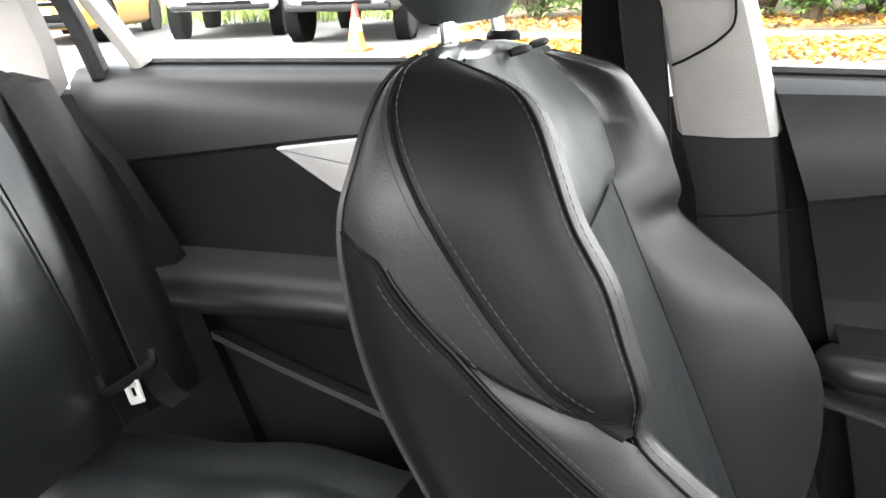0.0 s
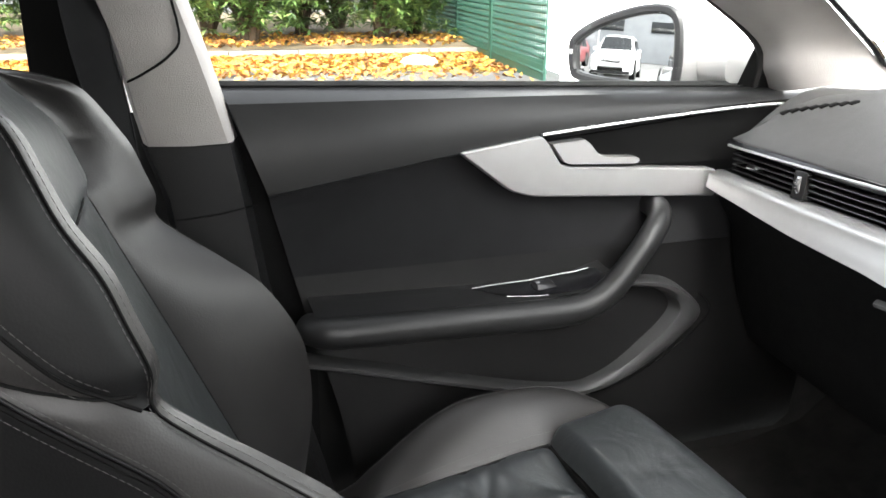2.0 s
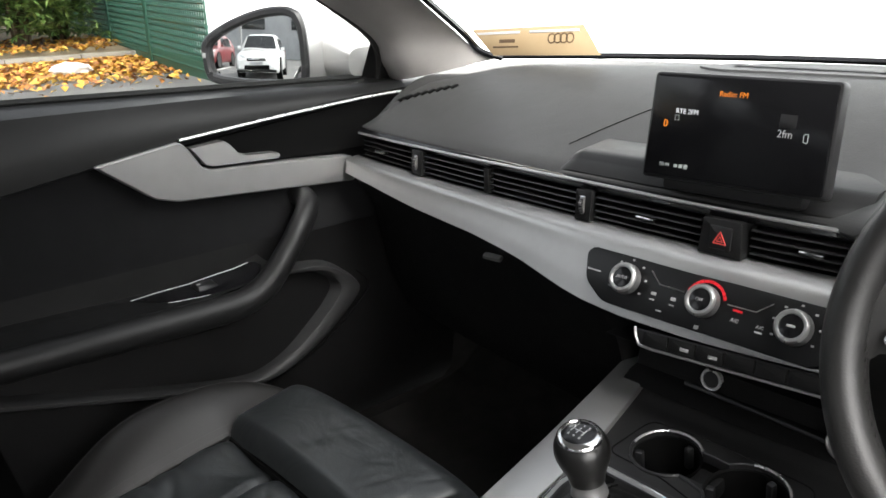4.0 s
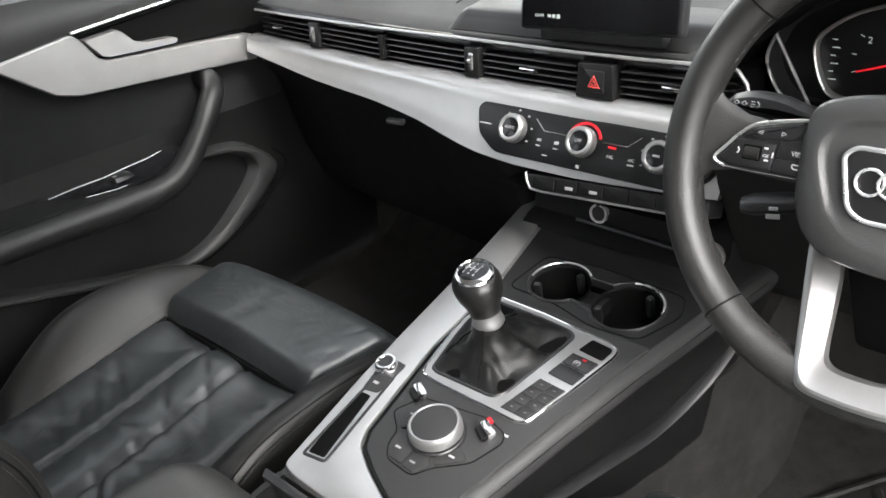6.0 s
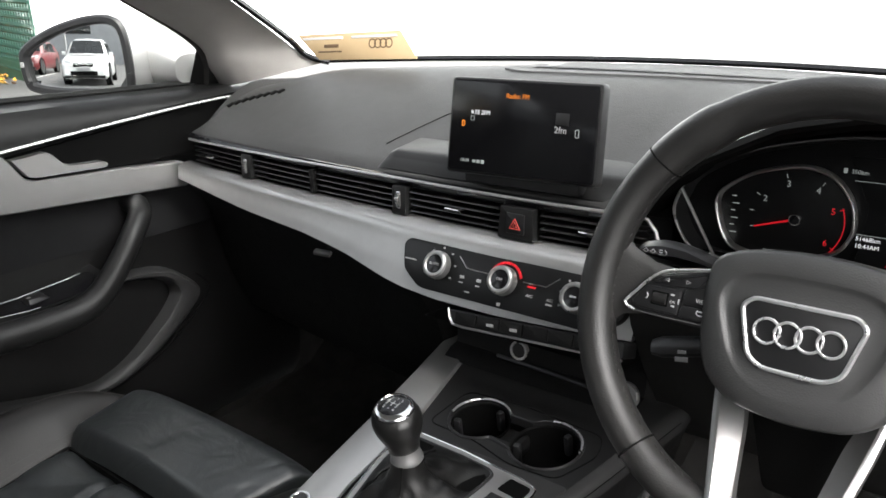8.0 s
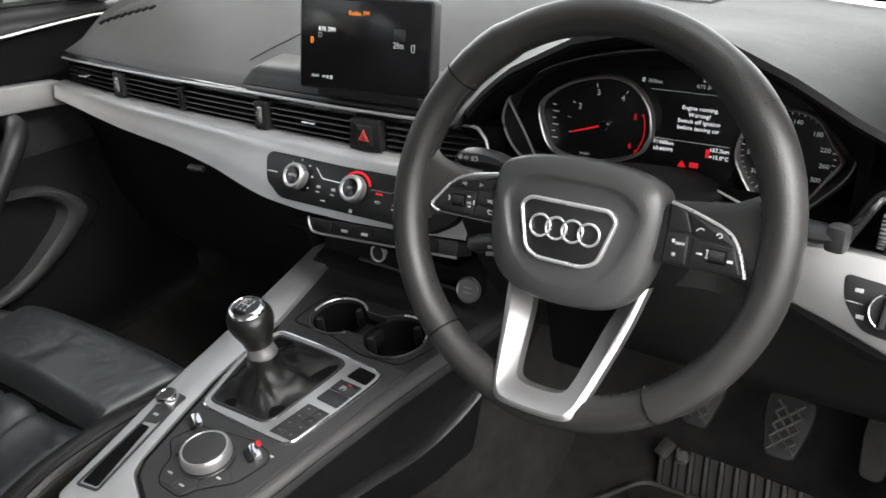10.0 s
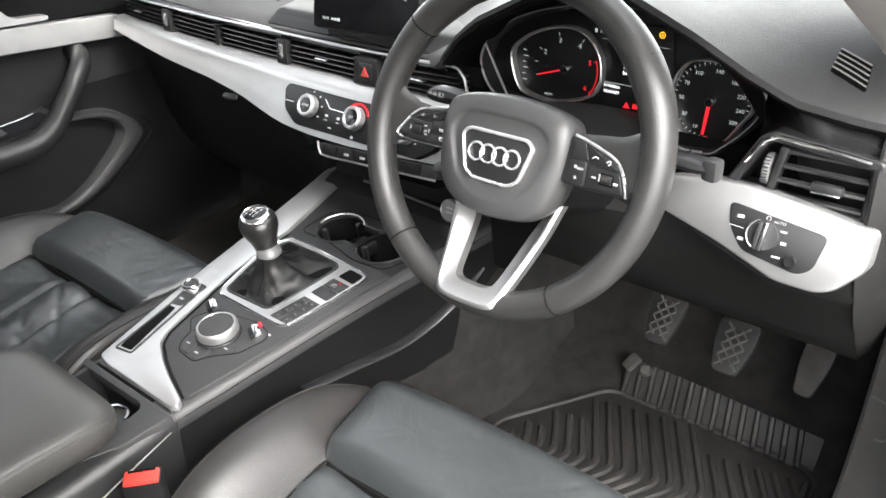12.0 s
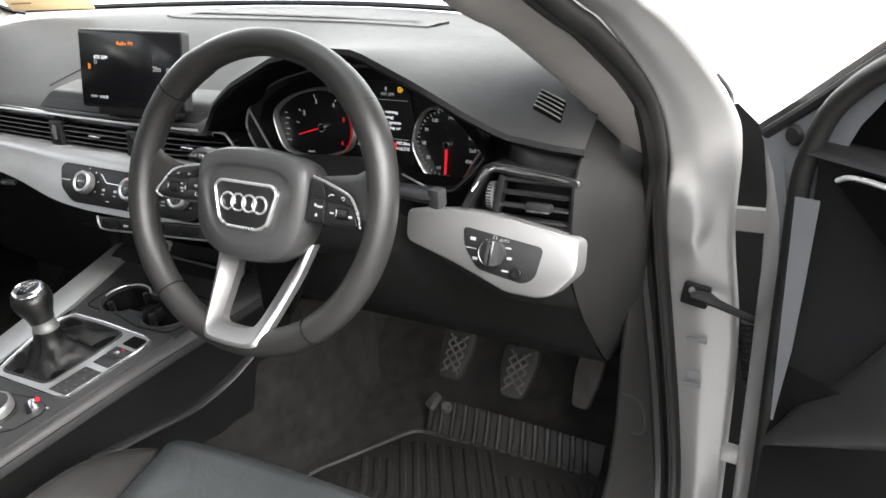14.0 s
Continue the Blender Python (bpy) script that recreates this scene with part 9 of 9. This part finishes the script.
def shrub(x, y, size, seed):
    """A laurel: several stems, and rosettes of long leaves at the twig ends."""
    r = random.Random(seed)
    s = thing("shrub", "green laurel shrub with long glossy leaves", "shrub", group="shrubs in the bed")
    z0 = slope(x) + 0.12
    stems = bmesh.new()
    tips = []
    for k in range(9):
        a = r.uniform(0, math.tau)
        lean = r.uniform(0.25, 0.75) * size
        pts = [Vector((x, y, z0 - 0.05)) + Vector((0.06 * math.cos(a), 0.06 * math.sin(a), 0))]
        for j in range(1, 6):
            t = j / 5
            pts.append(Vector((x + lean * t * math.cos(a) + r.uniform(-.05, .05), y + lean * t * math.sin(a) + r.uniform(-.05, .05), z0 + size * (0.15 + 0.85 * t) * r.uniform(0.86, 1.0))))
        tb = tube(pts, [0.028 * (1 - 0.15 * j) * size for j in range(6)], 5)
        tmp = bpy.data.meshes.new("stem")
        tb.to_mesh(tmp)
        tb.free()
        stems.from_mesh(tmp)
        bpy.data.meshes.remove(tmp)
        for j in range(1, 6):
            for q in range(15):
                p = pts[j] + Vector((r.gauss(0, 0.20), r.gauss(0, 0.20), r.gauss(0.02, 0.17))) * size
                if p.z > z0 + 0.10 * size:
                    tips.append(p)
    part("stems", stems, BARK, s, "thin brown stems")
    lv, lf = [], []
    for p in tips:
        for k in range(r.randint(6, 9)):
            a = r.uniform(0, math.tau)
            dr = r.uniform(-0.7, 0.35)
            d = Vector((math.cos(a), math.sin(a), dr)).normalized()
            side = d.cross(Vector((0, 0, 1))).normalized()
            ln, wd = r.uniform(0.11, 0.19), r.uniform(0.018, 0.028)
            up = side.cross(d)
            n0 = len(lv)
            lv.extend([p, p + d * ln * 0.45 + side * wd + up * 0.006, p + d * ln - Vector((0, 0, 0.02)), p + d * ln * 0.45 - side * wd + up * 0.006])
            lf.append((n0, n0 + 1, n0 + 2, n0 + 3))
    cm = bpy.data.meshes.new("crown")
    cm.from_pydata(lv, [], lf)
    cm.materials.append(LAUREL)
    c = new("crown", cm)
    c.parent = s


for k, (x, y, sz) in enumerate(((-12.6, -0.6, 1.5), (-12.1, 0.75, 1.55), (-13.3, 1.7, 1.7), (-12.2, 2.75, 1.6), (-13.8, -1.9, 1.8), (-12.9, 3.5, 1.35), (-14.6, 0.3, 2.0), (-14.8, 2.6, 2.1), (-13.0, -3.2, 1.5))):
    shrub(x, y, sz, 20 + k)

# green mesh fence
fence = thing("mesh_fence", "green welded mesh fence with posts", "fence", kind="")
FA, FB = Vector((-12.3, 4.05, 0)), Vector((-7.45, 3.25, 0))
wire_me = {}


def wire(p, q, r, name):
    """A straight wire; alike wires share one mesh."""
    ln = (q - p).length
    key = (round(ln, 2), r)
    if key not in wire_me:
        b = tube([(0, 0, 0), (0, 0, ln)], r, 5)
        mm = bpy.data.meshes.new(name)
        b.to_mesh(mm)
        b.free()
        mm.materials.append(GREEN)
        wire_me[key] = mm
    o = new(name, wire_me[key])
    o.parent = fence
    o.matrix_local = Matrix.Translation(p) @ (q - p).to_track_quat("Z", "X").to_matrix().to_4x4()


def mesh_panel(a, b):
    a, b = Vector((a.x, a.y, slope(a.x))), Vector((b.x, b.y, slope(b.x)))
    n = int((b - a).length / 0.085)
    for k in range(n + 1):
        p = a.lerp(b, k / n)
        wire(p + Vector((0, 0, 0.12)), p + Vector((0, 0, 2.32)), 0.012, "upright_wire")
    for k in range(30):
        h = Vector((0, 0, 0.14 + 0.075 * k))
        wire(a + h, b + h, 0.0175 if k % 6 else 0.026, "cross_wire")


def post(p):
    part("post", box(pose(p.x, p.y, slope(p.x) + 1.2), 0.08, 0.08, 2.4, 0.01), GREEN, fence)


mesh_panel(FA, FB)
mesh_panel(Vector((-12.3, 4.05, 0)), Vector((-17.0, 4.7, 0)))
for p in (FA, FA.lerp(FB, 0.5)):
    post(p)
d = (FB - FA).normalized()
part("gravel_board", box(axes((FA + FB) / 2 + Vector((0, 0, slope(-9.9) + 0.10)), d, (0, 0, 1)), (FB - FA).length, 0.22, 0.03, 0.006), GREEN, fence, "green board at the fence foot")

# pale glowing sheet for blown-out sky, added beyond the fence and ahead of the car
BACK, _n, _l, _p = node_mat("glowing_white_sheet")
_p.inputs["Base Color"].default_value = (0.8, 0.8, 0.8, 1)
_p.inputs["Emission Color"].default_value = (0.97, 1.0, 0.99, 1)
# the glow also lights the dash through the windscreen
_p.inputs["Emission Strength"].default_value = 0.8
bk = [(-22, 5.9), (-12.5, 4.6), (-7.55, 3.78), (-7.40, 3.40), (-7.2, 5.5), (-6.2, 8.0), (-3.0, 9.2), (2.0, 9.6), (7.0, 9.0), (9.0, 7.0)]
tagged(obj("backdrop", grid([[(x, y, slope(x) - 0.1), (x, y, 2.5), (x, y, 5.5)] for x, y in bk]), BACK), "plain glowing white sheet standing in for the overexposed sky beyond the car park", "backdrop", kind="structure")


# ---- parked cars ----
def parked_car(colour, m, label, length=4.2, width=1.78, height=1.48, group="parked cars", suv=0.0, plate_mat=None):
    """A hatchback or off-roader: nose along +y, wheels on the ground at z = 0."""
    car = thing("parked_car", label, "car", group=group)
    hw = width / 2
    st = [(0.0, 0.30, 0.62, 0.80), (0.04, 0.22, 0.74, 0.92), (0.12, 0.20, 0.82, 0.97), (0.26, 0.20, 0.90, 1.0), (0.50, 0.20, 0.93, 1.0), (0.72, 0.20, 0.95, 1.0), (0.90, 0.22, 0.96, 0.98), (0.97, 0.28, 0.92, 0.93), (1.0, 0.40, 0.80, 0.86)]
    rows = []
    for t, zb, zt, w in st:
        y = length * (0.5 - t)
        zb, zt = zb + suv * 0.2, zt * height / 1.48 + suv * 0.08
        rows.append([m @ Vector((x * hw * w, y, z)) for x, z in ((-0.90, zb), (-1.0, zb + 0.08), (-1.0, (zb + zt) / 2), (-0.97, zt - 0.06), (-0.90, zt), (-0.4, zt + 0.015), (0.0, zt + 0.02), (0.4, zt + 0.015), (0.90, zt), (0.97, zt - 0.06), (1.0, (zb + zt) / 2), (1.0, zb + 0.08), (0.90, zb))])
    body = part("body", grid(rows, close_u=True, cap=True), colour, car, "", 50)
    gh = [(0.27, 0.93, 0.86), (0.40, height - 0.06, 0.72), (0.52, height, 0.70), (0.78, height - 0.03, 0.70), (0.90, height - 0.15, 0.72), (0.985, 0.95, 0.80)]
    rows = []
    for t, z, w in gh:
        y = length * (0.5 - t)
        z += suv * 0.05
        rows.append([m @ Vector(p) for p in ((-hw * 0.93, y, 0.90), (-hw * w, y, z - 0.05), (-hw * w * 0.85, y, z), (0, y, z + 0.02), (hw * w * 0.85, y, z), (hw * w, y, z - 0.05), (hw * 0.93, y, 0.90))])
    part("roof", grid(rows), colour, car, "", 50)
    wsr = [[m @ Vector((x * hw * w, length * (0.5 - t) + 0.022, z + 0.016 + 0.022 * (x == 0))) for x in (-1, 0, 1)] for t, z, w in ((0.285, 0.955, 0.78), (0.39, height - 0.09, 0.64))]
    part("windscreen", grid(wsr), CAR_GLASS, car, "dark glass")
    rgr = [[m @ Vector((x * hw * w, length * (0.5 - t) - 0.022, z + 0.016 + 0.022 * (x == 0))) for x in (-1, 0, 1)] for t, z, w in ((0.915, height - 0.19, 0.64), (0.978, 1.0, 0.72))]
    part("rear_window", grid(rgr), CAR_GLASS, car, "dark glass")
    for s in (-1, 1):
        for t0, t1 in ((0.36, 0.57), (0.59, 0.80)):
            sw = [[m @ Vector((s * hw * (0.935 - 0.21 * q + 0.012), length * (0.5 - (t + (0.055 * q if t == 0.36 else 0))), 0.93 + (height - 1.04) * q)) for q in (0.05, 0.5, 0.95)] for t in (t0, t1)]
            part("side_window", grid(sw), CAR_GLASS, car, "dark glass")
        for t in (0.19, 0.80):
            c = m @ Vector((s * hw * 0.90, length * (0.5 - t), 0.33 + 0.05 * suv))
            wmx = m.to_3x3().to_4x4()
            wmx = Matrix.Translation(c) @ wmx @ pose(0, 0, 0, 0, 90 * s, 0)
            r = 0.33 + 0.05 * suv
            wh = part("wheel", lathe([(r * 0.66, -0.09), (r * 0.92, -0.10), (r, -0.07), (r, 0.07), (r * 0.92, 0.10), (r * 0.66, 0.09)], wmx, 28), TYRE, car, "black tyre")
            part("rim", lathe([(r * 0.66, 0.085), (r * 0.60, 0.07), (r * 0.54, 0.03), (0.0, 0.03)], wmx, 24), DEEP, wh)
            for k in range(7):
                part("spoke", box(wmx @ pose(0, 0, 0, 0, 0, k * 360 / 7) @ pose(r * 0.33, 0, 0.07), r * 0.62, 0.04, 0.02, 0.008), ALLOY, wh)
            part("wheel_arch", lathe([(r * 1.16, -0.11), (r * 1.16, 0.098), (r * 1.02, 0.095), (r * 1.02, -0.11)], wmx, 28), DEEP, car)
        hl = [[m @ Vector((s * hw * a, length * (0.5 - t) + 0.02, z + suv * 0.1)) for a, t, z in row] for row in (((0.45, 0.008, 0.66), (0.72, 0.03, 0.68), (0.93, 0.08, 0.72)), ((0.50, 0.022, 0.74), (0.75, 0.04, 0.77), (0.95, 0.10, 0.81)))]
        part("headlamp", grid(hl), LAMP, car, "clear headlamp")
        tl = [[m @ Vector((s * hw * a, length * (0.5 - t) - 0.02, z + suv * 0.1)) for a, t, z in row] for row in (((0.62, 0.999, 0.72), (0.86, 0.98, 0.72), (0.97, 0.94, 0.74)), ((0.62, 0.99, 0.90), (0.86, 0.975, 0.92), (0.95, 0.94, 0.94)))]
        part("tail_lamp", grid(tl), TAIL, car, "red tail lamp")
        part("door_mirror", box(m @ pose(s * (hw + 0.05), length * 0.18, 0.98), 0.16, 0.10, 0.12, 0.03), colour, car)
    part("upper_grille", box(m @ pose(0, length * 0.5 - 0.012, 0.64 + suv * 0.1), width * 0.42, 0.06, 0.10, 0.02), DEEP, car)
    part("lower_grille", box(m @ pose(0, length * 0.5 - 0.02, 0.40 + suv * 0.1), width * 0.56, 0.08, 0.14, 0.03), DEEP, car)
    part("grille_bar", box(m @ pose(0, length * 0.5 + 0.012, 0.655 + suv * 0.1), width * 0.40, 0.02, 0.02, 0.006), CHROME, car)
    part("number_plate", box(m @ pose(0, length * 0.5 + 0.025, 0.51 + suv * 0.1), 0.52, 0.015, 0.11, 0.004), MARK, car, "blank pale number plate")
    part("bumper_strip", box(m @ pose(0, length * 0.5 - 0.05, 0.29 + suv * 0.18), width * 0.84, 0.16, 0.09, 0.03), HARD, car)
    return car


WHITE_CAR = mat("white_car_paint", (0.74, 0.74, 0.73), (0.80, 0.80, 0.79), 0.25, 0.35, coat=0.6)
DARK_CAR = mat("dark_grey_car_paint", (0.05, 0.055, 0.06), (0.08, 0.085, 0.09), 0.3, 0.4, coat=0.6)
YELLOW_CAR = mat("ochre_car_paint", (0.50, 0.25, 0.03), (0.58, 0.31, 0.05), 0.3, 0.4, coat=0.6)
RED_CAR = mat("dark_red_car_paint", (0.12, 0.01, 0.012), (0.16, 0.015, 0.018), 0.3, 0.4, coat=0.6)


def stand(x, y, turn):
    return pose(x, y, slope(x), 0, 0, turn)


parked_car(YELLOW_CAR, stand(-12.6, -11.6, -70), "ochre yellow hatchback parked across the car park")
parked_car(WHITE_CAR, stand(-13.6, -8.9, -68), "white off-roader with a black grille, parked", 4.5, 1.86, 1.75, suv=1.0)
parked_car(DARK_CAR, stand(-12.8, -5.9, -82), "dark grey off-roader parked in a bay", 4.4, 1.84, 1.68, suv=1.0)
parked_car(WHITE_CAR, stand(-2.75, -12.6, 0), "white hatchback parked nose towards the lane")
parked_car(RED_CAR, stand(-6.6, -17.0, 4), "dark red hatchback parked in a bay")
parked_car(DARK_CAR, stand(0.6, -24.0, -4), "dark grey car parked far back")
parked_car(WHITE_CAR, stand(-9.6, -23.0, 0), "white car parked far back", group="parked cars")

cone = thing("traffic_cone", "orange and white traffic cone standing on the asphalt", "traffic cone")
cmx = stand(-9.9, -5.0, 0)
part("cone_base", box(cmx @ pose(0, 0, 0.02), 0.34, 0.34, 0.04, 0.01), ORANGE, cone)
part("cone_body", lathe([(0.13, 0.04), (0.085, 0.26)], cmx, 20), ORANGE, cone)
part("cone_sleeve", lathe([(0.086, 0.26), (0.060, 0.42)], cmx, 20), WHITE_PLASTIC, cone, "white reflective sleeve")
part("cone_top", lathe([(0.060, 0.42), (0.03, 0.60), (0.0, 0.60)], cmx, 20), RED_BTN, cone)
for k in range(8):
    x = -11.4
    tagged(obj("bay_line", box(pose(x, -4.3 - 2.55 * k, slope(x) + 0.004, 0, math.degrees(0.024), 18), 4.6, 0.10, 0.004, 0.0), LINE), "white painted bay line", "bay line", kind="structure")
for x in (-8.4, -5.6, -1.4, 1.2):
    tagged(obj("bay_line", box(pose(x, -15.0, slope(x) + 0.004, 0, math.degrees(0.024), 0), 0.10, 4.8, 0.004, 0.0), LINE), "white painted bay line", "bay line", kind="structure")
shed = thing("warehouse", "long low grey-clad warehouse", "building")
part("wall", box(pose(-14, -44, 3.4), 60, 14, 6.8, 0.1), CLADDING, shed)
part("roof_edge", box(pose(-14, -37.0, 6.9), 60.4, 0.5, 0.4, 0.05), HARD, shed)
for k in range(9):
    part("window", box(pose(-40 + 6.5 * k, -36.97, 3.6), 3.2, 0.12, 1.1, 0.02), CAR_GLASS, shed)
lampp = thing("lamp_post", "tall pale steel lamp post", "lamp post")
part("pole", tube([(-5.6, -21, slope(-5.6)), (-5.6, -21, 4), (-5.6, -21, 8)], [0.09, 0.075, 0.06], 12), MARK, lampp)
part("lamp_head", box(pose(-5.6, -20.6, 8.0), 0.3, 0.9, 0.12, 0.03), CLADDING, lampp)
verts2, faces2 = [], []
for k in range(5000):
    x, y = rng.uniform(-24, -15.2), rng.uniform(-16, -1)
    a, h = rng.uniform(0, math.tau), rng.uniform(0.1, 0.35)
    n0 = len(verts2)
    z = slope(x)
    verts2 += [(x, y, z), (x + 0.05 * math.cos(a), y + 0.05 * math.sin(a), z), (x + 0.1 * math.cos(a * 3), y + 0.1 * math.sin(a * 3), z + h)]
    faces2.append((n0, n0 + 1, n0 + 2))
me = bpy.data.meshes.new("grass")
me.from_pydata(verts2, [], faces2)
me.materials.append(GRASS_M)
tagged(new("grass", me), "rough green grass verge behind the bays", "grass", kind="stuff")
for k, (x, y, sz) in enumerate(((-17.5, -4.5, 2.2), (-18.5, -7.0, 2.4), (-18.0, -10.0, 2.2), (-18.5, -13.5, 2.4))):
    shrub(x, y, sz, 60 + k)
